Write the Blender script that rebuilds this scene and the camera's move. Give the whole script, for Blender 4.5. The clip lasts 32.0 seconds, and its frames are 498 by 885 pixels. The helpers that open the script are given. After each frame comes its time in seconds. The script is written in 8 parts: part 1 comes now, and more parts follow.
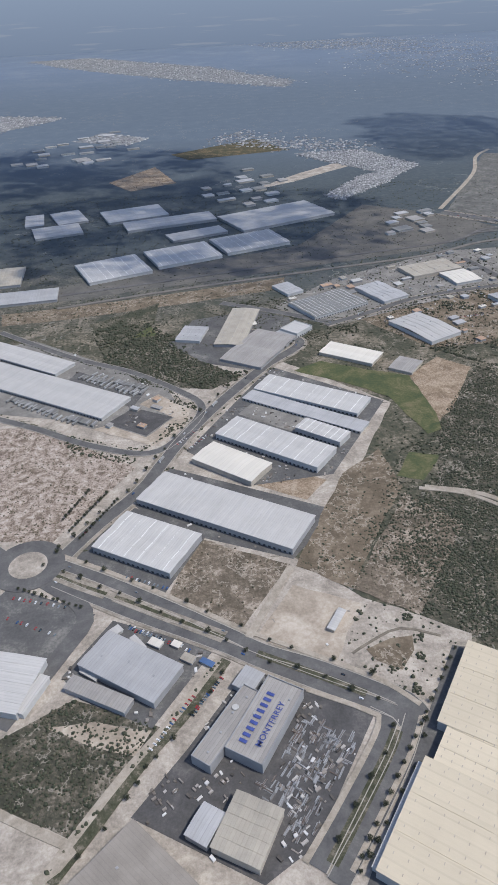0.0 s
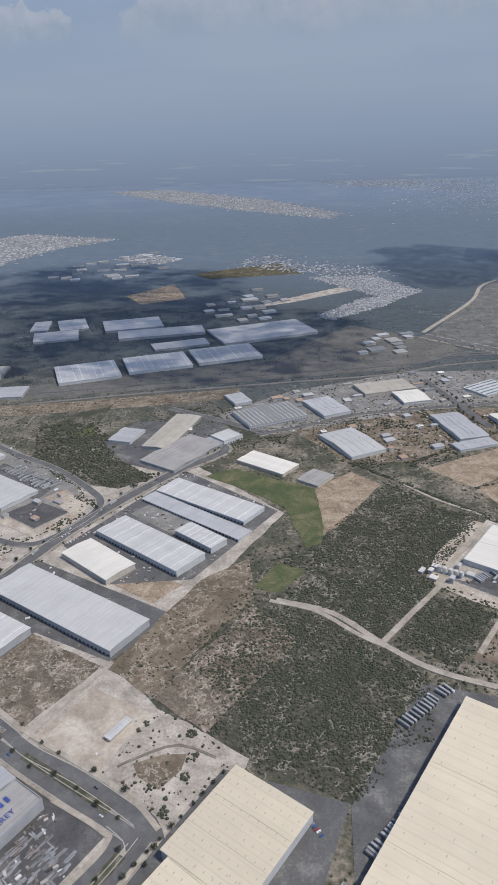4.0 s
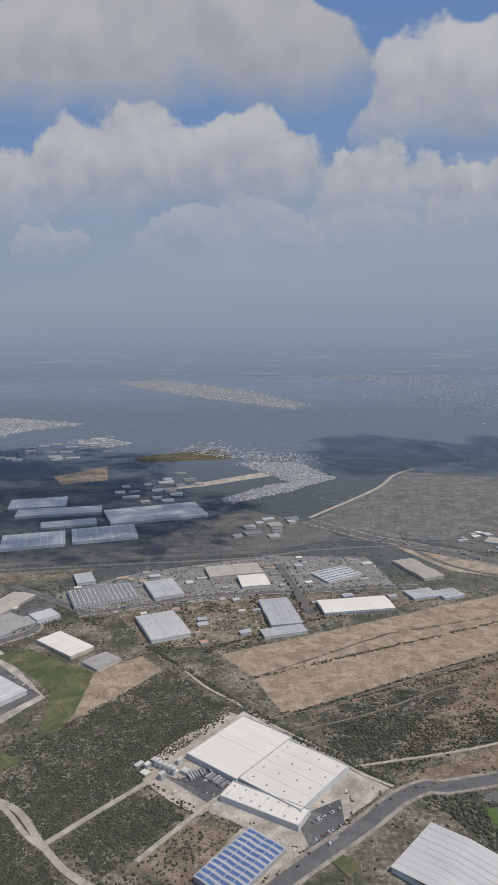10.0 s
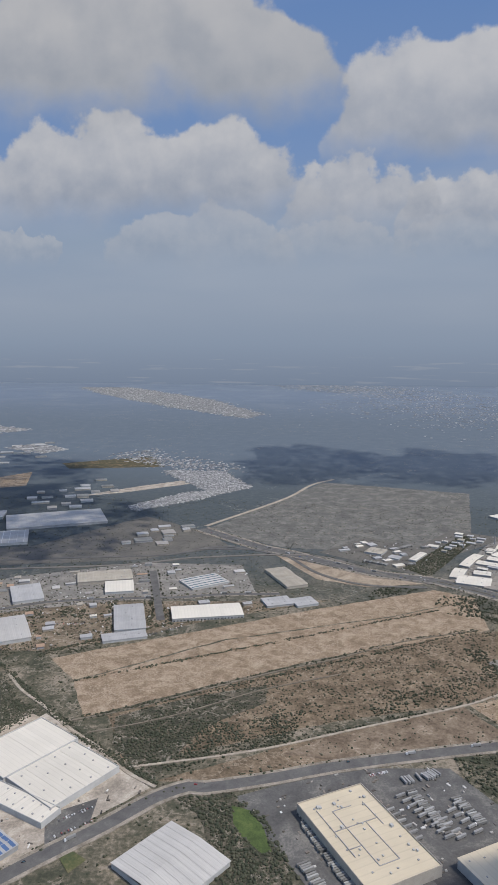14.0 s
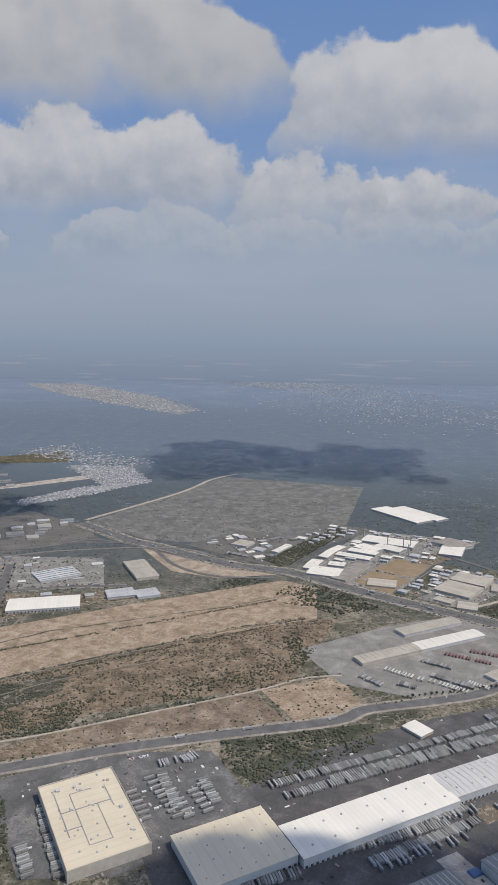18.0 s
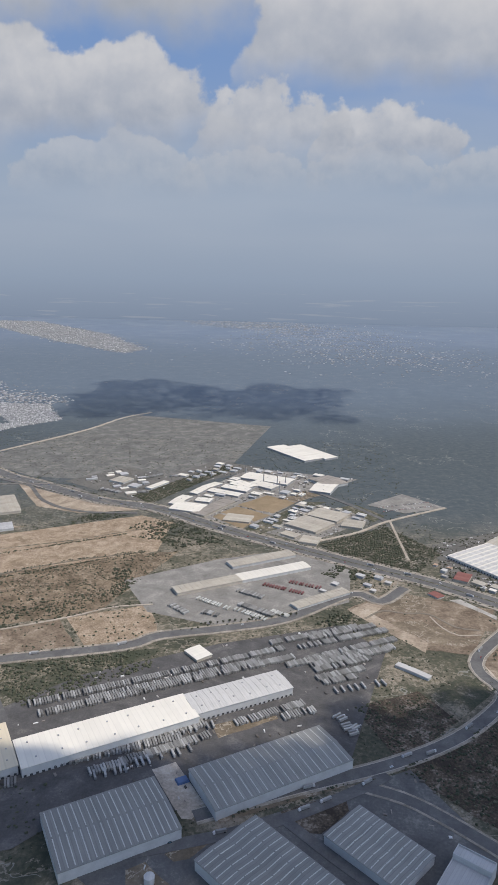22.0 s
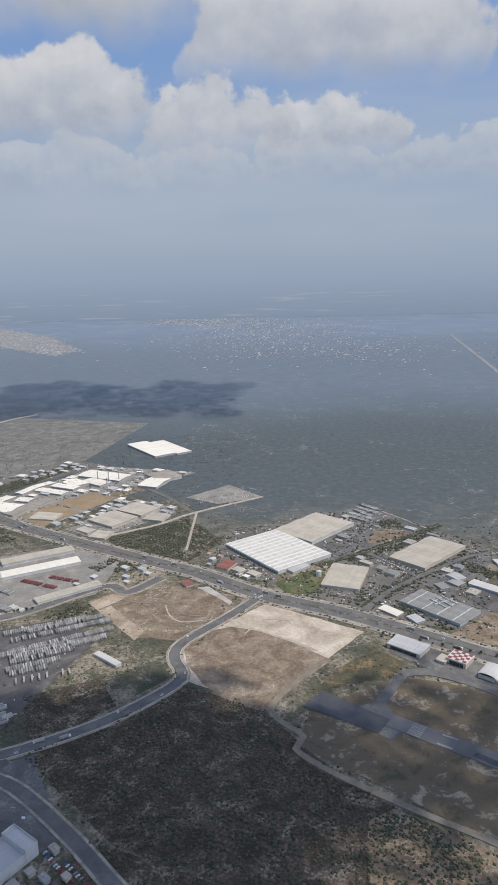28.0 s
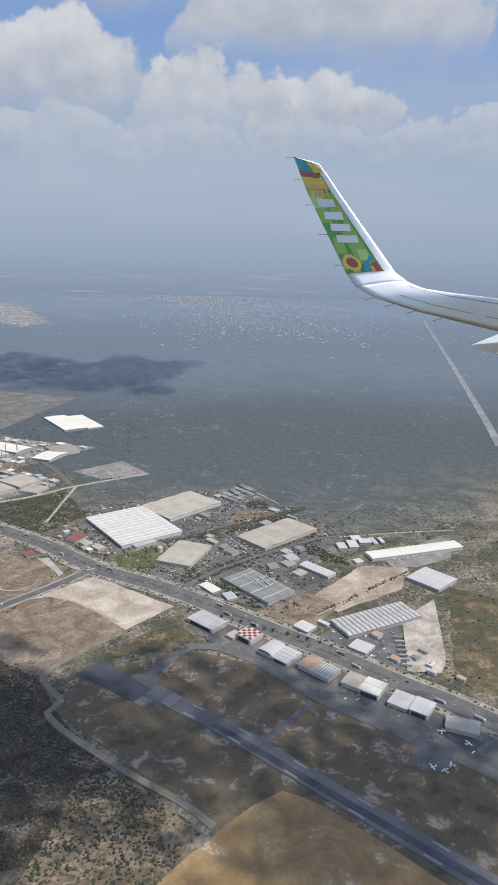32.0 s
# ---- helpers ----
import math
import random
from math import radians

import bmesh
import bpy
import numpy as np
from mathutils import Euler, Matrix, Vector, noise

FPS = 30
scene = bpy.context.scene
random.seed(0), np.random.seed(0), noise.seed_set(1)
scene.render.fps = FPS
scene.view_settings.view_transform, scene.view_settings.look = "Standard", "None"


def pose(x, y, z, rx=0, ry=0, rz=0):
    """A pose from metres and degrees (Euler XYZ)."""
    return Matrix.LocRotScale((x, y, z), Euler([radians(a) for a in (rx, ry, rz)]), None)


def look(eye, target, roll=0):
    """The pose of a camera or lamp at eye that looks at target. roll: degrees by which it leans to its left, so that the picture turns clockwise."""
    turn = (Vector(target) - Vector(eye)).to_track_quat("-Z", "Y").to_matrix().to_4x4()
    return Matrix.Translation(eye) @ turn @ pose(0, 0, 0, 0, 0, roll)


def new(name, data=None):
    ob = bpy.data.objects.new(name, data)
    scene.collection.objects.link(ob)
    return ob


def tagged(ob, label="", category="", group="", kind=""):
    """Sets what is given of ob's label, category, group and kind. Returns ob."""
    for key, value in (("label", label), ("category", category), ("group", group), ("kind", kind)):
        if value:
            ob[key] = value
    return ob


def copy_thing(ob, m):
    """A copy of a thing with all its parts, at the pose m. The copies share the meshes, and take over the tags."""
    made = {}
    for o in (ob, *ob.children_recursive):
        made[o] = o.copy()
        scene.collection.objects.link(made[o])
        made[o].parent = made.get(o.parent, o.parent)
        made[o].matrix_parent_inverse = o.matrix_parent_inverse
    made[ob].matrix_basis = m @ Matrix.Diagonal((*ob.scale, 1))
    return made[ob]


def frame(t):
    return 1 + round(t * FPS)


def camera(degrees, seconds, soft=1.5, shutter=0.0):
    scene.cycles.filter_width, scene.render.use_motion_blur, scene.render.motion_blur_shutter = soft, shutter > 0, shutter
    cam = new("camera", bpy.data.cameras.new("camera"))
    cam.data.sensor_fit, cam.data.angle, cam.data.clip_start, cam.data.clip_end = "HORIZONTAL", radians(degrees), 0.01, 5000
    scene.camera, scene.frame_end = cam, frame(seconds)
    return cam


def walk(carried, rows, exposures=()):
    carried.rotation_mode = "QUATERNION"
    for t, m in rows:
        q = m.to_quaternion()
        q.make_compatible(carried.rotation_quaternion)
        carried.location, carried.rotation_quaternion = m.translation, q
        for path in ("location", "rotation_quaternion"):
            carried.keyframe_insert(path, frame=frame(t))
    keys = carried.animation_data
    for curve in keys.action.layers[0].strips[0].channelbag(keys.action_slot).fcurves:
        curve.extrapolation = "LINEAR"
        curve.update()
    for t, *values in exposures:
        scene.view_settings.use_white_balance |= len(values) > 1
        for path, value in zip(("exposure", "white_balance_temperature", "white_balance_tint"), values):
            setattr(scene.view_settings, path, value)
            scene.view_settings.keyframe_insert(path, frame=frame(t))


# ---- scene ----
cam = camera(39.826, 32.0, 1.65)
walk(cam, [
    (0.0, look((0.00, -6.16, 270.86), (-0.16, 77.31, 215.79), -3.108)),
    (0.5, look((17.26, -7.09, 269.73), (15.33, 76.53, 214.92), -2.883)),
    (1.0, look((34.48, -7.93, 268.59), (30.80, 75.53, 213.63), -2.704)),
    (1.5, look((51.61, -8.56, 267.43), (46.29, 74.72, 212.33), -2.491)),
    (2.0, look((68.60, -8.79, 266.33), (61.87, 74.28, 211.07), -2.450)),
    (2.5, look((85.39, -8.63, 265.33), (77.77, 74.49, 210.26), -2.370)),
    (3.0, look((101.92, -8.20, 264.42), (93.33, 78.14, 214.70), -2.457)),
    (3.5, look((118.18, -7.67, 263.53), (109.00, 81.29, 218.79), -2.270)),
    (5.5, look((178.27, -5.42, 259.68), (166.40, 89.43, 230.31), -0.387)),
    (6.0, look((193.90, -4.74, 259.54), (181.09, 90.67, 232.47), 0.331)),
    (6.5, look((209.67, -4.05, 259.52), (196.15, 91.67, 233.94), 0.959)),
    (7.0, look((225.62, -3.37, 259.65), (211.74, 92.61, 235.26), 0.994)),
    (7.5, look((241.75, -2.76, 259.93), (227.75, 93.53, 236.87), 0.807)),
    (8.0, look((258.05, -2.24, 260.34), (244.01, 94.33, 238.50), 0.780)),
    (8.5, look((274.47, -1.88, 260.86), (260.85, 95.05, 240.39), 0.393)),
    (9.0, look((290.97, -1.72, 261.44), (277.84, 95.60, 242.53), 0.081)),
    (9.5, look((307.50, -1.77, 262.04), (294.83, 95.95, 244.98), -0.405)),
    (10.0, look((324.07, -1.96, 262.61), (311.35, 96.05, 247.38), -0.866)),
    (10.5, look((340.63, -2.19, 263.12), (327.75, 96.05, 249.59), -1.334)),
    (11.0, look((357.18, -2.33, 263.58), (344.17, 95.93, 250.32), -1.492)),
    (11.5, look((373.72, -2.23, 263.99), (360.49, 95.95, 250.32), -1.547)),
    (12.0, look((390.21, -1.90, 264.36), (377.08, 96.21, 250.14), -1.471)),
    (12.5, look((406.64, -1.44, 264.66), (393.91, 96.65, 249.96), -1.192)),
    (13.0, look((422.97, -0.90, 264.86), (410.78, 97.24, 250.10), -0.779)),
    (13.5, look((439.25, -0.35, 264.94), (427.69, 97.90, 250.31), -0.087)),
    (15.5, look((503.09, 1.29, 262.10), (493.24, 100.06, 249.98), 0.586)),
    (16.0, look((519.63, 1.99, 261.93), (510.44, 100.79, 249.58), 0.761)),
    (16.5, look((536.27, 2.75, 261.83), (527.89, 101.48, 248.35), 0.814)),
    (17.0, look((552.99, 3.50, 261.79), (545.37, 102.16, 247.34), 0.726)),
    (17.5, look((569.79, 4.13, 261.71), (562.95, 102.82, 247.08), 0.696)),
    (18.0, look((586.63, 4.56, 261.56), (580.21, 103.31, 247.19), 0.624)),
    (18.5, look((603.57, 4.82, 261.34), (597.38, 103.62, 247.19), 0.496)),
    (19.0, look((620.64, 5.00, 261.10), (614.66, 103.80, 246.90), 0.514)),
    (19.5, look((637.86, 5.13, 260.88), (632.26, 103.90, 246.32), 0.558)),
    (20.0, look((655.25, 5.22, 260.71), (650.09, 103.96, 245.74), 0.681)),
    (20.5, look((672.80, 5.30, 260.63), (668.03, 103.95, 244.99), 0.936)),
    (21.0, look((690.46, 5.36, 260.68), (686.00, 103.68, 242.94), 1.096)),
    (21.5, look((708.17, 5.42, 260.85), (704.07, 103.22, 240.39), 1.311)),
    (22.0, look((725.94, 5.47, 261.12), (722.10, 102.76, 238.32), 1.248)),
    (22.5, look((743.75, 5.51, 261.42), (739.83, 102.35, 236.80), 1.053)),
    (23.0, look((761.60, 5.54, 261.70), (757.67, 102.07, 235.86), 0.691)),
    (23.5, look((779.44, 5.57, 261.90), (775.85, 101.91, 235.35), 0.232)),
    (24.0, look((797.30, 5.56, 262.04), (794.12, 101.89, 235.39), -0.123)),
    (24.5, look((815.20, 5.47, 262.09), (812.41, 101.87, 235.64), -0.443)),
    (25.0, look((833.14, 5.32, 262.07), (830.67, 101.85, 236.07), -0.782)),
    (25.5, look((851.16, 5.13, 262.01), (848.83, 101.82, 236.58), -0.850)),
    (27.5, look((924.75, 3.90, 261.05), (921.74, 101.12, 237.81), -1.168)),
    (28.0, look((942.67, 3.57, 261.11), (939.68, 100.76, 237.77), -1.216)),
    (28.5, look((960.47, 3.16, 261.23), (957.83, 100.37, 237.95), -0.972)),
    (29.0, look((978.16, 2.57, 261.39), (975.93, 99.88, 238.46), -0.560)),
    (29.5, look((995.76, 1.75, 261.60), (993.58, 99.21, 239.32), 0.194)),
    (30.0, look((1013.32, 0.68, 261.88), (1011.23, 98.36, 240.52), 0.781)),
    (30.5, look((1030.83, -0.56, 262.25), (1028.50, 97.19, 241.28), 1.112)),
    (31.0, look((1048.29, -1.83, 262.76), (1045.69, 95.93, 241.88), 1.119)),
    (31.5, look((1065.70, -3.03, 263.43), (1062.85, 94.16, 240.06), 1.107)),
    (32.0, look((1083.08, -4.15, 264.21), (1080.02, 92.29, 237.94), 1.019)),
], exposures=[(0.0, 0.32, 6480, 11), (3.0, 0.35, 6500, 11), (6.0, 0.22, 6700, 11), (9.0, 0.21, 6800, 11), (16.0, 0.30, 6830, 11), (20.0, 0.42, 6900, 11), (22.0, 0.46, 6900, 11), (24.0, 0.55, 6900, 11), (30.0, 0.60, 6850, 10), (32.0, 0.66, 6800, 10)])

# ---- world, sun and sky ----
SUN_DIR = Vector((0.50, -0.16, 0.85)).normalized()
world = bpy.data.worlds.new("sky")
scene.world = world
world.use_nodes = True
wn = world.node_tree
wn.nodes.clear()
sky = wn.nodes.new("ShaderNodeTexSky")
sky.sky_type = "NISHITA"
sky.sun_disc = False
sky.sun_elevation = math.asin(SUN_DIR.z)
sky.sun_rotation = math.atan2(SUN_DIR.x, SUN_DIR.y)
sky.altitude = 1500
sky.air_density = 1.0
sky.dust_density = 3.5
sky.ozone_density = 3.0
bg = wn.nodes.new("ShaderNodeBackground")
bg.inputs["Strength"].default_value = 0.15
wo = wn.nodes.new("ShaderNodeOutputWorld")
wn.links.new(sky.outputs[0], bg.inputs[0])
wn.links.new(bg.outputs[0], wo.inputs[0])
sun_data = bpy.data.lights.new("sun", "SUN")
sun_data.energy = 2.5
sun_data.angle = radians(0.5)
sun_data.color = (1.0, 0.95, 0.87)
sun = new("sun", sun_data)
sun.matrix_world = look(SUN_DIR * 100, (0, 0, 0))

# ---- materials ----


def node_mat(name):
    m = bpy.data.materials.new(name)
    m.use_nodes = True
    nt = m.node_tree
    return m, nt, nt.nodes["Principled BSDF"]


def noise_node(nt, vec, scale, detail=4.0, rough=0.6, dist=0.0):
    n = nt.nodes.new("ShaderNodeTexNoise")
    n.inputs["Scale"].default_value = scale
    n.inputs["Detail"].default_value = detail
    n.inputs["Roughness"].default_value = rough
    n.inputs["Distortion"].default_value = dist
    nt.links.new(vec, n.inputs["Vector"])
    return n.outputs["Fac"]


def ramp(nt, fac, stops):
    r = nt.nodes.new("ShaderNodeValToRGB")
    els = r.color_ramp.elements
    while len(els) < len(stops):
        els.new(0.5)
    for e, (p, c) in zip(els, stops):
        e.position, e.color = p, (*c, 1)
    nt.links.new(fac, r.inputs[0])
    return r.outputs[0]


def mix(nt, fac, a, b, kind="MIX"):
    m = nt.nodes.new("ShaderNodeMix")
    m.data_type, m.blend_type = "RGBA", kind
    for s, v in ((m.inputs[0], fac), (m.inputs[6], a), (m.inputs[7], b)):
        if hasattr(v, "node"):
            nt.links.new(v, s)
        elif isinstance(v, float):
            s.default_value = v
        else:
            s.default_value = (*v, 1)
    return m.outputs[2]


def math_node(nt, op, a, b=0.0):
    m = nt.nodes.new("ShaderNodeMath")
    m.operation = op
    for s, v in ((m.inputs[0], a), (m.inputs[1], b)):
        if hasattr(v, "node"):
            nt.links.new(v, s)
        else:
            s.default_value = v
    return m.outputs[0]


def land(name, stops, size, fine, fine_amount=0.5, bump=0.3, rough=0.95, beyond=(), veins=()):
    """Natural ground: patches of the given colours at one size in metres, broken by finer grain."""
    m, nt, bsdf = node_mat(name)
    pos = nt.nodes.new("ShaderNodeNewGeometry").outputs["Position"]
    big = noise_node(nt, pos, 1.0 / size, 5.0, 0.65, 0.6)
    small = noise_node(nt, pos, 1.0 / fine, 4.0, 0.7)
    k = math_node(nt, "MULTIPLY", math_node(nt, "SUBTRACT", small, 0.5), fine_amount)
    col = ramp(nt, math_node(nt, "ADD", big, k), stops)
    if veins:
        # bare paths and washouts: thin pale wandering lines
        vn = noise_node(nt, pos, 1.0 / veins[0], 6.0, 0.62, 0.2)
        vk = math_node(nt, "ABSOLUTE", math_node(nt, "SUBTRACT", vn, 0.5))
        vm = nt.nodes.new("ShaderNodeMapRange")
        vm.inputs[1].default_value, vm.inputs[2].default_value, vm.inputs[3].default_value, vm.inputs[4].default_value = veins[1], veins[1] * 0.35, 0.0, 0.6
        nt.links.new(vk, vm.inputs[0])
        vf = math_node(nt, "MULTIPLY", vm.outputs[0], math_node(nt, "GREATER_THAN", noise_node(nt, pos, 0.4 / veins[0], 3.0), 0.48))
        col = mix(nt, vf, col, veins[2])
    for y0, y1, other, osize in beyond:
        # paints distance haze into the soil colour: bluer and paler further north
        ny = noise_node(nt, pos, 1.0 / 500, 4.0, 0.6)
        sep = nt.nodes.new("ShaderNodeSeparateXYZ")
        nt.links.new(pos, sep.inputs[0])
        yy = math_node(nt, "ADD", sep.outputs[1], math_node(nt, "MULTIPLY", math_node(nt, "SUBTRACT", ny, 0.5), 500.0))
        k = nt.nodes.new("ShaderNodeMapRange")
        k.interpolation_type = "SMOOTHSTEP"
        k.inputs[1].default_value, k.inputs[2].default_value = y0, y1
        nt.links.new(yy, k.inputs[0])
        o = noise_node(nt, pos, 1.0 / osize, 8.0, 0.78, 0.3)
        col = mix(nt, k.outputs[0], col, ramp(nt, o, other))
    if beyond:
        # long pale tracks that wander over the far scrub
        vn = noise_node(nt, pos, 1.0 / 170, 5.0, 0.6, 0.15)
        vf = math_node(nt, "MULTIPLY", math_node(nt, "LESS_THAN", math_node(nt, "ABSOLUTE", math_node(nt, "SUBTRACT", vn, 0.5)), 0.0016), math_node(nt, "GREATER_THAN", noise_node(nt, pos, 0.004, 3.0), 0.5))
        col = mix(nt, math_node(nt, "MULTIPLY", vf, 0.7), col, (0.24, 0.235, 0.21))
    nt.links.new(col, bsdf.inputs["Base Color"])
    bsdf.inputs["Roughness"].default_value = rough
    bsdf.inputs["Specular IOR Level"].default_value = 0.15
    b = nt.nodes.new("ShaderNodeBump")
    b.inputs["Strength"].default_value = bump
    b.inputs["Distance"].default_value = fine * 0.3
    nt.links.new(small, b.inputs["Height"])
    nt.links.new(b.outputs[0], bsdf.inputs["Normal"])
    return m


def paint(name, col, rough=0.6, metal=0.0, dirt=0.25, size=6.0, per_object=0.12, ribs=0.0, uneven=1.0):
    """Painted or coated surface with stains and slight change from piece to piece."""
    m, nt, bsdf = node_mat(name)
    pos = nt.nodes.new("ShaderNodeNewGeometry").outputs["Position"]
    n1 = noise_node(nt, pos, 1.0 / size, 4.0, 0.6)
    n2 = noise_node(nt, pos, 2.5, 3.0, 0.6)
    f = math_node(nt, "ADD", math_node(nt, "MULTIPLY", n1, 0.7), math_node(nt, "MULTIPLY", n2, 0.3))
    dark = tuple(c * (1 - dirt) for c in col)
    c = ramp(nt, f, [(0.32, dark), (0.62, col)])
    info = nt.nodes.new("ShaderNodeObjectInfo").outputs["Random"]
    k = math_node(nt, "ADD", math_node(nt, "MULTIPLY", info, per_object), 1.0 - per_object)
    if ribs:
        # sheets laid side by side: each a little different, with joints, and streaked down the slope
        own = nt.nodes.new("ShaderNodeTexCoord").outputs["Object"]
        sep = nt.nodes.new("ShaderNodeSeparateXYZ")
        nt.links.new(own, sep.inputs[0])
        at_ = math_node(nt, "DIVIDE", sep.outputs[0], ribs)
        wn_ = nt.nodes.new("ShaderNodeTexWhiteNoise")
        wn_.noise_dimensions = "1D"
        nt.links.new(math_node(nt, "FLOOR", at_), wn_.inputs["W"])
        joint = math_node(nt, "LESS_THAN", math_node(nt, "FRACT", at_), 0.16)
        st = nt.nodes.new("ShaderNodeMapping")
        st.inputs["Scale"].default_value = (1.1, 0.09, 0.3)
        nt.links.new(own, st.inputs[0])
        streak = noise_node(nt, st.outputs[0], 1.0, 4.0, 0.65)
        k = math_node(nt, "MULTIPLY", k, math_node(nt, "ADD", math_node(nt, "MULTIPLY", wn_.outputs[0], 0.13 * uneven), 1.0 - 0.10 * uneven))
        k = math_node(nt, "MULTIPLY", k, math_node(nt, "SUBTRACT", 1.0, math_node(nt, "MULTIPLY", joint, 0.16 * uneven)))
        k = math_node(nt, "MULTIPLY", k, math_node(nt, "ADD", math_node(nt, "MULTIPLY", streak, 0.30 * uneven), 1.0 - 0.14 * uneven))
    c = mix(nt, 1.0, c, k, "MULTIPLY")
    nt.links.new(c, bsdf.inputs["Base Color"])
    bsdf.inputs["Roughness"].default_value = rough
    bsdf.inputs["Metallic"].default_value = metal
    return m


def island(name, stops, rough=0.8):
    """Many joined pieces, each with a colour of its own."""
    m, nt, bsdf = node_mat(name)
    g = nt.nodes.new("ShaderNodeNewGeometry")
    n = noise_node(nt, g.outputs["Position"], 0.9, 3.0)
    f = math_node(nt, "ADD", g.outputs["Random Per Island"], math_node(nt, "MULTIPLY", math_node(nt, "SUBTRACT", n, 0.5), 0.3))
    nt.links.new(ramp(nt, f, stops), bsdf.inputs["Base Color"])
    bsdf.inputs["Roughness"].default_value = rough
    bsdf.inputs["Specular IOR Level"].default_value = 0.2
    return m


M = {}
# the beyond bands are haze put into the plain's base colour
M["plain"] = land("thorn_plain_far_haze", [(0.30, (0.052, 0.056, 0.040)), (0.46, (0.085, 0.084, 0.060)), (0.56, (0.14, 0.125, 0.093)), (0.70, (0.27, 0.23, 0.18))], 40, 3.0, 0.75, beyond=(
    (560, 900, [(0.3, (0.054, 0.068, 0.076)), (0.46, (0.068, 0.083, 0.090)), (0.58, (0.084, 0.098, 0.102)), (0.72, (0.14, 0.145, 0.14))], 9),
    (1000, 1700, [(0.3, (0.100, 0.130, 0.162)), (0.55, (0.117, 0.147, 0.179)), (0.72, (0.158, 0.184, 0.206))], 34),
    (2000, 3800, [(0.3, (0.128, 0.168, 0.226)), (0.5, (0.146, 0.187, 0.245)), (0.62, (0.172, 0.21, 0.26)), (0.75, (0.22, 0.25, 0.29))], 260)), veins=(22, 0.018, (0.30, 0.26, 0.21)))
M["thorn"] = land("thorn_scrub_soil", [(0.32, (0.093, 0.080, 0.059)), (0.47, (0.141, 0.116, 0.087)), (0.58, (0.203, 0.166, 0.127)), (0.68, (0.351, 0.301, 0.243))], 16, 2.2, 0.7, veins=(7, 0.03, (0.411, 0.361, 0.295)))
M["scrub"] = land("scrub_soil", [(0.35, (0.046, 0.054, 0.035)), (0.55, (0.084, 0.081, 0.059)), (0.72, (0.244, 0.211, 0.161))], 22, 2.0, 0.6)
M["scrubdark"] = land("dense_scrub_soil", [(0.34, (0.048, 0.049, 0.036)), (0.50, (0.077, 0.074, 0.055)), (0.60, (0.122, 0.108, 0.083)), (0.72, (0.235, 0.206, 0.164))], 12, 1.8, 0.7, veins=(20, 0.016, (0.334, 0.301, 0.251)))
M["darkbrown"] = land("dark_brown_thorn_soil", [(0.34, (0.046, 0.037, 0.029)), (0.48, (0.070, 0.056, 0.042)), (0.60, (0.112, 0.089, 0.068)), (0.70, (0.211, 0.181, 0.148))], 14, 1.6, 0.9)
M["earthbrown"] = land("ploughed_brown_earth", [(0.32, (0.112, 0.086, 0.062)), (0.48, (0.172, 0.132, 0.096)), (0.62, (0.235, 0.188, 0.14)), (0.76, (0.36, 0.30, 0.235))], 14, 2.2, 0.6)
M["olive"] = land("olive_thorn_soil", [(0.32, (0.092, 0.073, 0.050)), (0.46, (0.142, 0.109, 0.075)), (0.60, (0.205, 0.157, 0.110)), (0.74, (0.31, 0.25, 0.185))], 16, 2.2, 0.7, veins=(14, 0.014, (0.36, 0.30, 0.23)))
M["shoulder"] = land("dusty_shoulder", [(0.3, (0.166, 0.145, 0.116)), (0.5, (0.265, 0.236, 0.194)), (0.7, (0.373, 0.331, 0.281))], 9, 1.0, 0.6)
M["sand"] = land("bare_sandy_soil", [(0.3, (0.263, 0.221, 0.171)), (0.5, (0.390, 0.332, 0.265)), (0.7, (0.509, 0.451, 0.377))], 20, 2.2, 0.5)
M["sandscrub"] = land("sandy_lot_with_low_scrub", [(0.36, (0.145, 0.113, 0.088)), (0.47, (0.272, 0.222, 0.180)), (0.56, (0.370, 0.312, 0.262)), (0.7, (0.490, 0.432, 0.374))], 5, 1.2, 0.6)
M["sandpale"] = land("pale_caliche", [(0.3, (0.225, 0.201, 0.167)), (0.5, (0.353, 0.311, 0.261)), (0.7, (0.491, 0.441, 0.375))], 14, 1.6, 0.6)
M["brown"] = land("dry_brown_earth", [(0.3, (0.102, 0.085, 0.060)), (0.5, (0.159, 0.126, 0.090)), (0.66, (0.233, 0.191, 0.141)), (0.78, (0.390, 0.332, 0.265))], 18, 2.2, 0.5, veins=(9, 0.022, (0.411, 0.361, 0.295)))
M["grass"] = land("green_meadow", [(0.34, (0.060, 0.078, 0.040)), (0.52, (0.095, 0.105, 0.050)), (0.66, (0.16, 0.14, 0.08))], 16, 1.6, 0.5)
M["straw"] = land("mown_straw_field", [(0.30, (0.165, 0.122, 0.084)), (0.44, (0.235, 0.178, 0.124)), (0.56, (0.30, 0.232, 0.165)), (0.72, (0.40, 0.325, 0.245))], 11, 1.3, 0.9, veins=(9, 0.016, (0.42, 0.35, 0.27)))
M["earth"] = land("graded_earth", [(0.32, (0.193, 0.155, 0.115)), (0.45, (0.261, 0.210, 0.157)), (0.56, (0.339, 0.279, 0.213)), (0.7, (0.449, 0.386, 0.308))], 30, 2.5, 0.45)
M["airgrass"] = land("airfield_dry_grass", [(0.34, (0.069, 0.066, 0.044)), (0.44, (0.114, 0.092, 0.064)), (0.575, (0.127, 0.102, 0.071)), (0.605, (0.204, 0.173, 0.131)), (0.72, (0.283, 0.246, 0.192))], 15, 2.4, 0.34)
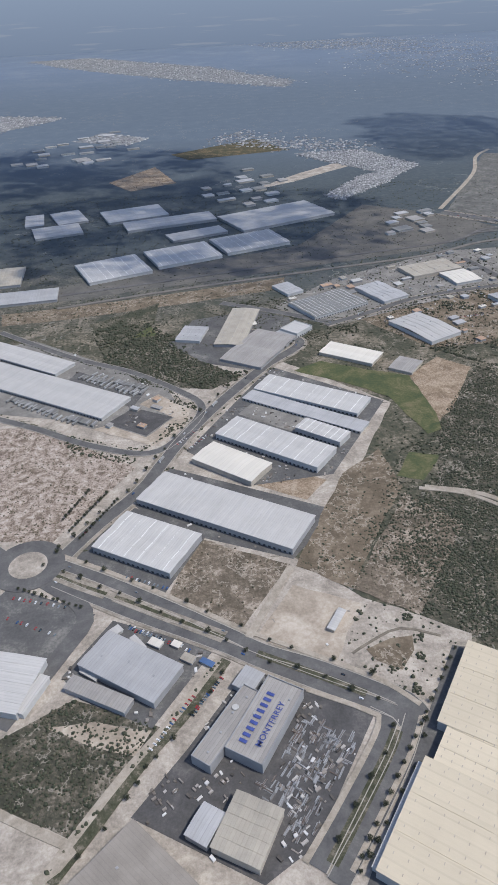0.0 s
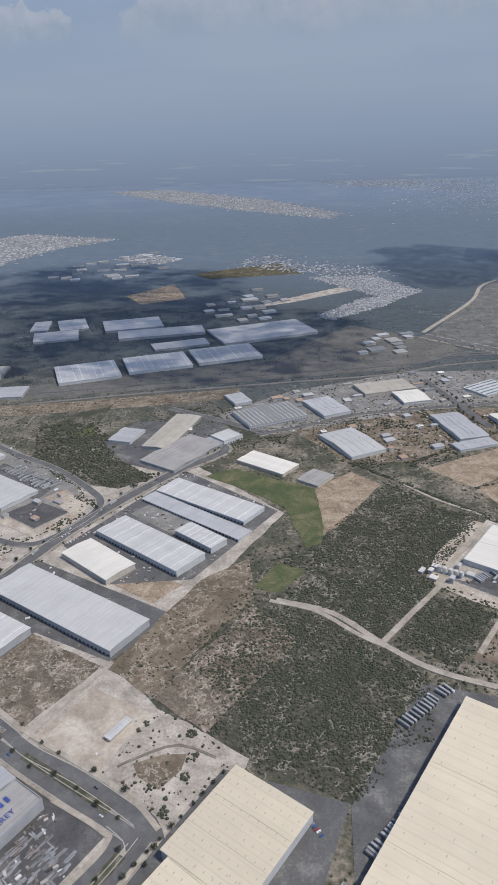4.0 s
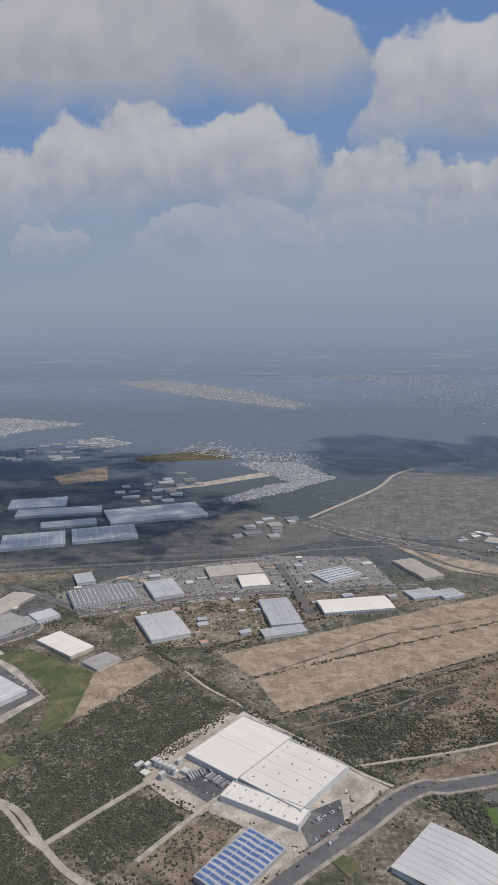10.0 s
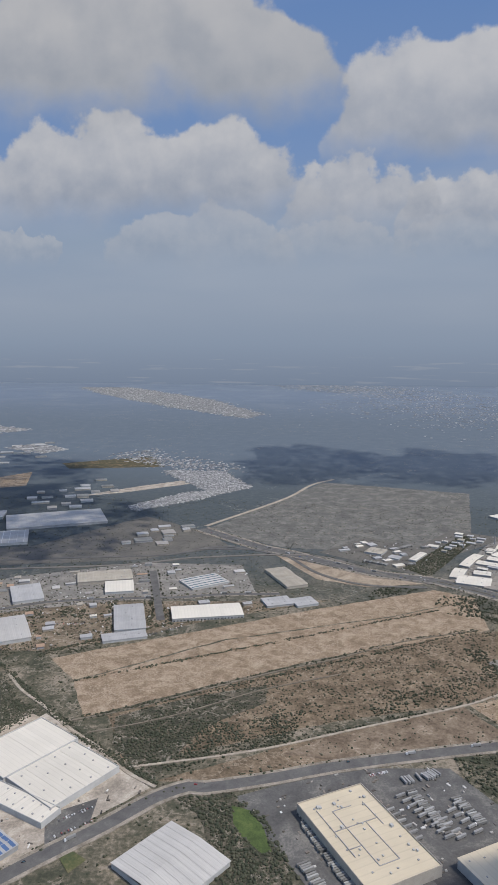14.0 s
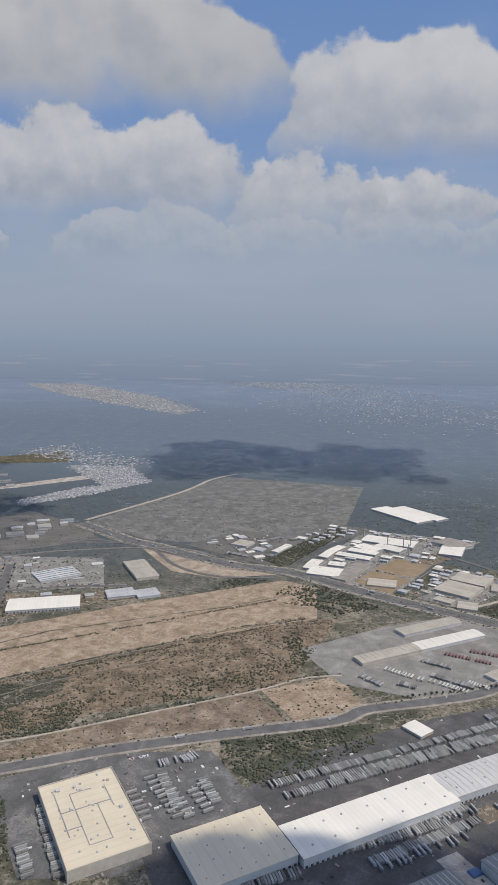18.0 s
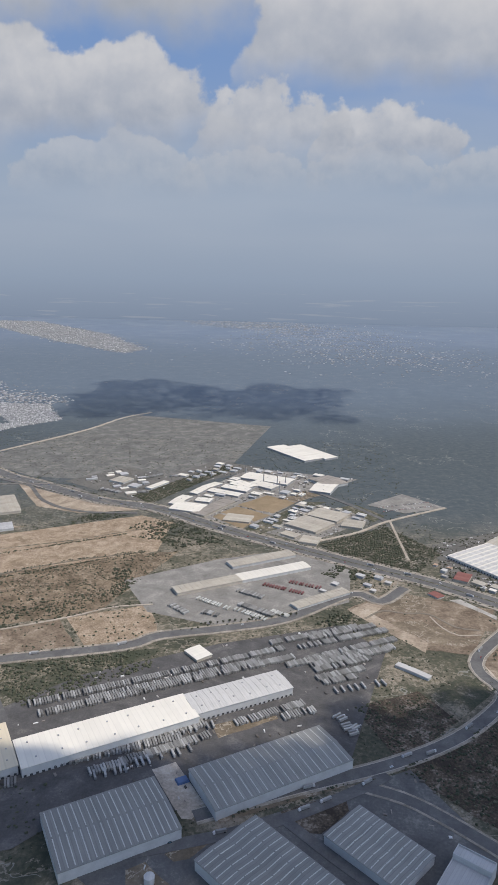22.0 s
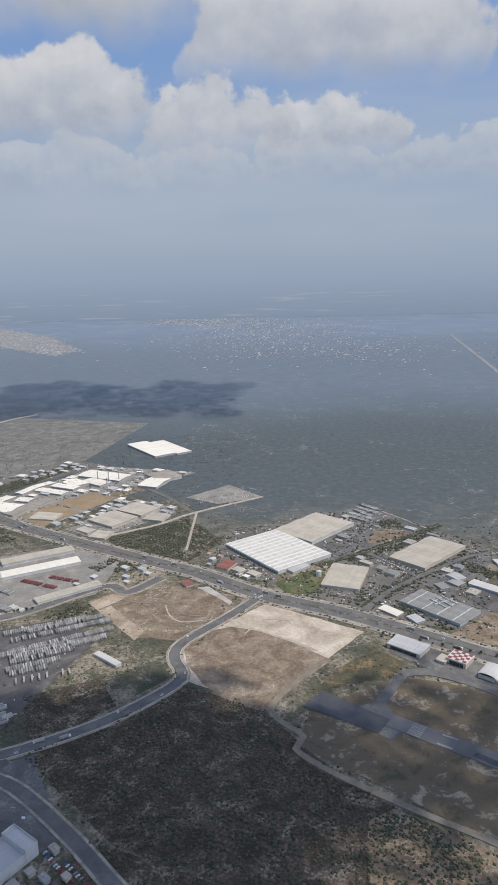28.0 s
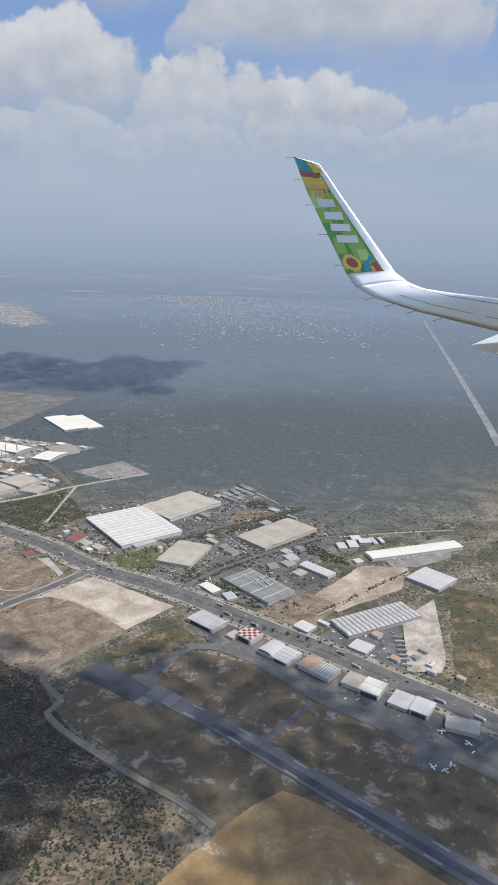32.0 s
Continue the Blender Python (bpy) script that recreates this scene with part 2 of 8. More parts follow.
M["tawny"] = land("tawny_dry_grass", [(0.30, (0.185, 0.124, 0.062)), (0.52, (0.255, 0.172, 0.088)), (0.62, (0.31, 0.218, 0.12)), (0.66, (0.42, 0.335, 0.225))], 22, 2.2, 0.35)
M["browntrack"] = land("brown_dust_track", [(0.3, (0.132, 0.115, 0.093)), (0.7, (0.230, 0.201, 0.159))], 8, 1.0, 0.5)
M["freshasphalt"] = land("newer_dark_asphalt", [(0.3, (0.055, 0.058, 0.066)), (0.7, (0.085, 0.088, 0.098))], 14, 1.2, 0.4, 0.1, 0.85)
M["greenbrown"] = land("green_scrub_with_bare_earth", [(0.36, (0.060, 0.063, 0.040)), (0.54, (0.098, 0.086, 0.054)), (0.64, (0.18, 0.13, 0.075)), (0.74, (0.27, 0.20, 0.12))], 15, 2.2, 0.5)
M["ochre"] = land("ochre_crop_field", [(0.3, (0.185, 0.138, 0.085)), (0.7, (0.28, 0.215, 0.14))], 20, 2.0, 0.4)
M["townsoil"] = land("town_streets", [(0.3, (0.15, 0.16, 0.17)), (0.5, (0.20, 0.208, 0.212)), (0.7, (0.27, 0.272, 0.27))], 24, 5.0, 0.6)
M["concrete"] = land("pale_concrete", [(0.3, (0.27, 0.255, 0.23)), (0.7, (0.42, 0.40, 0.365))], 12, 1.0, 0.5, 0.1)
M["greyscrub"] = land("grey_thorn_plain", [(0.32, (0.100, 0.100, 0.094)), (0.52, (0.138, 0.136, 0.126)), (0.7, (0.205, 0.20, 0.182))], 20, 4.0, 0.7, veins=(30, 0.012, (0.26, 0.24, 0.20)))
M["greyfield"] = land("grey_fallow", [(0.3, (0.10, 0.098, 0.09)), (0.7, (0.16, 0.15, 0.135))], 30, 4.0, 0.5)
M["asphalt"] = land("worn_asphalt", [(0.3, (0.088, 0.086, 0.086)), (0.6, (0.134, 0.131, 0.126)), (0.8, (0.20, 0.192, 0.182))], 10, 0.9, 0.4, 0.1, 0.85)
M["paved"] = land("yard_asphalt", [(0.3, (0.080, 0.079, 0.078)), (0.55, (0.122, 0.12, 0.116)), (0.76, (0.23, 0.22, 0.20))], 18, 1.5, 0.5, 0.1, 0.85)
M["pavedpale"] = land("dusty_yard_concrete", [(0.3, (0.15, 0.142, 0.13)), (0.55, (0.22, 0.21, 0.19)), (0.76, (0.33, 0.31, 0.28))], 16, 1.5, 0.5, 0.1, 0.85)
M["paveddark"] = land("dark_yard_asphalt", [(0.3, (0.065, 0.063, 0.062)), (0.55, (0.095, 0.092, 0.09)), (0.76, (0.16, 0.15, 0.14))], 14, 1.2, 0.5, 0.1, 0.85)
M["runway"] = land("runway_asphalt", [(0.3, (0.095, 0.096, 0.10)), (0.6, (0.135, 0.134, 0.135)), (0.8, (0.19, 0.185, 0.18))], 30, 1.0, 0.3, 0.1, 0.85)
M["dirt"] = land("dirt_track", [(0.3, (0.254, 0.221, 0.175)), (0.7, (0.431, 0.381, 0.315))], 8, 1.0, 0.5)
M["verge"] = land("grass_verge", [(0.34, (0.050, 0.055, 0.033)), (0.52, (0.089, 0.087, 0.060)), (0.64, (0.195, 0.170, 0.133))], 6, 0.9, 0.5)
M["gravel"] = land("railway_gravel", [(0.3, (0.13, 0.12, 0.11)), (0.7, (0.21, 0.195, 0.175))], 8, 0.8, 0.5)
M["kerb"] = paint("kerb_concrete", (0.40, 0.37, 0.32), 0.9)
M["marking"] = paint("road_marking", (0.42, 0.42, 0.40), 0.8, 0.0, 0.35, 1.0)
M["worn_marking"] = paint("worn_marking", (0.27, 0.268, 0.26), 0.85, 0.0, 0.4, 1.0)
M["roof_white"] = paint("white_roof_sheet", (0.53, 0.515, 0.485), 0.5, 0.0, 0.12, 14, ribs=1.5, uneven=0.65)
M["roof_cream"] = paint("cream_roof_membrane", (0.64, 0.555, 0.41), 0.6, 0.0, 0.10, 20, ribs=5.0, uneven=0.4)
M["roof_ivory"] = paint("ivory_roof_membrane", (0.69, 0.65, 0.565), 0.6, 0.0, 0.08, 24, ribs=3.2, uneven=0.4)
M["roof_grey"] = paint("grey_roof_sheet", (0.40, 0.375, 0.34), 0.5, 0.1, 0.22, 12, ribs=1.6)
M["roof_pale"] = paint("pale_grey_roof_sheet", (0.47, 0.465, 0.455), 0.5, 0.1, 0.18, 14, ribs=1.5, uneven=0.65)
M["roof_slate"] = paint("dark_grey_roof_sheet", (0.25, 0.248, 0.23), 0.5, 0.1, 0.15, 14, ribs=2.0)
M["roof_tan"] = paint("tan_roof_sheet", (0.43, 0.39, 0.32), 0.7, 0.0, 0.25, 10, ribs=1.7, uneven=0.6)
M["roof_dun"] = paint("dun_roof_sheet", (0.30, 0.268, 0.228), 0.7, 0.0, 0.25, 10, ribs=1.7, uneven=0.5)
M["roof_blue"] = paint("blue_roof_sheet", (0.08, 0.15, 0.30), 0.5, 0.0, 0.2, 5)
M["roof_rust"] = paint("rusty_orange_roof_sheet", (0.494, 0.336, 0.228), 0.7, 0.0, 0.35, 5, ribs=1.4)
M["roof_red"] = paint("red_roof_tile", (0.22, 0.085, 0.068), 0.8, 0.0, 0.3, 3)
M["wall_white"] = paint("white_wall_panel", (0.50, 0.50, 0.49), 0.6, 0.0, 0.2, 5)
M["wall_grey"] = paint("grey_wall_panel", (0.36, 0.36, 0.36), 0.6, 0.0, 0.2, 5)
M["wall_tan"] = paint("tan_block_wall", (0.48, 0.43, 0.36), 0.8, 0.0, 0.25, 4)
M["dark"] = paint("dark_opening", (0.045, 0.047, 0.05), 0.6)
M["skylight"] = paint("translucent_skylight", (0.78, 0.78, 0.74), 0.35, 0.0, 0.15, 3)
M["skylight_dull"] = paint("weathered_skylight", (0.52, 0.52, 0.48), 0.5, 0.0, 0.25, 3)
M["rust"] = paint("rusty_steel", (0.20, 0.12, 0.085), 0.8, 0.2, 0.4, 2, 0.4)
M["glass"] = paint("tinted_glass", (0.07, 0.15, 0.20), 0.12, 0.0, 0.1, 3)
M["rubber"] = paint("tyre_rubber", (0.03, 0.03, 0.03), 0.9)
M["trailer_white"] = paint("trailer_panel", (0.38, 0.38, 0.37), 0.5, 0.0, 0.25, 2, 0.45)
M["bus_grey"] = paint("bus_paint", (0.56, 0.56, 0.52), 0.4, 0.0, 0.2, 2, 0.3)
M["bus_red"] = paint("red_bus_paint", (0.17, 0.05, 0.05), 0.4, 0.0, 0.2, 2, 0.3)
M["cab_white"] = paint("cab_paint", (0.68, 0.68, 0.68), 0.35, 0.0, 0.1, 2, 0.3)
M["letter_blue"] = paint("blue_lettering", (0.055, 0.085, 0.30), 0.6, 0.0, 0.3, 2)
M["leaf"] = island("leaf_clumps", [(0.0, (0.046, 0.054, 0.035)), (0.5, (0.060, 0.067, 0.044)), (0.9, (0.082, 0.084, 0.057)), (1.0, (0.125, 0.115, 0.082))])
M["lime"] = land("lush_green_hollow", [(0.35, (0.055, 0.080, 0.032)), (0.6, (0.088, 0.125, 0.044)), (0.75, (0.125, 0.142, 0.06))], 8, 1.0, 0.5)
M["leaf_dry"] = island("dry_thorn_clumps", [(0.0, (0.068, 0.066, 0.044)), (0.5, (0.125, 0.108, 0.076)), (1.0, (0.23, 0.19, 0.14))])
M["check_red"] = paint("red_roof_paint", (0.26, 0.055, 0.048), 0.6, 0.0, 0.3, 2)
M["trailer_many"] = island("trailer_panels", [(0.0, (0.13, 0.127, 0.12)), (0.3, (0.195, 0.192, 0.18)), (0.75, (0.255, 0.252, 0.24)), (1.0, (0.36, 0.36, 0.345))], 0.6)
M["car_many"] = island("car_paints", [(0.0, (0.04, 0.04, 0.045)), (0.35, (0.16, 0.165, 0.17)), (0.55, (0.30, 0.06, 0.05)), (0.65, (0.45, 0.45, 0.45)), (1.0, (0.70, 0.70, 0.70))], 0.35)
M["steel_many"] = island("steel_bars", [(0.0, (0.096, 0.060, 0.044)), (0.15, (0.160, 0.136, 0.120)), (0.4, (0.216, 0.220, 0.224)), (1.0, (0.368, 0.376, 0.384))], 0.5)
M["goods"] = island("stacked_goods", [(0.0, (0.07, 0.065, 0.06)), (0.3, (0.16, 0.14, 0.12)), (0.6, (0.30, 0.27, 0.24)), (0.85, (0.48, 0.46, 0.43)), (1.0, (0.66, 0.66, 0.65))])
M["bark"] = paint("bark", (0.12, 0.09, 0.065), 0.9)
M["houses"] = island("house_blocks", [(0.0, (0.17, 0.175, 0.18)), (0.35, (0.25, 0.25, 0.25)), (0.75, (0.34, 0.34, 0.335)), (1.0, (0.52, 0.52, 0.51))])
for key, col in (("car_white", (0.72, 0.72, 0.72)), ("car_grey", (0.22, 0.23, 0.24)), ("car_black", (0.03, 0.03, 0.035)), ("car_red", (0.35, 0.04, 0.035)), ("car_blue", (0.05, 0.10, 0.26))):
    M[key] = paint(key + "_paint", col, 0.25, 0.0, 0.1, 2)



def vapour(name, through_):
    """Cloud droplets: white, lit on the face and through it."""
    m, nt, bsdf = node_mat(name)
    nt.nodes.remove(bsdf)
    a, c, k = nt.nodes.new("ShaderNodeBsdfDiffuse"), nt.nodes.new("ShaderNodeBsdfTranslucent"), nt.nodes.new("ShaderNodeMixShader")
    for n in (a, c):
        n.inputs[0].default_value = (0.97, 0.97, 0.98, 1)
    k.inputs[0].default_value = through_
    nt.links.new(a.outputs[0], k.inputs[1])
    nt.links.new(c.outputs[0], k.inputs[2])
    nt.links.new(k.outputs[0], nt.nodes["Material Output"].inputs[0])
    return m


M["cloud"] = vapour("cloud_core", 0.38)
M["vapour"] = vapour("cloud_wisps", 0.5)

# ---- mesh helpers ----


def mesh_of(name, verts, faces, material, smooth=False):
    me = bpy.data.meshes.new(name)
    me.from_pydata([tuple(v) for v in verts], [], [tuple(f) for f in faces])
    if material:
        me.materials.append(material)
    if smooth:
        me.shade_smooth()
    return me


def tri_mesh(name, verts, tris, material, smooth=False):
    """A mesh from arrays of corners and triangles, quick for large counts."""
    me = bpy.data.meshes.new(name)
    n = len(tris)
    me.vertices.add(len(verts))
    me.vertices.foreach_set("co", np.asarray(verts, np.float32).ravel())
    me.loops.add(3 * n)
    me.loops.foreach_set("vertex_index", np.asarray(tris, np.int32).ravel())
    me.polygons.add(n)
    me.polygons.foreach_set("loop_start", np.arange(0, 3 * n, 3, dtype=np.int32))
    me.update(calc_edges=True)
    me.materials.append(material)
    if smooth:
        me.shade_smooth()
    return me


BOX_F = ((0, 3, 2, 1), (4, 5, 6, 7), (0, 1, 5, 4), (1, 2, 6, 5), (2, 3, 7, 6), (3, 0, 4, 7))


def box_vf(x0, x1, y0, y1, z0, z1, inset=0.0):
    i = inset
    return [(x0, y0, z0), (x1, y0, z0), (x1, y1, z0), (x0, y1, z0), (x0 + i, y0 + i, z1), (x1 - i, y0 + i, z1), (x1 - i, y1 - i, z1), (x0 + i, y1 - i, z1)]


def boxes_mesh(name, material, *boxes):
    v, f = [], []
    for b in boxes:
        k = len(v)
        v += box_vf(*b)
        f += [tuple(i + k for i in q) for q in BOX_F]
    return mesh_of(name, v, f, material)


def part(name, me, parent, label="", at=(0, 0, 0), rz=0.0):
    ob = new(name, me)
    ob.parent = parent
    ob.location = at
    ob.rotation_euler = (0, 0, rz)
    if label:
        tagged(ob, label)
    return ob


def thing(name, x, y, z, rot, label, category, group="", kind=""):
    ob = new(name)
    ob.matrix_world = pose(x, y, z, 0, 0, rot)
    return tagged(ob, label, category, group, kind)

# ---- ground ----


def grid_sheet(name, x0, x1, y0, y1, z, material, step):
    nx, ny = max(1, int((x1 - x0) / step)), max(1, int((y1 - y0) / step))
    v = [(x0 + (x1 - x0) * i / nx, y0 + (y1 - y0) * j / ny, z) for j in range(ny + 1) for i in range(nx + 1)]
    f = [(j * (nx + 1) + i, j * (nx + 1) + i + 1, (j + 1) * (nx + 1) + i + 1, (j + 1) * (nx + 1) + i) for j in range(ny) for i in range(nx)]
    return new(name, mesh_of(name, v, f, material))


ground = tagged(grid_sheet("ground", -4200, 5400, -900, 4650, 0.0, M["plain"], 400), "dry thorn scrub plain with bare pale soil, tinted for haze far off", "ground", kind="structure")


def ragged(pts, amount, step, seed):
    """Corners of a plot with uneven edges between them."""
    r = random.Random(seed)
    out = []
    n = len(pts)
    for i in range(n):
        a, b = Vector(pts[i]), Vector(pts[(i + 1) % n])
        k = max(1, int((b - a).length / step))
        side = Vector((-(b - a).y, (b - a).x)).normalized()
        for j in range(k):
            q = a.lerp(b, j / k)
            if j:
                q = q + side * r.uniform(-amount, amount)
            out.append(q)
    return out


def inside(px, py, poly):
    ok = np.zeros(len(px), bool)
    n = len(poly)
    for i in range(n):
        (xa, ya), (xb, yb) = poly[i], poly[(i + 1) % n]
        hit_ = ((ya > py) != (yb > py)) & (px < (xb - xa) * (py - ya) / (yb - ya + 1e-9) + xa)
        ok ^= hit_
    return ok


ZONES = {}
CELL, GX, GY = 2.0, -420.0, 80.0
TAKEN = np.zeros((1000, 560), bool)


def take_rect(x, y, w, d, rot, margin=1.0):
    """Marks a footprint as built on, so that no plant grows through it."""
    a = radians(rot)
    r_ = math.hypot(w, d) / 2 + margin
    i0, i1 = max(0, int((x - r_ - GX) / CELL)), min(1000, int((x + r_ - GX) / CELL) + 1)
    j0, j1 = max(0, int((y - r_ - GY) / CELL)), min(560, int((y + r_ - GY) / CELL) + 1)
    if i1 <= i0 or j1 <= j0:
        return
    X, Y = np.meshgrid(GX + (np.arange(i0, i1) + 0.5) * CELL - x, GY + (np.arange(j0, j1) + 0.5) * CELL - y, indexing="ij")
    u, v = X * math.cos(a) + Y * math.sin(a), -X * math.sin(a) + Y * math.cos(a)
    TAKEN[i0:i1, j0:j1] |= (abs(u) < w / 2 + margin) & (abs(v) < d / 2 + margin)


def is_free(xy):
    i = ((xy[:, 0] - GX) / CELL).astype(int)
    j = ((xy[:, 1] - GY) / CELL).astype(int)
    ok = (i >= 0) & (i < 1000) & (j >= 0) & (j < 560)
    out = ~ok
    out[ok] = ~TAKEN[i[ok], j[ok]]
    return out


def plot(key, material, z, pts, label, amount=0.8):
    ZONES[key] = pts
    q = ragged(pts, amount, 9.0, key)
    bm = bmesh.new()
    bm.faces.new([bm.verts.new((p.x, p.y, z)) for p in q])
    bmesh.ops.triangulate(bm, faces=bm.faces[:])
    me = bpy.data.meshes.new("plot")
    bm.to_mesh(me)
    bm.free()
    me.materials.append(M[material])
    if me.polygons and me.polygons[0].normal.z < 0:
        me.flip_normals()
    return tagged(new("ground_plot", me), label, "ground", kind="structure")


def smooth_line(pts, step=6.0):
    p = [Vector(q) for q in pts]
    if len(p) == 2:
        return [p[0].lerp(p[1], k / 4) for k in range(5)]
    p = [2 * p[0] - p[1]] + p + [2 * p[-1] - p[-2]]
    out = []
    for i in range(1, len(p) - 2):
        a, b, c, d = p[i - 1 : i + 3]
        n = max(2, int((c - b).length / step))
        for k in range(n):
            t = k / n
            out.append(0.5 * (2 * b + (c - a) * t + (2 * a - 5 * b + 4 * c - d) * t * t + (3 * b - a - 3 * c + d) * t ** 3))
    out.append(p[-2])
    return out


def ribbon(line, off, width, z0, z1):
    """Top and sides of a strip that follows a line at an offset."""
    v, f = [], []
    for i, q in enumerate(line):
        d = (line[min(i + 1, len(line) - 1)] - line[max(i - 1, 0)]).normalized()
        s = Vector((-d.y, d.x))
        for k, z in ((off - width / 2, z0), (off - width / 2, z1), (off + width / 2, z1), (off + width / 2, z0)):
            w = q + s * k
            v.append((w.x, w.y, z))
        if i:
            b = 4 * i
            for j in range(3):
                f.append((b - 4 + j, b + j, b + j + 1, b - 4 + j + 1)[::-1])
    return v, f


LINES = {}
ROAD_LABEL = {"asphalt": "worn grey asphalt road with pale kerbs", "dirt": "pale dirt track through the scrub", "townsoil": "pale grey road far off across the plain", "verge": "strip of dry grass and bushes beside the road", "gravel": "railway line on a gravel bed", "runway": "grey asphalt runway with white markings", "shoulder": "dusty pale shoulders beside the road", "browntrack": "dusty brown track along the airfield edge", "freshasphalt": "dark rubber-stained middle of the runway"}


def road(key, width, kind, pts, level):
    line = smooth_line(pts)
    LINES[key] = line
    for q0, q1 in zip(line, line[1:]):
        m_ = (q0 + q1) / 2
        take_rect(m_.x, m_.y, (q1 - q0).length, width, math.degrees(math.atan2(q1.y - q0.y, q1.x - q0.x)), 0.8)
    v, f = ribbon(line, 0, width, 0.0, level)
    name = {"dirt": "dirt_track", "verge": "verge", "gravel": "railway", "runway": "runway", "shoulder": "road_shoulder", "browntrack": "dirt_track", "freshasphalt": "runway_strip"}.get(kind, "road")
    ob = tagged(new(name, mesh_of(name, v, f, M[kind])), ROAD_LABEL[kind], name.replace("_", " "), kind="structure")
    if kind == "asphalt" and key[:6] in ("avenue", "bend", "highwa", "curvy", "north_", "loop"):
        for side in (-1, 1):
            v, f = ribbon(line, side * (width / 2 + 0.2), 0.4, 0.0, level + 0.12)
            part("kerb", mesh_of("kerb", v, f, M["kerb"]), ob)
        if key[:6] == "highwa":
            v, f = [], []
            for i in range(0, len(line) - 1, 2):
                a, b = ribbon([line[i], line[i].lerp(line[i + 1], 0.6)], 0, 0.16, level - 0.1, level + 0.06)
                f += [tuple(k + len(v) for k in q) for q in b]
                v += a
            tagged(part("lane_marking", mesh_of("lane_marking", v, f, M["marking"]), ob), kind="stuff")
    return ob


plot("zincyard", "paveddark", 0.2512, [(-7, 208), (19, 197), (49, 181), (17, 126), (-3, 113), (-55, 140), (-34, 168)], "dark stained yard asphalt with tyre marks", 0.0)
plot("creamyard", "paved", 0.2524, [(93, 216), (150, 202), (120, 110), (30, 105)], "dark yard asphalt with stains", 0.0)
plot("creamyard2", "paved", 0.2536, [(150, 200), (190, 276), (255, 262), (235, 160), (150, 160)], "dark yard asphalt with stains", 0.0)
plot("longyard", "paved", 0.2548, [(-62, 381), (52, 323), (21, 282), (-52, 313), (-79, 342)], "dark yard asphalt with stains", 0.0)
plot("longyard2", "paved", 0.2560, [(-101, 304), (-75, 336), (-28, 308), (-51, 259), (-105, 287)], "dark yard asphalt with stains", 0.0)
plot("wyard", "paved", 0.2572, [(-45, 397), (21, 520), (105, 453), (54, 361), (1, 353)], "dark yard asphalt with stains", 0.0)
plot("lyard", "pavedpale", 0.2584, [(-275, 566), (-200, 599), (-69, 500), (-48, 443), (-75, 411), (-148, 450), (-224, 470)], "dusty pale yard of the bus depot", 0.0)
plot("lotsouthwest", "paved", 0.2596, [(-137, 272), (-86, 248), (-103, 216), (-122, 195), (-157, 237)], "dark yard asphalt with stains", 0.0)
plot("greyyard", "paved", 0.2608, [(-96, 209), (-76, 243), (-23, 221), (-50, 179), (-85, 196)], "dark yard asphalt with stains", 0.0)
plot("sandlot", "sandscrub", 0.2120, [(-190, 441), (-163, 439), (-79, 380), (-122, 305), (-153, 310), (-203, 378)], "sandy lot with low brown scrub")
plot("scrub1", "thorn", 0.2132, [(-34, 304), (19, 278), (-9, 233), (-48, 259)], "thorn scrub with bare soil")
plot("sandlot2", "sand", 0.2144, [(19, 262), (54, 246), (34, 207), (-2, 227)], "bare pale sandy lot")
plot("sandlot3", "sandpale", 0.1956, [(57, 249), (100, 224), (70, 184), (34, 207)], "pale caliche lot")
plot("dark1", "scrubdark", 0.1668, [(-88, 196), (-45, 179), (-56, 164), (-76, 132), (-108, 145), (-125, 173)], "dense dark scrub")
plot("sandpatch", "sand", 0.2380, [(-98, 182), (-76, 184), (-50, 178), (-56, 166), (-79, 173)], "bare pale sandy lot")
plot("lawn", "straw", 0.2192, [(10, 375), (49, 355), (34, 335), (3, 353)], "dry straw-coloured field")
plot("green3", "grass", 0.2204, [(95, 355), (109, 382), (129, 376), (111, 349)], "green meadow")
plot("xpad", "sandpale", 0.2216, [(206, 368), (259, 446), (355, 372), (307, 316), (248, 343)], "pale caliche lot")
plot("xyard", "paved", 0.3228, [(216, 372), (238, 364), (259, 354), (254, 346)], "dark yard asphalt with stains", 0.0)
plot("xlot", "paved", 0.3240, [(302, 341), (327, 359), (331, 323), (313, 314)], "dark yard asphalt with stains", 0.0)
plot("bluepad", "sandpale", 0.2252, [(250, 300), (278, 335), (310, 314), (280, 276)], "pale caliche lot")
plot("field1", "straw", 0.2264, [(228, 531), (448, 668), (577, 740), (618, 719), (528, 661), (369, 587), (261, 496)], "dry straw-coloured field")
plot("field2", "straw", 0.2276, [(262, 494), (370, 585), (528, 659), (616, 716), (613, 637), (451, 556), (287, 444)], "dry straw-coloured field")
plot("midtown", "brown", 0.1488, [(97, 629), (179, 656), (385, 684), (465, 695), (347, 628), (274, 573), (218, 543), (163, 541)], "ploughed brown earth")
plot("midtown2", "pavedpale", 0.2100, [(30, 651), (102, 723), (238, 794), (359, 800), (387, 701), (236, 664), (89, 599)], "dusty pale yard of the bus depot", 0.0)
plot("scrubmix", "olive", 0.1512, [(303, 450), (428, 533), (548, 615), (634, 639), (587, 505), (463, 458), (360, 405), (330, 397)], "olive thorn scrub between hedges")
plot("plot", "earthbrown", 0.1824, [(432, 416), (465, 444), (561, 492), (585, 454), (469, 413)], "ploughed brown earth")
plot("greenscrub", "scrub", 0.2136, [(542, 426), (646, 455), (644, 428), (573, 379), (548, 397)], "green scrub")
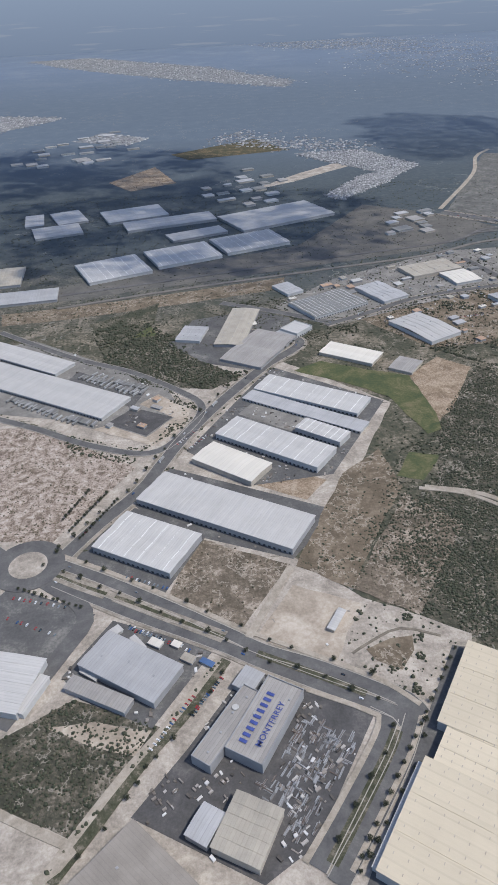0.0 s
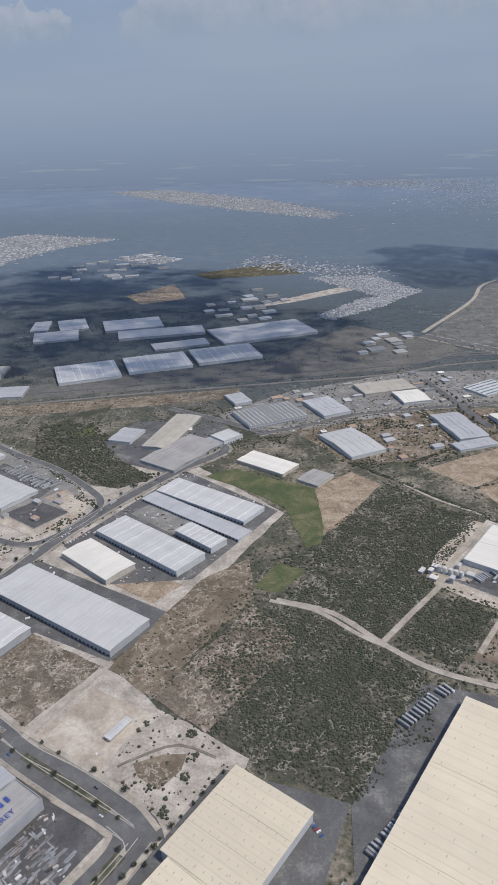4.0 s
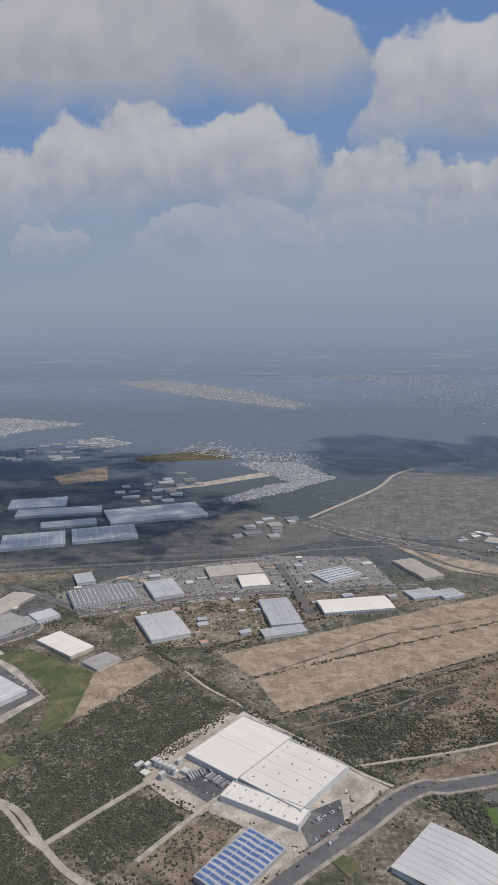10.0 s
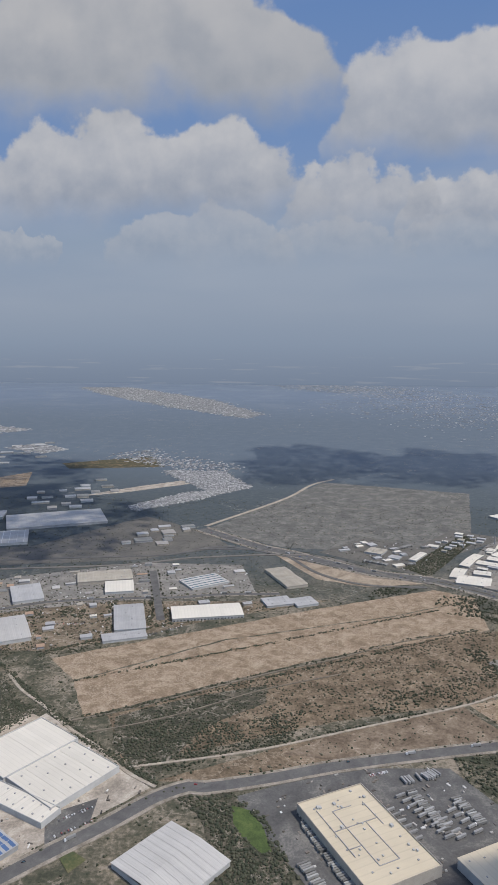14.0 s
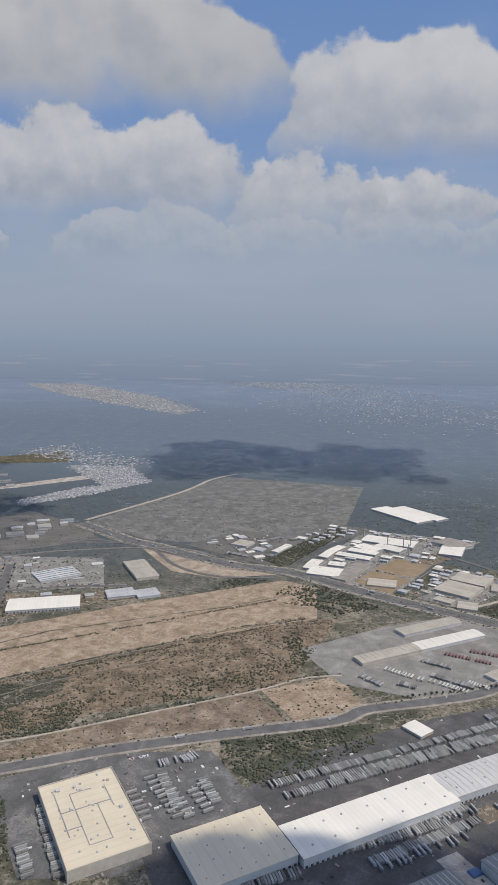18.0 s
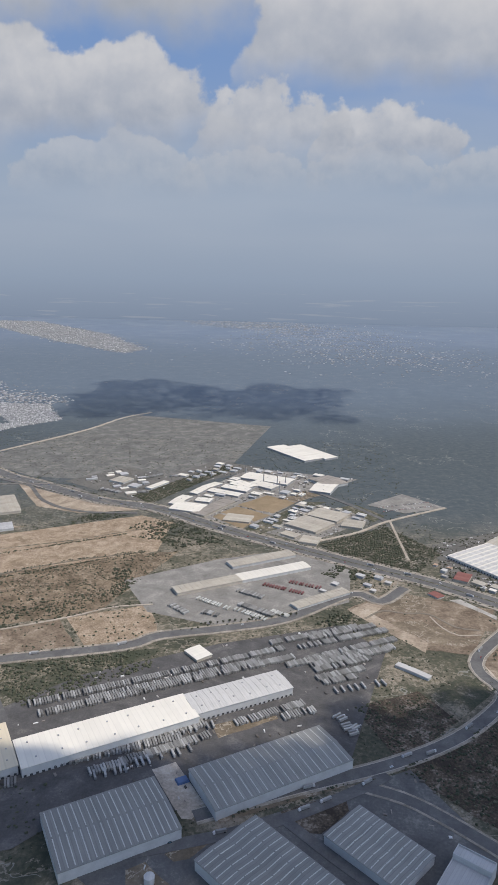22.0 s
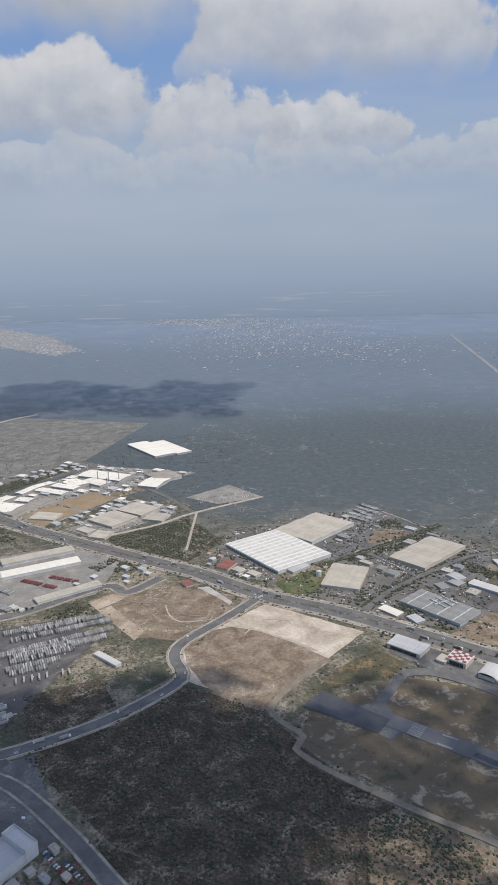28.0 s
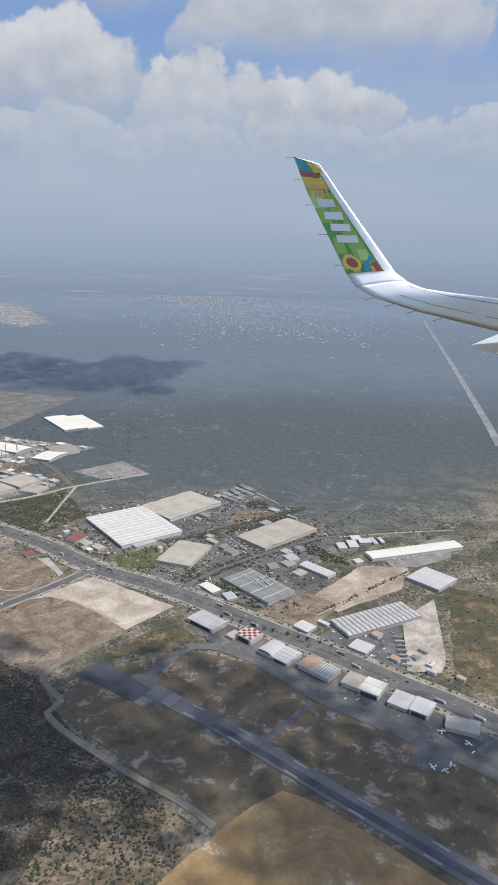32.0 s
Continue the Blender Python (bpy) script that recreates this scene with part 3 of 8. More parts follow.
plot("plot2", "straw", 0.2348, [(566, 494), (627, 523), (643, 471), (591, 454)], "dry straw-coloured field")
plot("busyard", "pavedpale", 0.2860, [(595, 567), (674, 622), (748, 655), (800, 607), (792, 541), (701, 486), (627, 510)], "dusty pale yard of the bus depot", 0.0)
plot("truckyard", "paveddark", 0.2872, [(548, 363), (601, 417), (690, 465), (780, 500), (811, 463), (775, 347), (700, 295), (602, 318), (560, 337)], "dark yard asphalt with stains", 0.0)
plot("dockyard", "paved", 0.2884, [(407, 370), (470, 405), (538, 413), (571, 364), (505, 304), (456, 299)], "dark yard asphalt with stains", 0.0)
plot("kyard", "paved", 0.2596, [(639, 260), (687, 279), (806, 338), (840, 279), (800, 232), (695, 218)], "dark yard asphalt with stains", 0.0)
plot("triangle", "darkbrown", 0.2408, [(780, 393), (825, 415), (844, 384), (820, 361), (800, 347)], "dark brown earth with thorn bushes")
plot("parkgrass", "scrub", 0.2420, [(829, 415), (865, 430), (875, 417), (846, 387)], "green scrub")
plot("darkfield", "darkbrown", 0.1932, [(799, 339), (843, 364), (884, 406), (937, 378), (966, 337), (1003, 299), (1043, 265), (968, 234), (866, 274)], "dark brown earth with thorn bushes")
plot("clearing", "earthbrown", 0.2444, [(789, 528), (830, 566), (912, 538), (875, 464), (842, 468)], "ploughed brown earth")
plot("clearing2", "sand", 0.2456, [(877, 460), (938, 522), (1012, 475), (936, 381), (884, 412)], "graded bare earth")
plot("airfield", "airgrass", 0.2068, [(967, 383), (1029, 416), (1088, 400), (1160, 341), (1213, 304), (1210, 221), (1121, 217), (1061, 265), (956, 347)], "dry airfield grass")
plot("drygrass", "tawny", 0.2380, [(1069, 268), (1080, 279), (1094, 289), (1116, 279), (1146, 255), (1167, 237), (1186, 220), (1032, 208), (1037, 230)], "tawny dry grass with bare patches")
plot("apron", "paved", 0.3492, [(1025, 446), (1053, 465), (1141, 403), (1185, 364), (1223, 335), (1213, 304), (1166, 337), (1116, 368), (1065, 408)], "dark yard asphalt with stains", 0.0)
plot("runwayhead", "paved", 0.3504, [(979, 377), (1010, 388), (1016, 379), (1013, 369), (1025, 360), (1010, 351)], "dark yard asphalt with stains", 0.0)
plot("headpad", "freshasphalt", 0.5816, [(961, 383), (975, 399), (1013, 369), (1004, 356)], "newer dark asphalt pad at the runway's head", 0.0)
plot("factory_berm", "sand", 0.3950, [(205, 371), (215, 397), (237, 429), (250, 444), (257, 440), (230, 394), (226, 381), (213, 363)], "bare pale sandy bank beside the ivory factory")
plot("factory_verge", "sand", 0.3962, [(208, 364), (216, 370), (247, 349), (256, 345), (250, 337), (231, 346)], "bare pale sandy bank beside the ivory factory")
plot("factory_dock", "paveddark", 0.3974, [(230, 366), (249, 380), (264, 362), (258, 352)], "dark dock yard of the ivory factory", 0.0)
plot("hall_gap", "pavedpale", 0.3986, [(-8, 444), (3, 459), (46, 437), (34, 413)], "pale dusty yard between white halls", 0.0)
plot("depot_trailers", "paved", 0.3998, [(-154, 506), (-146, 530), (-83, 487), (-91, 462)], "dark yard asphalt with stains", 0.0)
plot("ruin_garden", "brown", 0.4010, [(51, 216), (64, 222), (75, 223), (74, 214), (66, 203), (55, 209)], "dry brown plot")
plot("northyard", "paved", 0.4022, [(-70, 576), (-50, 628), (11, 645), (45, 622), (43, 545), (4, 515), (-36, 533)], "dark yard asphalt with stains", 0.0)
plot("railside", "brown", 0.1600, [(-251, 669), (-181, 679), (-75, 703), (48, 735), (47, 701), (-72, 670), (-173, 648), (-241, 638)], "dry brown plot")
plot("railmeadow", "grass", 0.1612, [(-138, 640), (-98, 645), (-82, 596), (-117, 593)], "green meadow")
plot("thornwest", "scrubdark", 0.1680, [(310, 448), (335, 465), (363, 484), (414, 507), (416, 480), (388, 454), (373, 435), (354, 376), (331, 399), (318, 414)], "dense dark scrub")
plot("thornsouth", "olive", 0.1692, [(356, 379), (402, 406), (448, 435), (464, 443), (470, 415), (402, 383)], "olive thorn scrub between hedges")
# darker earth over the southern half of the cleared lot
plot("clearing_south", "earthbrown", 0.2508, [(876, 458), (890, 474), (911, 484), (935, 476), (952, 464), (973, 446), (984, 436), (936, 378), (914, 388), (896, 408), (883, 431)], "grey brown earth of the cleared lots")
plot("clearing_wet", "brown", 0.2520, [(818, 509), (846, 513), (868, 491), (886, 485), (870, 475), (845, 480)], "damp dark earth between heaps")
plot("clearing_grey", "earthbrown", 0.2532, [(862, 521), (894, 539), (910, 515), (903, 499), (877, 506)], "grey brown earth of the cleared lots")
plot("clearing_red", "brown", 0.2544, [(821, 547), (834, 564), (854, 558), (860, 536), (846, 526), (827, 531)], "reddish brown heaped earth")
plot("clearing_pale", "earth", 0.2556, [(790, 525), (817, 552), (823, 541), (809, 521), (845, 479), (840, 464)], "pale sandy edge of the cleared lot")
plot("stone_heap", "concrete", 0.2568, [(878, 553), (888, 555), (900, 539), (910, 526), (908, 520), (896, 535)], "pale heap of crushed stone", 0.6)
# lighter olive soil paints sunlight onto this corner of the dark field
plot("thornlit", "olive", 0.2580, [(977, 222), (984, 259), (989, 290), (1003, 298), (1030, 282), (1055, 263), (1035, 222)], "sunlit thorn scrub with bare ochre soil")
plot("darksouth", "darkbrown", 0.1912, [(848, 282), (866, 273), (968, 233), (980, 205), (870, 205), (846, 240)], "dark brown earth with thorn bushes")
plot("apronlobe", "paved", 0.3528, [(1164, 318), (1171, 329), (1188, 322), (1191, 315), (1181, 307), (1168, 308)], "dark yard asphalt with stains", 0.0)
plot("hangarfront", "freshasphalt", 0.3640, [(1184, 338), (1193, 342), (1209, 331), (1199, 322)], "newer dark asphalt pad", 0.0)
plot("hangarfrontb", "freshasphalt", 0.3652, [(1140, 368), (1150, 376), (1155, 367), (1145, 360)], "newer dark asphalt pad", 0.0)
plot("headgreen", "greenbrown", 0.2564, [(967, 397), (991, 429), (1016, 450), (1035, 431), (1018, 412), (991, 407)], "green scrub with bare orange earth")
plot("fieldgreen", "greenbrown", 0.2576, [(1085, 323), (1098, 323), (1119, 311), (1114, 305), (1094, 312)], "green scrub with bare orange earth")
plot("apron2", "paved", 0.3588, [(1166, 337), (1187, 358), (1223, 335), (1213, 304), (1185, 324)], "dark yard asphalt with stains", 0.0)
plot("plantpad", "pavedpale", 0.2000, [(601, 778), (692, 959), (840, 916), (776, 848), (706, 722), (652, 726)], "pale caliche lot")
plot("plantfield", "ochre", 0.2612, [(682, 788), (718, 832), (753, 805), (725, 762)], "ochre crop field")
plot("plantfield2", "ochre", 0.2624, [(665, 760), (682, 784), (723, 756), (705, 732)], "ochre crop field")
plot("plantfield3", "ochre", 0.2630, [(657, 744), (664, 756), (703, 728), (693, 708)], "ochre crop field")
plot("plantfield4", "brown", 0.2636, [(734, 818), (766, 855), (785, 838), (754, 809)], "dry brown plot")
plot("plantgarden", "scrub", 0.2642, [(695, 709), (726, 754), (764, 810), (791, 812), (746, 767), (731, 712), (715, 697)], "green scrub")
plot("factorypad", "pavedpale", 0.2036, [(699, 713), (763, 813), (842, 760), (762, 671)], "pale caliche lot")
plot("farcar", "pavedpale", 0.2648, [(839, 806), (890, 856), (933, 805), (880, 779)], "dusty pale yard of the bus depot", 0.0)
plot("tpad", "greyfield", 0.2060, [(884, 591), (892, 682), (1007, 747), (1133, 668), (1154, 639), (1104, 468), (1004, 507), (939, 563)], "dusty grey ground between the factory halls")
plot("tlot", "paved", 0.3172, [(1011, 743), (1059, 771), (1089, 725), (1056, 690)], "dark yard asphalt with stains", 0.0)
plot("rlot", "paved", 0.3184, [(985, 634), (999, 677), (1055, 709), (1052, 649), (1005, 611)], "dark yard asphalt with stains", 0.0)
plot("rbrown", "earthbrown", 0.3196, [(1040, 653), (1050, 686), (1077, 688), (1086, 673), (1063, 650)], "ploughed brown earth")
plot("tbrown", "earthbrown", 0.2908, [(1074, 470), (1117, 505), (1140, 486), (1121, 453), (1096, 455)], "ploughed brown earth")
plot("tgarden", "brown", 0.2920, [(944, 564), (967, 604), (1007, 593), (980, 551)], "dry brown plot")
plot("tfront", "paved", 0.3132, [(1081, 580), (1142, 624), (1165, 633), (1128, 577), (1097, 557)], "dark yard asphalt with stains", 0.0)
plot("tpad2", "earth", 0.2744, [(1116, 494), (1167, 559), (1208, 558), (1195, 516), (1139, 475)], "bare pale sandy lot")
plot("strip_white", "sandpale", 0.3756, [(1187, 468), (1218, 501), (1213, 459), (1207, 413), (1200, 398), (1178, 399)], "pale cream concrete yard", 0.0)
plot("tyard", "paved", 0.2968, [(1120, 437), (1187, 501), (1177, 399), (1147, 397)], "dark yard asphalt with stains", 0.0)
plot("t5lot", "paved", 0.2780, [(1184, 575), (1259, 633), (1252, 580), (1218, 566)], "dark yard asphalt with stains", 0.0)
plot("rightfield", "greenbrown", 0.2292, [(1235, 524), (1271, 506), (1235, 372), (1206, 388)], "green scrub with bare orange earth")
plot("greyflat", "greyscrub", 0.1804, [(289, 957), (455, 1325), (717, 1255), (650, 900), (545, 867), (401, 881)], "grey open scrub plain")
plot("straw3", "straw", 0.2316, [(-221, 1244), (-150, 1354), (-102, 1217), (-175, 1174)], "dry straw-coloured field")
plot("darkgrey", "greyfield", 0.1828, [(-204, 695), (-227, 734), (73, 844), (182, 1019), (288, 945), (335, 873), (221, 802)], "grey fallow land")
# a field whose shade is put into its colour by darker scrub soil
plot("greenfield", "scrub", 0.2040, [(-121, 573), (-153, 630), (-87, 679), (-88, 625)], "green scrub")
plot("dark4", "scrubdark", 0.2352, [(68, 287), (79, 302), (111, 342), (144, 327), (170, 304), (194, 280), (191, 238), (110, 214)], "dense dark scrub")
plot("dark2", "scrubdark", 0.2364, [(147, 327), (194, 398), (217, 465), (256, 451), (207, 363), (175, 309)], "dense dark scrub")
plot("dark3", "scrubdark", 0.2376, [(181, 310), (201, 354), (240, 336), (210, 288)], "dense dark scrub")
plot("dark5", "scrubdark", 0.2408, [(82, 236), (124, 304), (110, 337), (151, 332), (184, 296), (165, 215), (151, 201), (96, 227)], "dense dark scrub")
plot("brownstrip", "brown", 0.2900, [(22, 276), (51, 257), (76, 309), (96, 343), (89, 388), (60, 361)], "dry brown plot")
plot("thorngrey", "thorn", 0.2812, [(51, 257), (96, 337), (124, 304), (82, 236)], "thorn scrub with bare soil")
plot("plotd", "earthbrown", 0.2424, [(220, 296), (240, 329), (274, 330), (252, 286)], "ploughed brown earth")
plot("thorn2", "scrubdark", 0.2336, [(142, 424), (191, 501), (220, 478), (187, 377), (146, 332), (118, 343)], "dense dark scrub")
plot("green1", "grass", 0.2948, [(40, 510), (64, 526), (95, 509), (133, 491), (140, 431), (138, 408), (127, 403), (110, 459), (78, 486)], "green meadow")
plot("green2", "straw", 0.2860, [(133, 491), (164, 522), (187, 500), (152, 433), (139, 419)], "dry straw-coloured field")
plot("interch", "earth", 0.2272, [(323, 901), (459, 832), (577, 761), (506, 740), (449, 760), (395, 846)], "graded bare earth")
plot("grove", "scrubdark", 0.2584, [(369, 368), (402, 376), (425, 355), (441, 325), (447, 286), (414, 282), (389, 351)], "dense dark scrub")
plot("limehollow", "lime", 0.2996, [(406, 362), (417, 359), (426, 346), (432, 328), (427, 326), (415, 337), (409, 347)], "lush green hollow among trees")
plot("lawn3", "grass", 0.3408, [(322, 311), (328, 316), (337, 311), (331, 301)], "green meadow")
plot("citybase", "sandpale", 0.1520, [(-330, 100), (75, 100), (105, 225), (55, 250), (20, 285), (-330, 285)], "pale caliche lot")
plot("citybase2", "sandpale", 0.1532, [(-330, 285), (20, 285), (55, 330), (110, 450), (-330, 450)], "pale caliche lot")
plot("citybase3", "sandpale", 0.1544, [(-75, 450), (110, 450), (30, 530), (-20, 560), (-60, 490)], "pale caliche lot")
plot("citybase4", "sandpale", 0.1556, [(-330, 450), (-75, 450), (-330, 600)], "pale caliche lot")
plot("grove2", "scrubdark", 0.2268, [(552, 812), (650, 968), (671, 958), (578, 781)], "dense dark scrub")
plot("grove3", "scrubdark", 0.2280, [(774, 670), (852, 729), (896, 658), (864, 610), (824, 630)], "dense dark scrub")
plot("shedpad", "greyfield", 0.2192, [(580, 905), (640, 995), (708, 962), (612, 860)], "grey fallow land")
plot("shedpad2", "greyfield", 0.2204, [(450, 865), (560, 790), (605, 880), (520, 942)], "grey fallow land")
plot("darkn2", "scrubdark", 0.2316, [(-132, 542), (-78, 601), (-49, 546), (-3, 505), (-29, 485), (-81, 495), (-115, 534)], "dense dark scrub")
plot("yard4", "paveddark", 0.3228, [(510, 325), (590, 322), (671, 360), (641, 306), (608, 270), (546, 254)], "dark yard asphalt with stains", 0.0)
plot("depotearth", "sand", 0.3801, [(-118, 433), (-106, 438), (-76, 418), (-57, 444), (-86, 467), (-72, 482), (-45, 454), (-49, 428), (-70, 406)], "bare pale graded earth round the depot", 0.6)
plot("depotlot", "paveddark", 0.3813, [(-108, 440), (-90, 462), (-58, 445), (-76, 420)], "fresh dark asphalt lot of the depot", 0.0)
plot("lotbrown_a", "brown", 0.3825, [(664, 262), (672, 267), (704, 239), (677, 236), (666, 253)], "dry brown plot", 0.6)
plot("lotpale_b", "sandpale", 0.3837, [(664, 328), (676, 335), (696, 304), (690, 294), (685, 294), (679, 303)], "pale stained concrete yard between the halls", 0.0)
plot("lotbrown_c", "brown", 0.3849, [(701, 300), (768, 329), (768, 322), (704, 292)], "dry brown plot", 0.6)
plot("lotbrown_d", "brown", 0.3861, [(693, 369), (730, 385), (733, 378), (698, 357)], "dry brown plot", 0.6)
plot("lotdark_e", "darkbrown", 0.3873, [(734, 302), (768, 318), (769, 305), (754, 289), (744, 289)], "dark brown earth with thorn bushes", 0.6)
plot("lotbrown_f", "brown", 0.3885, [(680, 272), (694, 281), (703, 283), (692, 270), (685, 268)], "dry brown plot", 0.6)
plot("hgrass", "grass", 0.3897, [(945, 562), (984, 589), (1003, 571), (975, 539), (955, 541)], "green meadow", 0.6)
plot("hlawn", "verge", 0.3909, [(806, 794), (826, 804), (855, 767), (839, 744)], "dry garden with lawns and paths", 0.6)
plot("redlot", "pavedpale", 0.3921, [(1188, 576), (1253, 632), (1263, 614), (1249, 580), (1216, 559), (1195, 558)], "dusty pale car park of the long hall", 0.0)
plot("hyard", "paveddark", 0.3933, [(1096, 541), (1113, 550), (1134, 530), (1120, 502), (1111, 513)], "dark littered yard behind the grey factory", 0.0)
road("avenue_n", 6.6, "asphalt", [(-126, 295), (-111, 287), (-83, 272), (-48, 251), (-14, 229), (1, 219), (26, 208), (48, 196), (61, 188)], 0.4907)
road("avenue_s", 6.6, "asphalt", [(-112, 273), (-88, 259), (-61, 244), (-35, 231), (-16, 221), (-1, 212), (25, 198), (49, 186), (58, 181)], 0.4914)
road("bend", 16, "asphalt", [(52, 191), (62, 184), (66, 177)], 0.4921)
road("avenue_e1", 8, "asphalt", [(66, 178), (58, 162), (44, 141), (23, 112)], 0.4928)
road("avenue_e2", 8, "asphalt", [(55, 179), (48, 166), (32, 142), (16, 118)], 0.4935)
road("north_road", 9, "asphalt", [(-112, 293), (-97, 319), (-73, 354), (-62, 381), (-46, 419), (-17, 471), (16, 521), (50, 567), (1, 596)], 0.4942)
road("mid_road", 7, "asphalt", [(78, 600), (127, 626), (179, 656), (247, 673), (305, 684), (352, 699), (411, 707)], 0.4949)
road("cross_road", 8, "asphalt", [(257, 765), (281, 686), (301, 622)], 0.4956)
road("south_road", 9, "asphalt", [(-126, 280), (-92, 250), (-99, 223), (-119, 183)], 0.4963)
road("avenue_w", 9, "asphalt", [(-141, 290), (-167, 312)], 0.4970)
road("loop", 6, "asphalt", [(-214, 465), (-163, 439), (-116, 411), (-71, 397), (-47, 423), (-36, 457), (-54, 484), (-100, 524), (-155, 557), (-239, 623)], 0.4977)
road("lane_a", 4, "dirt", [(19, 276), (-6, 227)], 0.5884)
road("canal", 5, "verge", [(-17, 214), (-35, 186), (-53, 162), (-68, 138), (-82, 117)], 0.5491)
road("canal_road", 4, "dirt", [(-21, 214), (-39, 186), (-57, 162), (-73, 138), (-86, 117)], 0.5898)
road("lane_b", 4, "dirt", [(-110, 145), (-93, 137), (-76, 128), (-88, 117)], 0.5905)
road("track1", 4, "dirt", [(110, 342), (144, 331), (172, 305), (195, 287), (221, 277), (248, 270), (273, 262)], 0.5912)
road("track2", 3.5, "dirt", [(172, 306), (192, 334), (213, 363), (223, 386), (254, 435)], 0.5919)
road("track3", 3, "dirt", [(224, 300), (251, 344), (260, 356)], 0.5926)
road("track4", 3, "dirt", [(106, 341), (135, 332), (159, 312), (173, 303)], 0.5933)
road("track5", 2.5, "dirt", [(205, 500), (227, 476), (254, 455), (279, 432), (310, 409), (336, 386), (358, 373)], 0.5940)
road("track6", 1.6, "browntrack", [(281, 439), (315, 457), (362, 490), (420, 530), (466, 557), (528, 600), (602, 635)], 0.5947)
road("track7", 1.3, "browntrack", [(297, 425), (347, 451), (411, 498), (473, 532)], 0.5954)
road("track8", 2.0, "dirt", [(336, 390), (412, 417), (484, 453), (561, 492), (597, 515), (629, 523)], 0.5961)
road("south_paved", 9, "asphalt", [(280, 273), (307, 304), (338, 337), (360, 363), (378, 376), (388, 376), (427, 390), (470, 408), (542, 432), (620, 456), (643, 473), (694, 489), (739, 508), (796, 557), (819, 545), (844, 574)], 0.5068)
road("rail", 5, "gravel", [(-194, 677), (-68, 714), (90, 752), (221, 784), (303, 823), (444, 847), (533, 779), (579, 759)], 0.6575)
road("rail2", 5, "asphalt", [(-213, 710), (-48, 752), (117, 795), (255, 827), (335, 873), (474, 805), (579, 764)], 0.5082)
road("highway", 17, "asphalt", [(281, 956), (371, 879), (412, 855), (515, 790), (585, 769), (666, 711), (753, 656), (832, 609), (876, 583), (936, 537), (1004, 502), (1071, 457), (1134, 413), (1168, 387), (1199, 366), (1234, 338)], 0.5089)
road("highway_median", 2, "verge", [(585, 769), (666, 711), (753, 656), (832, 609), (876, 583), (936, 537), (1004, 502), (1071, 457), (1134, 413), (1168, 387)], 0.5596)
road("diag", 6, "dirt", [(284, 973), (388, 1168), (432, 1295), (474, 1357)], 0.6003)
road("curvy", 8, "asphalt", [(931, 532), (908, 500), (877, 461), (873, 440), (881, 420), (876, 404), (840, 368), (795, 341), (737, 317), (691, 296)], 0.5110)
road("curvy2", 7, "asphalt", [(779, 323), (805, 312), (842, 281), (872, 251), (890, 234)], 0.5117)
road("factory_road", 6, "asphalt", [(776, 856), (819, 803), (855, 748)], 0.5124)
road("factory_track", 2.5, "dirt", [(858, 748), (859, 637)], 0.6031)
road("factory_east", 4, "dirt", [(760, 671), (817, 709), (855, 748), (933, 805)], 0.6038)
road("runway", 13, "runway", [(1005, 374), (1037, 352), (1062, 335), (1123, 287), (1187, 237), (1218, 214)], 0.5745)
road("runway_mid", 4.5, "freshasphalt", [(1055, 338), (1062, 332), (1123, 285), (1187, 236), (1217, 213)], 0.6302)
road("taxiway", 8, "asphalt", [(1029, 418), (1044, 421), (1064, 413), (1088, 395), (1116, 368), (1142, 350), (1166, 334), (1188, 320), (1213, 302)], 0.5159)
road("connector", 4.5, "asphalt", [(1113, 362), (1083, 324)], 0.5166)
road("connector2", 7, "asphalt", [(1006, 379), (1015, 395), (1029, 416)], 0.5173)
road("perimeter", 4.2, "browntrack", [(979, 436), (959, 410), (941, 379), (960, 354), (955, 343), (973, 325), (1013, 297), (1044, 278), (1061, 264)], 0.4680)
road("lot_rut", 1.4, "browntrack", [(44, 214), (53, 220), (70, 228), (89, 222)], 0.4220)
road("ridge_a", 2.4, "dirt", [(906, 484), (917, 485), (934, 477), (952, 465), (975, 448)], 0.4100)
road("ridge_b", 1.2, "dirt", [(922, 473), (930, 487), (935, 496), (958, 493)], 0.4107)
road("ridge_c", 2.0, "browntrack", [(802, 513), (818, 528), (836, 525), (855, 525), (872, 505), (890, 501)], 0.4114)
road("ridge_d", 1.3, "dirt", [(855, 521), (861, 503), (871, 492), (889, 494)], 0.4121)
road("tree_lane", 2.5, "verge", [(985, 596), (1041, 634), (1080, 667), (1123, 701)], 0.5701)
road("street_t", 5, "asphalt", [(1015, 508), (1043, 544), (1074, 572), (1130, 616), (1175, 630)], 0.5208)
road("street_u", 4.5, "asphalt", [(1036, 627), (1057, 597), (1072, 572)], 0.5215)
road("yard_edge", 2, "dirt", [(1045, 774), (1079, 733), (1107, 691)], 0.6122)
road("yard_edge_b", 2, "dirt", [(1153, 622), (1210, 637), (1271, 649)], 0.6129)
road("lot_edge", 1.5, "dirt", [(1122, 469), (1160, 504), (1207, 548)], 0.6136)
road("town_road", 13, "townsoil", [(1740, 3055), (1575, 1961), (1454, 1186), (1420, 980)], 0.5243)
road("yard_lane", 7, "asphalt", [(637, 264), (682, 277), (729, 294), (769, 316), (793, 333)], 0.5250)
road("k_lane", 6, "asphalt", [(737, 296), (759, 275), (786, 251), (800, 235)], 0.5257)
road("island_a", 7.5, "shoulder", [(-114, 279), (-98, 270), (-82, 262)], 0.5757)
road("island_b", 7.5, "shoulder", [(-77, 260), (-46, 243), (-18, 228)], 0.5761)
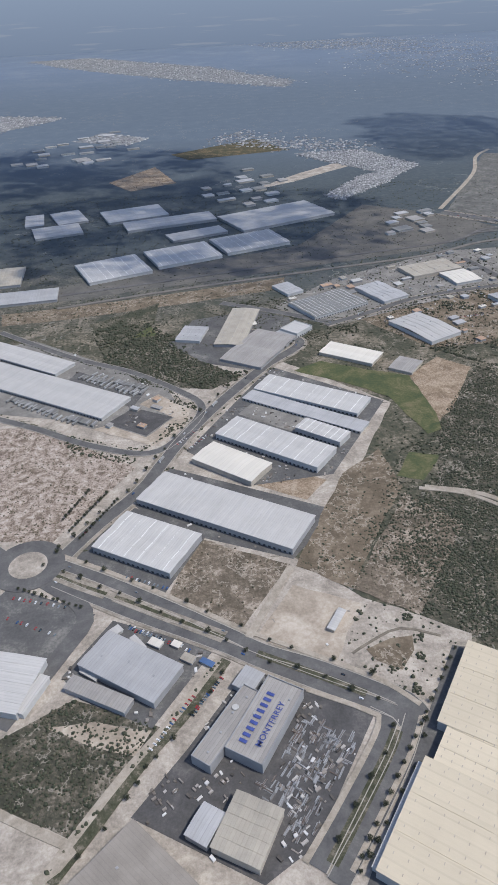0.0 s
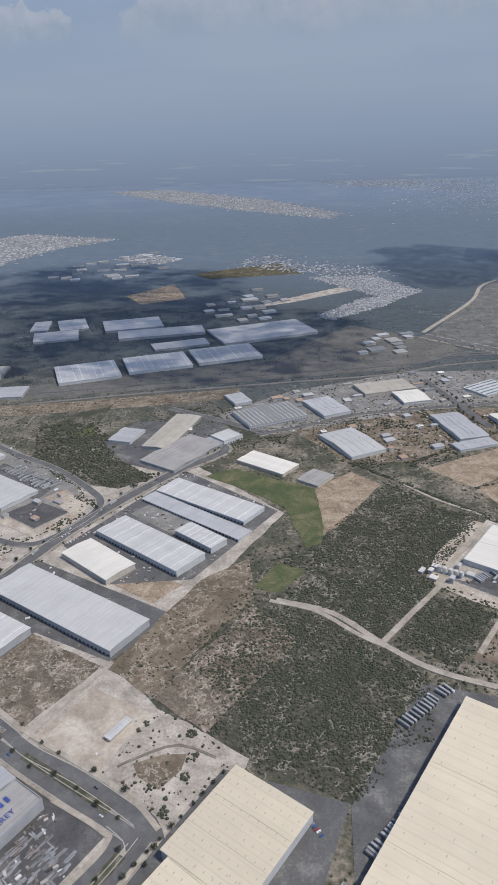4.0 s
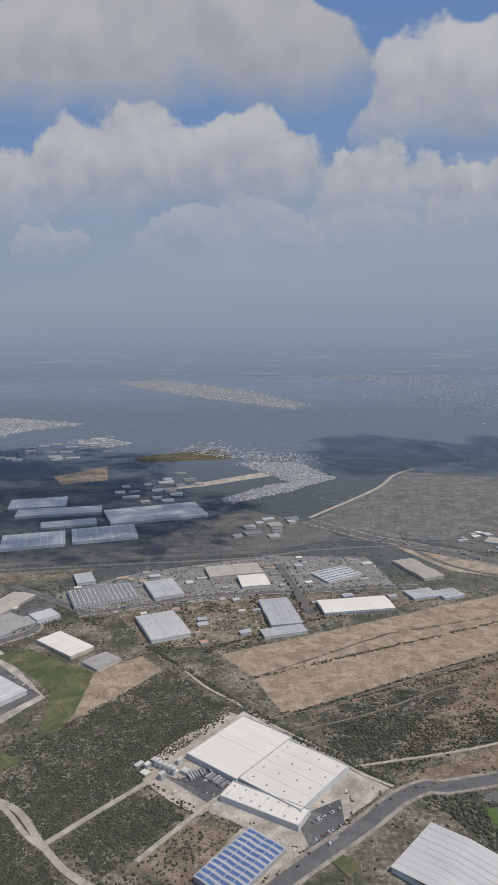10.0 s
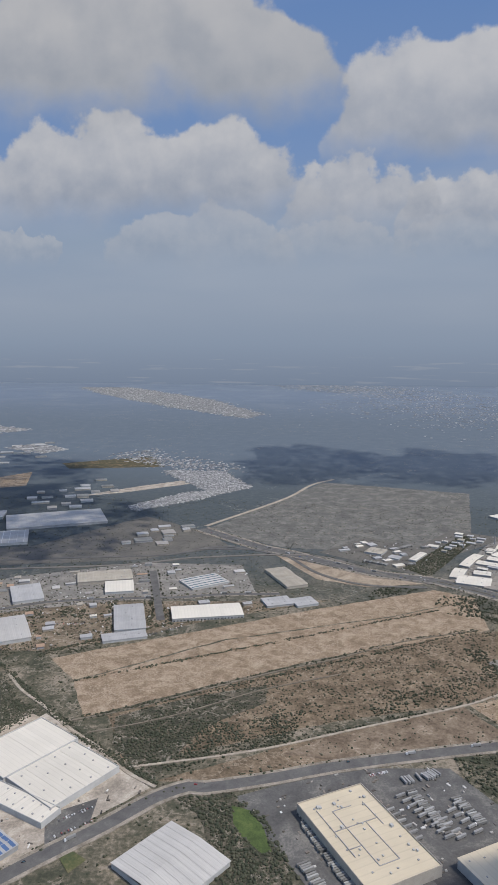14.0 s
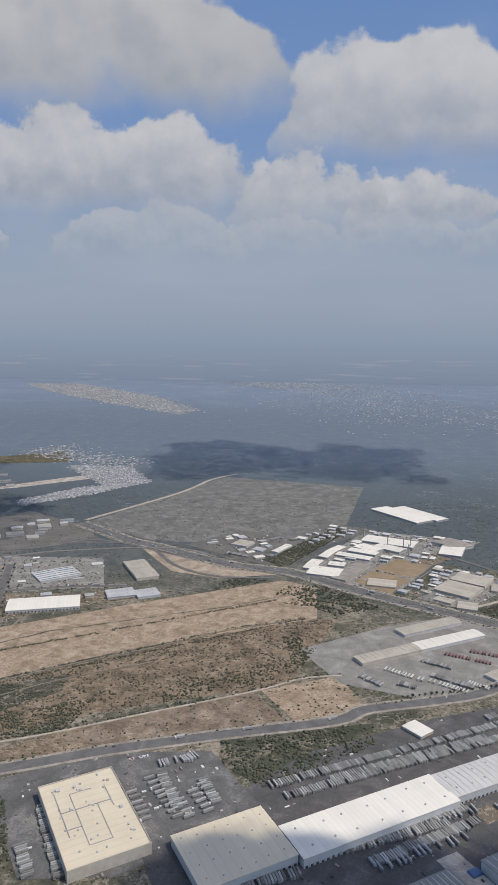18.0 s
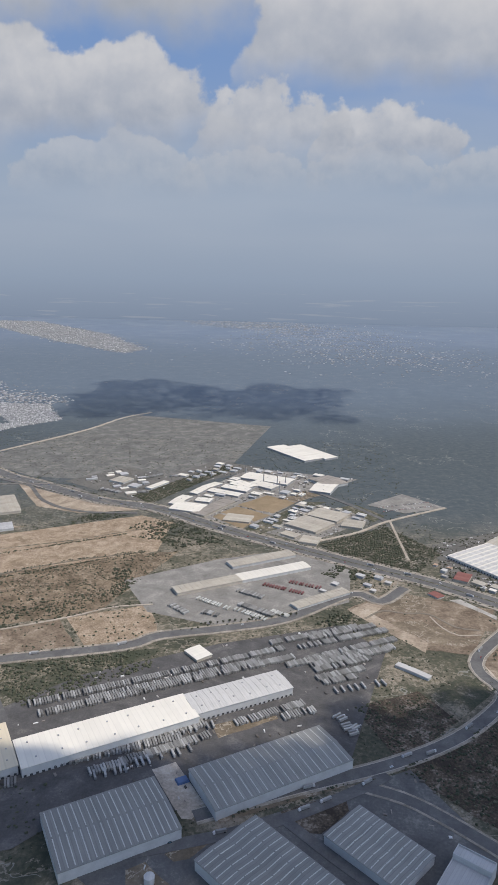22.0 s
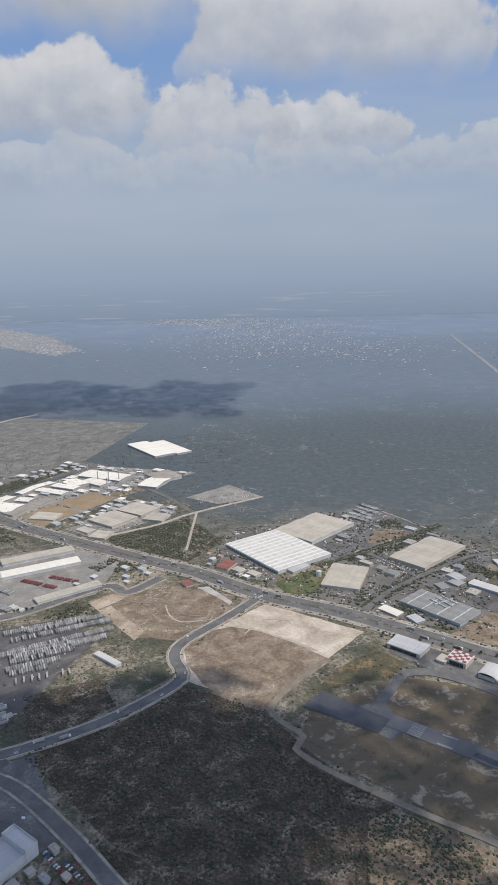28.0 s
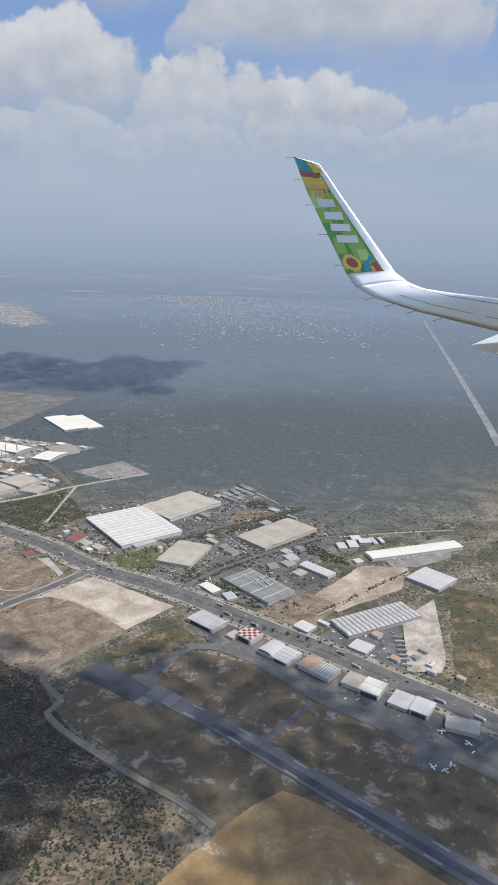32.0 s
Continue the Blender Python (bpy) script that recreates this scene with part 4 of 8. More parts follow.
road("med1", 2.2, "verge", [(-114, 279), (-98, 270), (-82, 262)], 0.6064)
road("med1b", 2.2, "verge", [(-77, 260), (-46, 243), (-18, 228)], 0.6068)
road("med2", 4, "verge", [(-2, 217), (25, 203), (47, 191)], 0.5771)
road("med3", 5, "verge", [(57, 172), (52, 163), (38, 142), (22, 119)], 0.5778)
road("walk_n", 2.6, "dirt", [(-113, 295), (-76, 275), (-34, 249), (-6, 231), (32, 211), (56, 197), (70, 184)], 0.6185)
road("walk_s", 2.6, "dirt", [(20, 195), (46, 182), (49, 174), (28, 142), (12, 120)], 0.6192)
road("walk_e", 2.2, "dirt", [(69, 178), (61, 162), (46, 140), (29, 116)], 0.6199)
road("ramp", 5, "asphalt", [(301, 860), (393, 859), (452, 779), (505, 747), (571, 747)], 0.5306)
road("north_road2", 8, "asphalt", [(84, 605), (36, 636), (-22, 669)], 0.5313)
road("side_highway", 27, "shoulder", [(281, 956), (371, 879), (412, 855), (515, 790), (585, 769), (666, 711), (753, 656), (832, 609), (876, 583), (936, 537), (1004, 502), (1071, 457), (1134, 413), (1168, 387), (1199, 366), (1234, 338)], 0.4820)
road("side_south_paved", 14, "shoulder", [(280, 273), (307, 304), (338, 337), (360, 363), (378, 376), (388, 376), (427, 390), (470, 408), (542, 432), (620, 456), (643, 473), (694, 489), (739, 508), (796, 557), (819, 545), (844, 574)], 0.4827)
road("side_curvy", 12, "shoulder", [(931, 532), (908, 500), (877, 461), (873, 440), (881, 420), (876, 404), (840, 368), (795, 341), (737, 317), (691, 296)], 0.4834)
road("side_north_road", 14, "shoulder", [(-112, 293), (-97, 319), (-73, 354), (-62, 381), (-46, 419), (-17, 471), (16, 521), (50, 567), (1, 596)], 0.4841)
road("side_mid_road", 11, "shoulder", [(78, 600), (127, 626), (179, 656), (247, 673), (305, 684), (352, 699), (411, 707)], 0.4848)
road("side_curvy2", 10, "shoulder", [(779, 323), (805, 312), (842, 281), (872, 251), (890, 234)], 0.4855)
road("side_avenue_n", 10, "shoulder", [(-126, 295), (-111, 287), (-83, 272), (-48, 251), (-14, 229), (1, 219), (26, 208), (48, 196), (61, 188)], 0.4862)
road("side_avenue_s", 11, "shoulder", [(-112, 273), (-88, 259), (-61, 244), (-35, 231), (-16, 221), (-1, 212), (25, 198), (49, 186), (58, 181)], 0.4869)


def keep_free(key):
    """Marks a whole plot as taken, so that nothing is set on it."""
    X, Y = np.meshgrid(GX + (np.arange(1000) + 0.5) * CELL, GY + (np.arange(560) + 0.5) * CELL, indexing="ij")
    TAKEN[:] |= inside(X.ravel(), Y.ravel(), ZONES[key]).reshape(TAKEN.shape)


for key in ("plantfield", "plantfield2", "plantfield3", "limehollow"):
    keep_free(key)

# ---- leaf clumps ----
TPL_V, TPL_T = [], []
b_ = bmesh.new()
bmesh.ops.create_icosphere(b_, subdivisions=1, radius=1.0)
b_.verts.ensure_lookup_table()
BALL_V, BALL_T = np.array([v.co[:] for v in b_.verts]), np.array([[v.index for v in f.verts] for f in b_.faces])
b_.free()
for s_ in range(6):
    # a low uneven bush: one broad head and a smaller one beside it
    rr = np.random.RandomState(s_)
    vv_, tt_ = [], []
    for c_, r_ in (((0, 0, 0.28), 0.62), ((rr.uniform(-0.6, 0.6), rr.uniform(-0.6, 0.6), 0.2), 0.42))[: 1 + s_ % 2]:
        q_ = BALL_V * r_ * rr.uniform(0.6, 1.25, (len(BALL_V), 1)) * (1, 1, 0.8) + c_
        tt_ += [tuple(t_ + len(vv_)) for t_ in BALL_T]
        vv_ += list(q_)
    vv_ = np.array(vv_)
    vv_[:, 2] = np.maximum(vv_[:, 2], -0.05)
    TPL_V.append(vv_)
    TPL_T.append(np.array(tt_))


def clump_mesh(name, xy, z, size, material, seed):
    rr = np.random.RandomState(seed)
    n = len(xy)
    V, T, k = [], [], 0
    which = rr.randint(0, 6, n)
    for s in range(6):
        sel = np.where(which == s)[0]
        if not len(sel):
            continue
        a = rr.uniform(0, 6.283, len(sel))
        sc = size[sel]
        c, si = np.cos(a), np.sin(a)
        tv = TPL_V[s]
        X = (tv[None, :, 0] * c[:, None] - tv[None, :, 1] * si[:, None]) * sc[:, None] + xy[sel, 0][:, None]
        Y = (tv[None, :, 0] * si[:, None] + tv[None, :, 1] * c[:, None]) * sc[:, None] + xy[sel, 1][:, None]
        Z = tv[None, :, 2] * sc[:, None] * 0.8 + z
        V.append(np.stack([X, Y, Z], -1).reshape(-1, 3))
        T.append((TPL_T[s][None] + (np.arange(len(sel)) * len(tv))[:, None, None] + k).reshape(-1, 3))
        k += len(sel) * len(tv)
    return tri_mesh(name, np.concatenate(V), np.concatenate(T), material, True)


# ---- buildings ----


def gable(w, d, rise, over, thick, along_x, n=1, arch=False):
    """A low sheet roof with n ridges, upper side and fascia."""
    v, f = [], []
    span = (d if along_x else w) + 2 * over
    run = (w if along_x else d) / 2 + over
    prof = []
    for i in range(n):
        prof += [(-span / 2 + span * i / n, 0.0), (-span / 2 + span * (i + 0.5) / n, rise)]
    prof.append((span / 2, 0.0))
    if arch:
        prof = [(-span / 2 + span * (i + 0.5 - 0.5 * math.cos(math.pi * j / 8)) / n, rise * math.sin(math.pi * j / 8)) for i in range(n) for j in range(8)] + [(span / 2, 0.0)]
    for s in (-run, run):
        for p, z in prof:
            v.append((s, p, z + thick) if along_x else (p, s, z + thick))
        for p, z in prof:
            v.append((s, p, z - 0.05) if along_x else (p, s, z - 0.05))
    m = len(prof)
    for i in range(m - 1):
        f.append((i, i + 1, 2 * m + i + 1, 2 * m + i))
        f.append((m + i, 3 * m + i, 3 * m + i + 1, m + i + 1))
        f.append((i, m + i, m + i + 1, i + 1))
        f.append((2 * m + i, 2 * m + i + 1, 3 * m + i + 1, 3 * m + i))
    f.append((0, 2 * m, 3 * m, m))
    f.append((m - 1, 2 * m - 1, 4 * m - 1, 3 * m - 1))
    if not along_x:
        f = [q[::-1] for q in f]
    return v, f


def shed(x, y, w, d, rot, h, roof, wall, label, ridges=1, along_x=True, strips=0, vents=0, docks="", seams=0, parapet=False, category="warehouse", flat=False, strip_mat="skylight", strip_w=0.24, arch=0.0):
    """A hall of walls, roof, roof lights, vents and loading doors. w runs along its own x."""
    r = random.Random(round(x * 7 + y * 13))
    ob = thing("warehouse" if category == "warehouse" else category.replace(" ", "_"), x, y, 0, rot, label, category)
    take_rect(x, y, w, d, rot, 1.5)
    t = 0.3
    span = d if along_x else w
    rise = 0.25 if flat else min(1.6, span / max(1, ridges) * 0.035)
    rise = arch or rise
    # four walls with real thickness
    part("wall", boxes_mesh("wall", M[wall], (-w / 2, w / 2, -d / 2, -d / 2 + t, 0, h)), ob)
    part("wall", boxes_mesh("wall", M[wall], (-w / 2, w / 2, d / 2 - t, d / 2, 0, h)), ob)
    part("wall", boxes_mesh("wall", M[wall], (-w / 2, -w / 2 + t, -d / 2 + t, d / 2 - t, 0, h)), ob)
    part("wall", boxes_mesh("wall", M[wall], (w / 2 - t, w / 2, -d / 2 + t, d / 2 - t, 0, h)), ob)
    over = 0.0 if parapet else 0.35
    v, f = gable(w - (0.7 if parapet else 0), d - (0.7 if parapet else 0), rise, over, 0.18, along_x, ridges, arch > 0)
    rf = part("roof", mesh_of("roof", v, f, M[roof]), ob, at=(0, 0, h))
    if parapet:
        for a in ((-w / 2, w / 2, -d / 2, -d / 2 + t, h, h + 0.9), (-w / 2, w / 2, d / 2 - t, d / 2, h, h + 0.9), (-w / 2, -w / 2 + t, -d / 2 + t, d / 2 - t, h, h + 0.9), (w / 2 - t, w / 2, -d / 2 + t, d / 2 - t, h, h + 0.9)):
            part("parapet", boxes_mesh("parapet", M[wall], a), ob)

    def top(px, py):
        """Height of the roof's upper side over a point of the plan."""
        s = (py + d / 2) / d if along_x else (px + w / 2) / w
        k = (s * ridges) % 1.0
        return h + 0.18 + rise * (1 - abs(2 * k - 1))

    run = w if along_x else d
    half = span / ridges / 2
    if strips:
        # raised translucent sheets that follow the slope from eave to ridge
        for i in range(strips):
            c = -run / 2 + run * (i + 0.5) / strips
            for j in range(2 * ridges):
                lo, hi = -span / 2 + half * j + half * 0.04, -span / 2 + half * (j + 1) - half * 0.04
                za, zb = (rise * 0.04, rise * 0.96) if j % 2 == 0 else (rise * 0.96, rise * 0.04)
                wd = strip_w
                vv = []
                for zz in (0.16, 0.26):
                    for (cc, ss, z2) in ((c - wd, lo, za), (c + wd, lo, za), (c + wd, hi, zb), (c - wd, hi, zb)):
                        vv.append((cc, ss, z2 + zz) if along_x else (ss, cc, z2 + zz))
                part("skylight", mesh_of("skylight", vv, BOX_F if along_x else [q[::-1] for q in BOX_F], M[strip_mat]), rf)
    if seams:
        sv, sf = [], []
        for i in range(1, seams):
            c = -run / 2 + run * i / seams
            for j in range(2 * ridges):
                lo, hi = -span / 2 + half * j, -span / 2 + half * (j + 1)
                za, zb = (0.0, rise) if j % 2 == 0 else (rise, 0.0)
                vv = []
                for zz in (0.15, 0.34):
                    for (cc, ss, z2) in ((c - 0.12, lo, za), (c + 0.12, lo, za), (c + 0.12, hi, zb), (c - 0.12, hi, zb)):
                        vv.append((cc, ss, z2 + zz) if along_x else (ss, cc, z2 + zz))
                faces = BOX_F if along_x else [q[::-1] for q in BOX_F]
                if y < 430:
                    part("roof_seam", mesh_of("roof_seam", vv, faces, M[roof]), rf)
                else:
                    sf += [tuple(q + len(sv) for q in f_) for f_ in faces]
                    sv += vv
        if sv:
            # too far off to tell apart
            tagged(part("roof_seams", mesh_of("roof_seams", sv, sf, M[roof]), rf), kind="stuff")
    if vents:
        vs = 0.2 if vents > 60 else 0.3 if vents > 20 else 0.38
        nv = max(1, round(math.sqrt(vents * w / d)))
        nw = max(1, round(vents / nv))
        if vents > 60:
            me = boxes_mesh("roof_vent", M["wall_tan"], (-0.5, 0.5, -0.13, 0.13, -0.4, 0.16), (-0.56, 0.56, -0.18, 0.18, 0.16, 0.22))
        else:
            me = boxes_mesh("roof_vent", M["wall_grey"], (-vs, vs, -vs, vs, -0.4, vs), (-vs * 1.3, vs * 1.3, -vs * 1.3, vs * 1.3, vs, vs * 1.4))
        for i in range(nv):
            for j in range(nw):
                slip = 0.02 if vents > 60 else 0.12
                px, py = -w / 2 + w * (i + 0.5 + r.uniform(-slip, slip)) / nv, -d / 2 + d * (j + 0.5 + r.uniform(-slip, slip)) / nw
                part("roof_vent", me, rf, at=(px, py, top(px, py) - h))
    for side in docks:
        length = w if side in "sn" else d
        n = max(2, int(length / 3.2))
        me = boxes_mesh("dock_door", M["dark"], (-0.75, 0.75, -0.1, 0.1, 0.4, 1.6))
        for i in range(n):
            c = -length / 2 + length * (i + 0.5) / n
            p, a = {"s": ((c, -d / 2, 0), 0), "n": ((c, d / 2, 0), 0), "e": ((w / 2, c, 0), math.pi / 2), "w": ((-w / 2, c, 0), math.pi / 2)}[side]
            part("dock_door", me, ob, at=p, rz=a)
    return ob


shed(0.4, 177.3, 17.9, 40.6, -29.9, 6.0, "roof_grey", "wall_grey", "grey factory hall with blue roof lettering beside a steel yard", vents=6, parapet=True, flat=True)
shed(-16.1, 175.8, 9.8, 40.9, -33.8, 5.5, "roof_grey", "wall_grey", "grey lower factory hall joined to the lettered hall", vents=4, flat=True, parapet=True)
shed(-6.5, 199.5, 10.0, 11.9, -32.6, 4.0, "roof_pale", "wall_grey", "pale grey annex of the steel factory", flat=True)
shed(-8.6, 131.3, 20.0, 23.4, -26.0, 5.0, "roof_tan", "wall_tan", "tan sheet-roofed yard hall with two ridges", ridges=2, along_x=False, seams=5)
shed(-25.0, 134.2, 9.7, 14.0, -30.9, 4.0, "roof_pale", "wall_grey", "small pale sheet-roofed yard shed", ridges=1, seams=3)
shed(-46.3, 109.5, 30.5, 47.0, 46.9, 5.0, "roof_dun", "wall_tan", "broad flat-roofed dun hall beside the canal", flat=True, vents=3)
shed(103.9, 181.9, 48.7, 40.4, 58.6, 6.0, "roof_cream", "wall_white", "vast cream flat-roofed logistics hall with rows of small vents", flat=True, vents=90, seams=3)
shed(94.2, 151.6, 30.6, 46.8, 56.9, 5.8, "roof_cream", "wall_white", "vast cream flat-roofed logistics hall with rows of small vents", flat=True, vents=90, seams=3)
shed(74.8, 118.9, 50.3, 57.1, 56.5, 6.0, "roof_cream", "wall_white", "vast cream flat-roofed logistics hall with rows of small vents", flat=True, vents=90, seams=3)
shed(193.5, 190.5, 138.0, 44.0, 59.9, 6.0, "roof_cream", "wall_white", "vast cream flat-roofed logistics hall with rows of small vents", flat=True, vents=90, seams=3)
shed(-18.4, 326.1, 108.5, 32.2, -29.6, 5.0, "roof_white", "wall_grey", "long white ribbed-roof warehouse with loading doors", ridges=2, seams=26, docks="s")
shed(-63.1, 299.1, 53.1, 35.1, -28.4, 5.0, "roof_white", "wall_grey", "white ribbed-roof warehouse with roof lights beside a car park", ridges=2, seams=16, strips=6, docks="s")
shed(17.4, 397.9, 83.3, 27.1, -35.4, 5.0, "roof_white", "wall_white", "white sheet-roofed warehouse with roof light strips", ridges=2, seams=12, strips=7, docks="s")
shed(-13.2, 376.3, 49.8, 24.1, -37.1, 4.5, "roof_ivory", "wall_tan", "ivory sheet-roofed workshop hall", ridges=1, seams=7)
shed(52.4, 408.6, 36.6, 15.4, -37.2, 5.0, "roof_white", "wall_white", "white sheet-roofed warehouse with roof light strips", ridges=2, seams=12, strips=7, docks="s")
shed(42.0, 442.2, 101.4, 14.7, -34.6, 2.3, "roof_pale", "wall_white", "long low pale warehouse with bays", ridges=1, seams=10, docks="s")
shed(50.1, 465.1, 88.9, 26.2, -31.9, 3.5, "roof_white", "wall_white", "white sheet-roofed warehouse with roof light strips", ridges=2, seams=12, strips=7, docks="s")
shed(-184.0, 509.0, 190.7, 35.6, -31.4, 2.9, "roof_white", "wall_white", "very large white ribbed-roof factory with parked trailers", ridges=2, seams=18, docks="s")
shed(-202.2, 561.5, 108.2, 24.2, -33.2, 2.9, "roof_white", "wall_white", "very large white ribbed-roof factory with parked trailers", ridges=2, seams=18, docks="s")
shed(-119.7, 204.4, 30.7, 24.6, 76.4, 5.0, "roof_white", "wall_white", "white flat-roofed plant beside a lane", seams=6, flat=True)
shed(-106.7, 197.7, 4.6, 20.9, -21.8, 4.0, "roof_white", "wall_white", "white flat-roofed plant beside a lane", seams=6, flat=True)
shed(-62.7, 210.4, 45.0, 23.2, -31.5, 5.0, "roof_pale", "wall_grey", "pale grey stained factory roof beside a parking strip", ridges=2, seams=9, vents=4)
shed(-76.0, 196.4, 33.5, 7.5, -26.5, 3.5, "roof_grey", "wall_grey", "low grey canopy annex", flat=True, seams=4)
shed(-249.3, 707.9, 98.0, 36.0, 8.0, 3.0, "roof_pale", "wall_grey", "long pale blue-grey warehouse beside the railway", ridges=2, seams=8)
shed(-288.2, 775.0, 67.0, 62.0, 8.0, 3.0, "roof_tan", "wall_grey", "broad dull tan warehouse beside the railway", ridges=2, seams=6)
shed(1.7, 608.2, 20.3, 7.5, 9.2, 2.0, "roof_ivory", "wall_tan", "narrow ivory shed in a dark yard", ridges=1)
shed(40.3, 581.7, 19.0, 17.0, -48.1, 2.5, "roof_pale", "wall_white", "pale box hall in a dark yard", flat=True)
shed(-150.4, 787.6, 74.8, 69.5, 23.9, 3.5, "roof_pale", "wall_white", "large pale warehouse under cloud shadow", ridges=3, seams=6, strips=9)
shed(-70.6, 827.2, 80.1, 64.3, 22.1, 3.5, "roof_pale", "wall_white", "large pale warehouse under cloud shadow", ridges=3, seams=6, strips=9)
shed(12.5, 864.9, 84.4, 63.8, 22.2, 3.5, "roof_pale", "wall_white", "large pale warehouse under cloud shadow", ridges=3, seams=6, strips=9)
shed(-152.0, 1024.7, 87.9, 64.1, 19.7, 3.5, "roof_pale", "wall_grey", "far pale industrial hall under cloud shadow", ridges=4, seams=4)
shed(-96.4, 975.2, 125.9, 43.1, 16.9, 3.5, "roof_pale", "wall_grey", "far pale industrial hall under cloud shadow", ridges=4, seams=4)
shed(-56.1, 911.6, 76.7, 31.7, 23.2, 2.9, "roof_pale", "wall_grey", "far pale industrial hall under cloud shadow", ridges=4, seams=4)
shed(52.9, 977.6, 142.5, 83.3, 25.9, 3.5, "roof_pale", "wall_grey", "far pale industrial hall under cloud shadow", ridges=4, seams=4)
shed(-251.1, 957.0, 64.3, 51.7, 18.4, 2.9, "roof_pale", "wall_grey", "far pale industrial hall under cloud shadow", ridges=4, seams=4)
shed(-248.0, 1024.3, 42.5, 66.7, 22.8, 2.9, "roof_pale", "wall_grey", "far pale industrial hall under cloud shadow", ridges=4, seams=4)
shed(-295.8, 1014.9, 25.9, 60.2, 12.5, 2.9, "roof_pale", "wall_grey", "far pale industrial hall under cloud shadow", ridges=4, seams=4)
shed(86.0, 648.0, 65.1, 46.4, 29.4, 3.5, "roof_slate", "wall_white", "grey warehouse with many pale roof light strips", ridges=2, strips=14, seams=15, docks="s")
shed(48.5, 694.5, 19.4, 31.2, 29.0, 2.9, "roof_pale", "wall_white", "pale sheet-roofed industrial hall among dry lots", ridges=2, seams=5, vents=4)
shed(143.8, 670.6, 30.8, 49.3, 28.4, 3.5, "roof_pale", "wall_white", "pale sheet-roofed industrial hall among dry lots", ridges=2, seams=5, vents=4)
shed(166.4, 578.4, 35.9, 56.6, 30.5, 3.5, "roof_white", "wall_white", "bright white factory hall among dry trees", ridges=1, seams=5, vents=6)
shed(270.2, 620.6, 29.0, 62.4, 17.7, 3.5, "roof_pale", "wall_white", "pale sheet-roofed industrial hall among dry lots", ridges=2, seams=5, vents=4)
shed(277.3, 579.4, 39.8, 15.8, 23.2, 2.3, "roof_pale", "wall_white", "pale sheet-roofed industrial hall among dry lots", ridges=2, seams=5, vents=4)
shed(342.4, 643.6, 69.3, 31.5, 15.7, 3.5, "roof_ivory", "wall_white", "long ivory warehouse with trucks at its doors", ridges=1, seams=3, docks="s")
shed(209.2, 732.9, 60.3, 34.1, 20.1, 3.5, "roof_tan", "wall_tan", "cream hall with stepped roof", ridges=2, seams=6, vents=6)
shed(235.1, 703.3, 30.3, 34.8, 17.4, 2.9, "roof_ivory", "wall_white", "ivory lower hall with loading bays", ridges=1, seams=5)
shed(323.9, 733.0, 33.3, 45.8, -52.4, 2.3, "roof_white", "wall_white", "modern white office block with blue glass roof bands", flat=True, seams=4, vents=6, strips=5, strip_mat="glass", strip_w=0.9, category="office building")
shed(414.1, 757.2, 25.4, 64.1, 27.8, 2.9, "roof_tan", "wall_tan", "tan sheet-roofed hall beside the railway", ridges=2, seams=8)
shed(409.7, 681.6, 28.5, 22.8, 23.0, 2.3, "roof_pale", "wall_white", "pale sheet-roofed industrial hall among dry lots", ridges=2, seams=5, vents=4)
shed(437.2, 684.5, 23.5, 21.3, 26.4, 2.3, "roof_pale", "wall_white", "pale sheet-roofed industrial hall among dry lots", ridges=2, seams=5, vents=4)
shed(12.8, 553.8, 40.1, 68.3, -31.1, 2.9, "roof_grey", "wall_grey", "wide grey warehouse beside the street", ridges=2, seams=8)
shed(-6.0, 602.7, 27.0, 83.8, -12.5, 2.9, "roof_tan", "wall_grey", "long tan hall with rows of roof vents", ridges=1, along_x=False, vents=24)
shed(-48.9, 591.5, 23.1, 31.6, -14.1, 2.9, "roof_pale", "wall_white", "pale sheet-roofed industrial hall among dry lots", ridges=2, seams=5, vents=4)
shed(48.7, 589.1, 22.9, 20.4, 47.5, 4.1, "roof_white", "wall_white", "white office block with tall dark windows", flat=True, parapet=True, docks="s", category="office building")
shed(91.8, 533.9, 49.6, 23.6, -33.3, 2.9, "roof_ivory", "wall_tan", "cream sheet-roofed workshop beside a green field", ridges=2, seams=8)
shed(133.9, 507.1, 20.3, 24.0, -34.4, 2.3, "roof_grey", "wall_tan", "small grey flat workshop inside a walled lot", ridges=1, seams=4)
shed(263.3, 399.6, 55.7, 41.2, 57.7, 3.4, "roof_ivory", "wall_white", "huge ivory smooth-roofed factory wing", flat=True, seams=2, parapet=True)
shed(299.5, 375.7, 50.6, 45.2, 58.0, 3.4, "roof_ivory", "wall_white", "huge ivory flat-roofed factory with roof vents", flat=True, vents=14, seams=4, parapet=True)
shed(284.4, 347.0, 50.4, 15.1, -23.5, 3.1, "roof_ivory", "wall_white", "huge ivory flat-roofed factory with roof vents", flat=True, vents=14, seams=4, parapet=True)
shed(277.3, 302.2, 42.8, 23.9, 57.4, 3.2, "roof_pale", "wall_grey", "blue sheet-roofed hall with pale ridge strips", ridges=2, strips=11, along_x=True, strip_mat="roof_blue", strip_w=1.05)
shed(381.6, 311.3, 41.1, 44.5, 55.1, 3.1, "roof_white", "wall_white", "pale grey warehouse beside the paved road", ridges=1, seams=9)
shed(481.0, 340.1, 72.0, 43.5, 121.5, 6.0, "roof_cream", "wall_tan", "cream flat-roofed distribution hall with roof units", flat=True, vents=12, parapet=True, docks="n")
shed(560.2, 323.3, 52.9, 40.8, 30.8, 6.0, "roof_cream", "wall_white", "cream logistics hall with roof hatches between trailer rows", flat=True, vents=24, docks="sn")
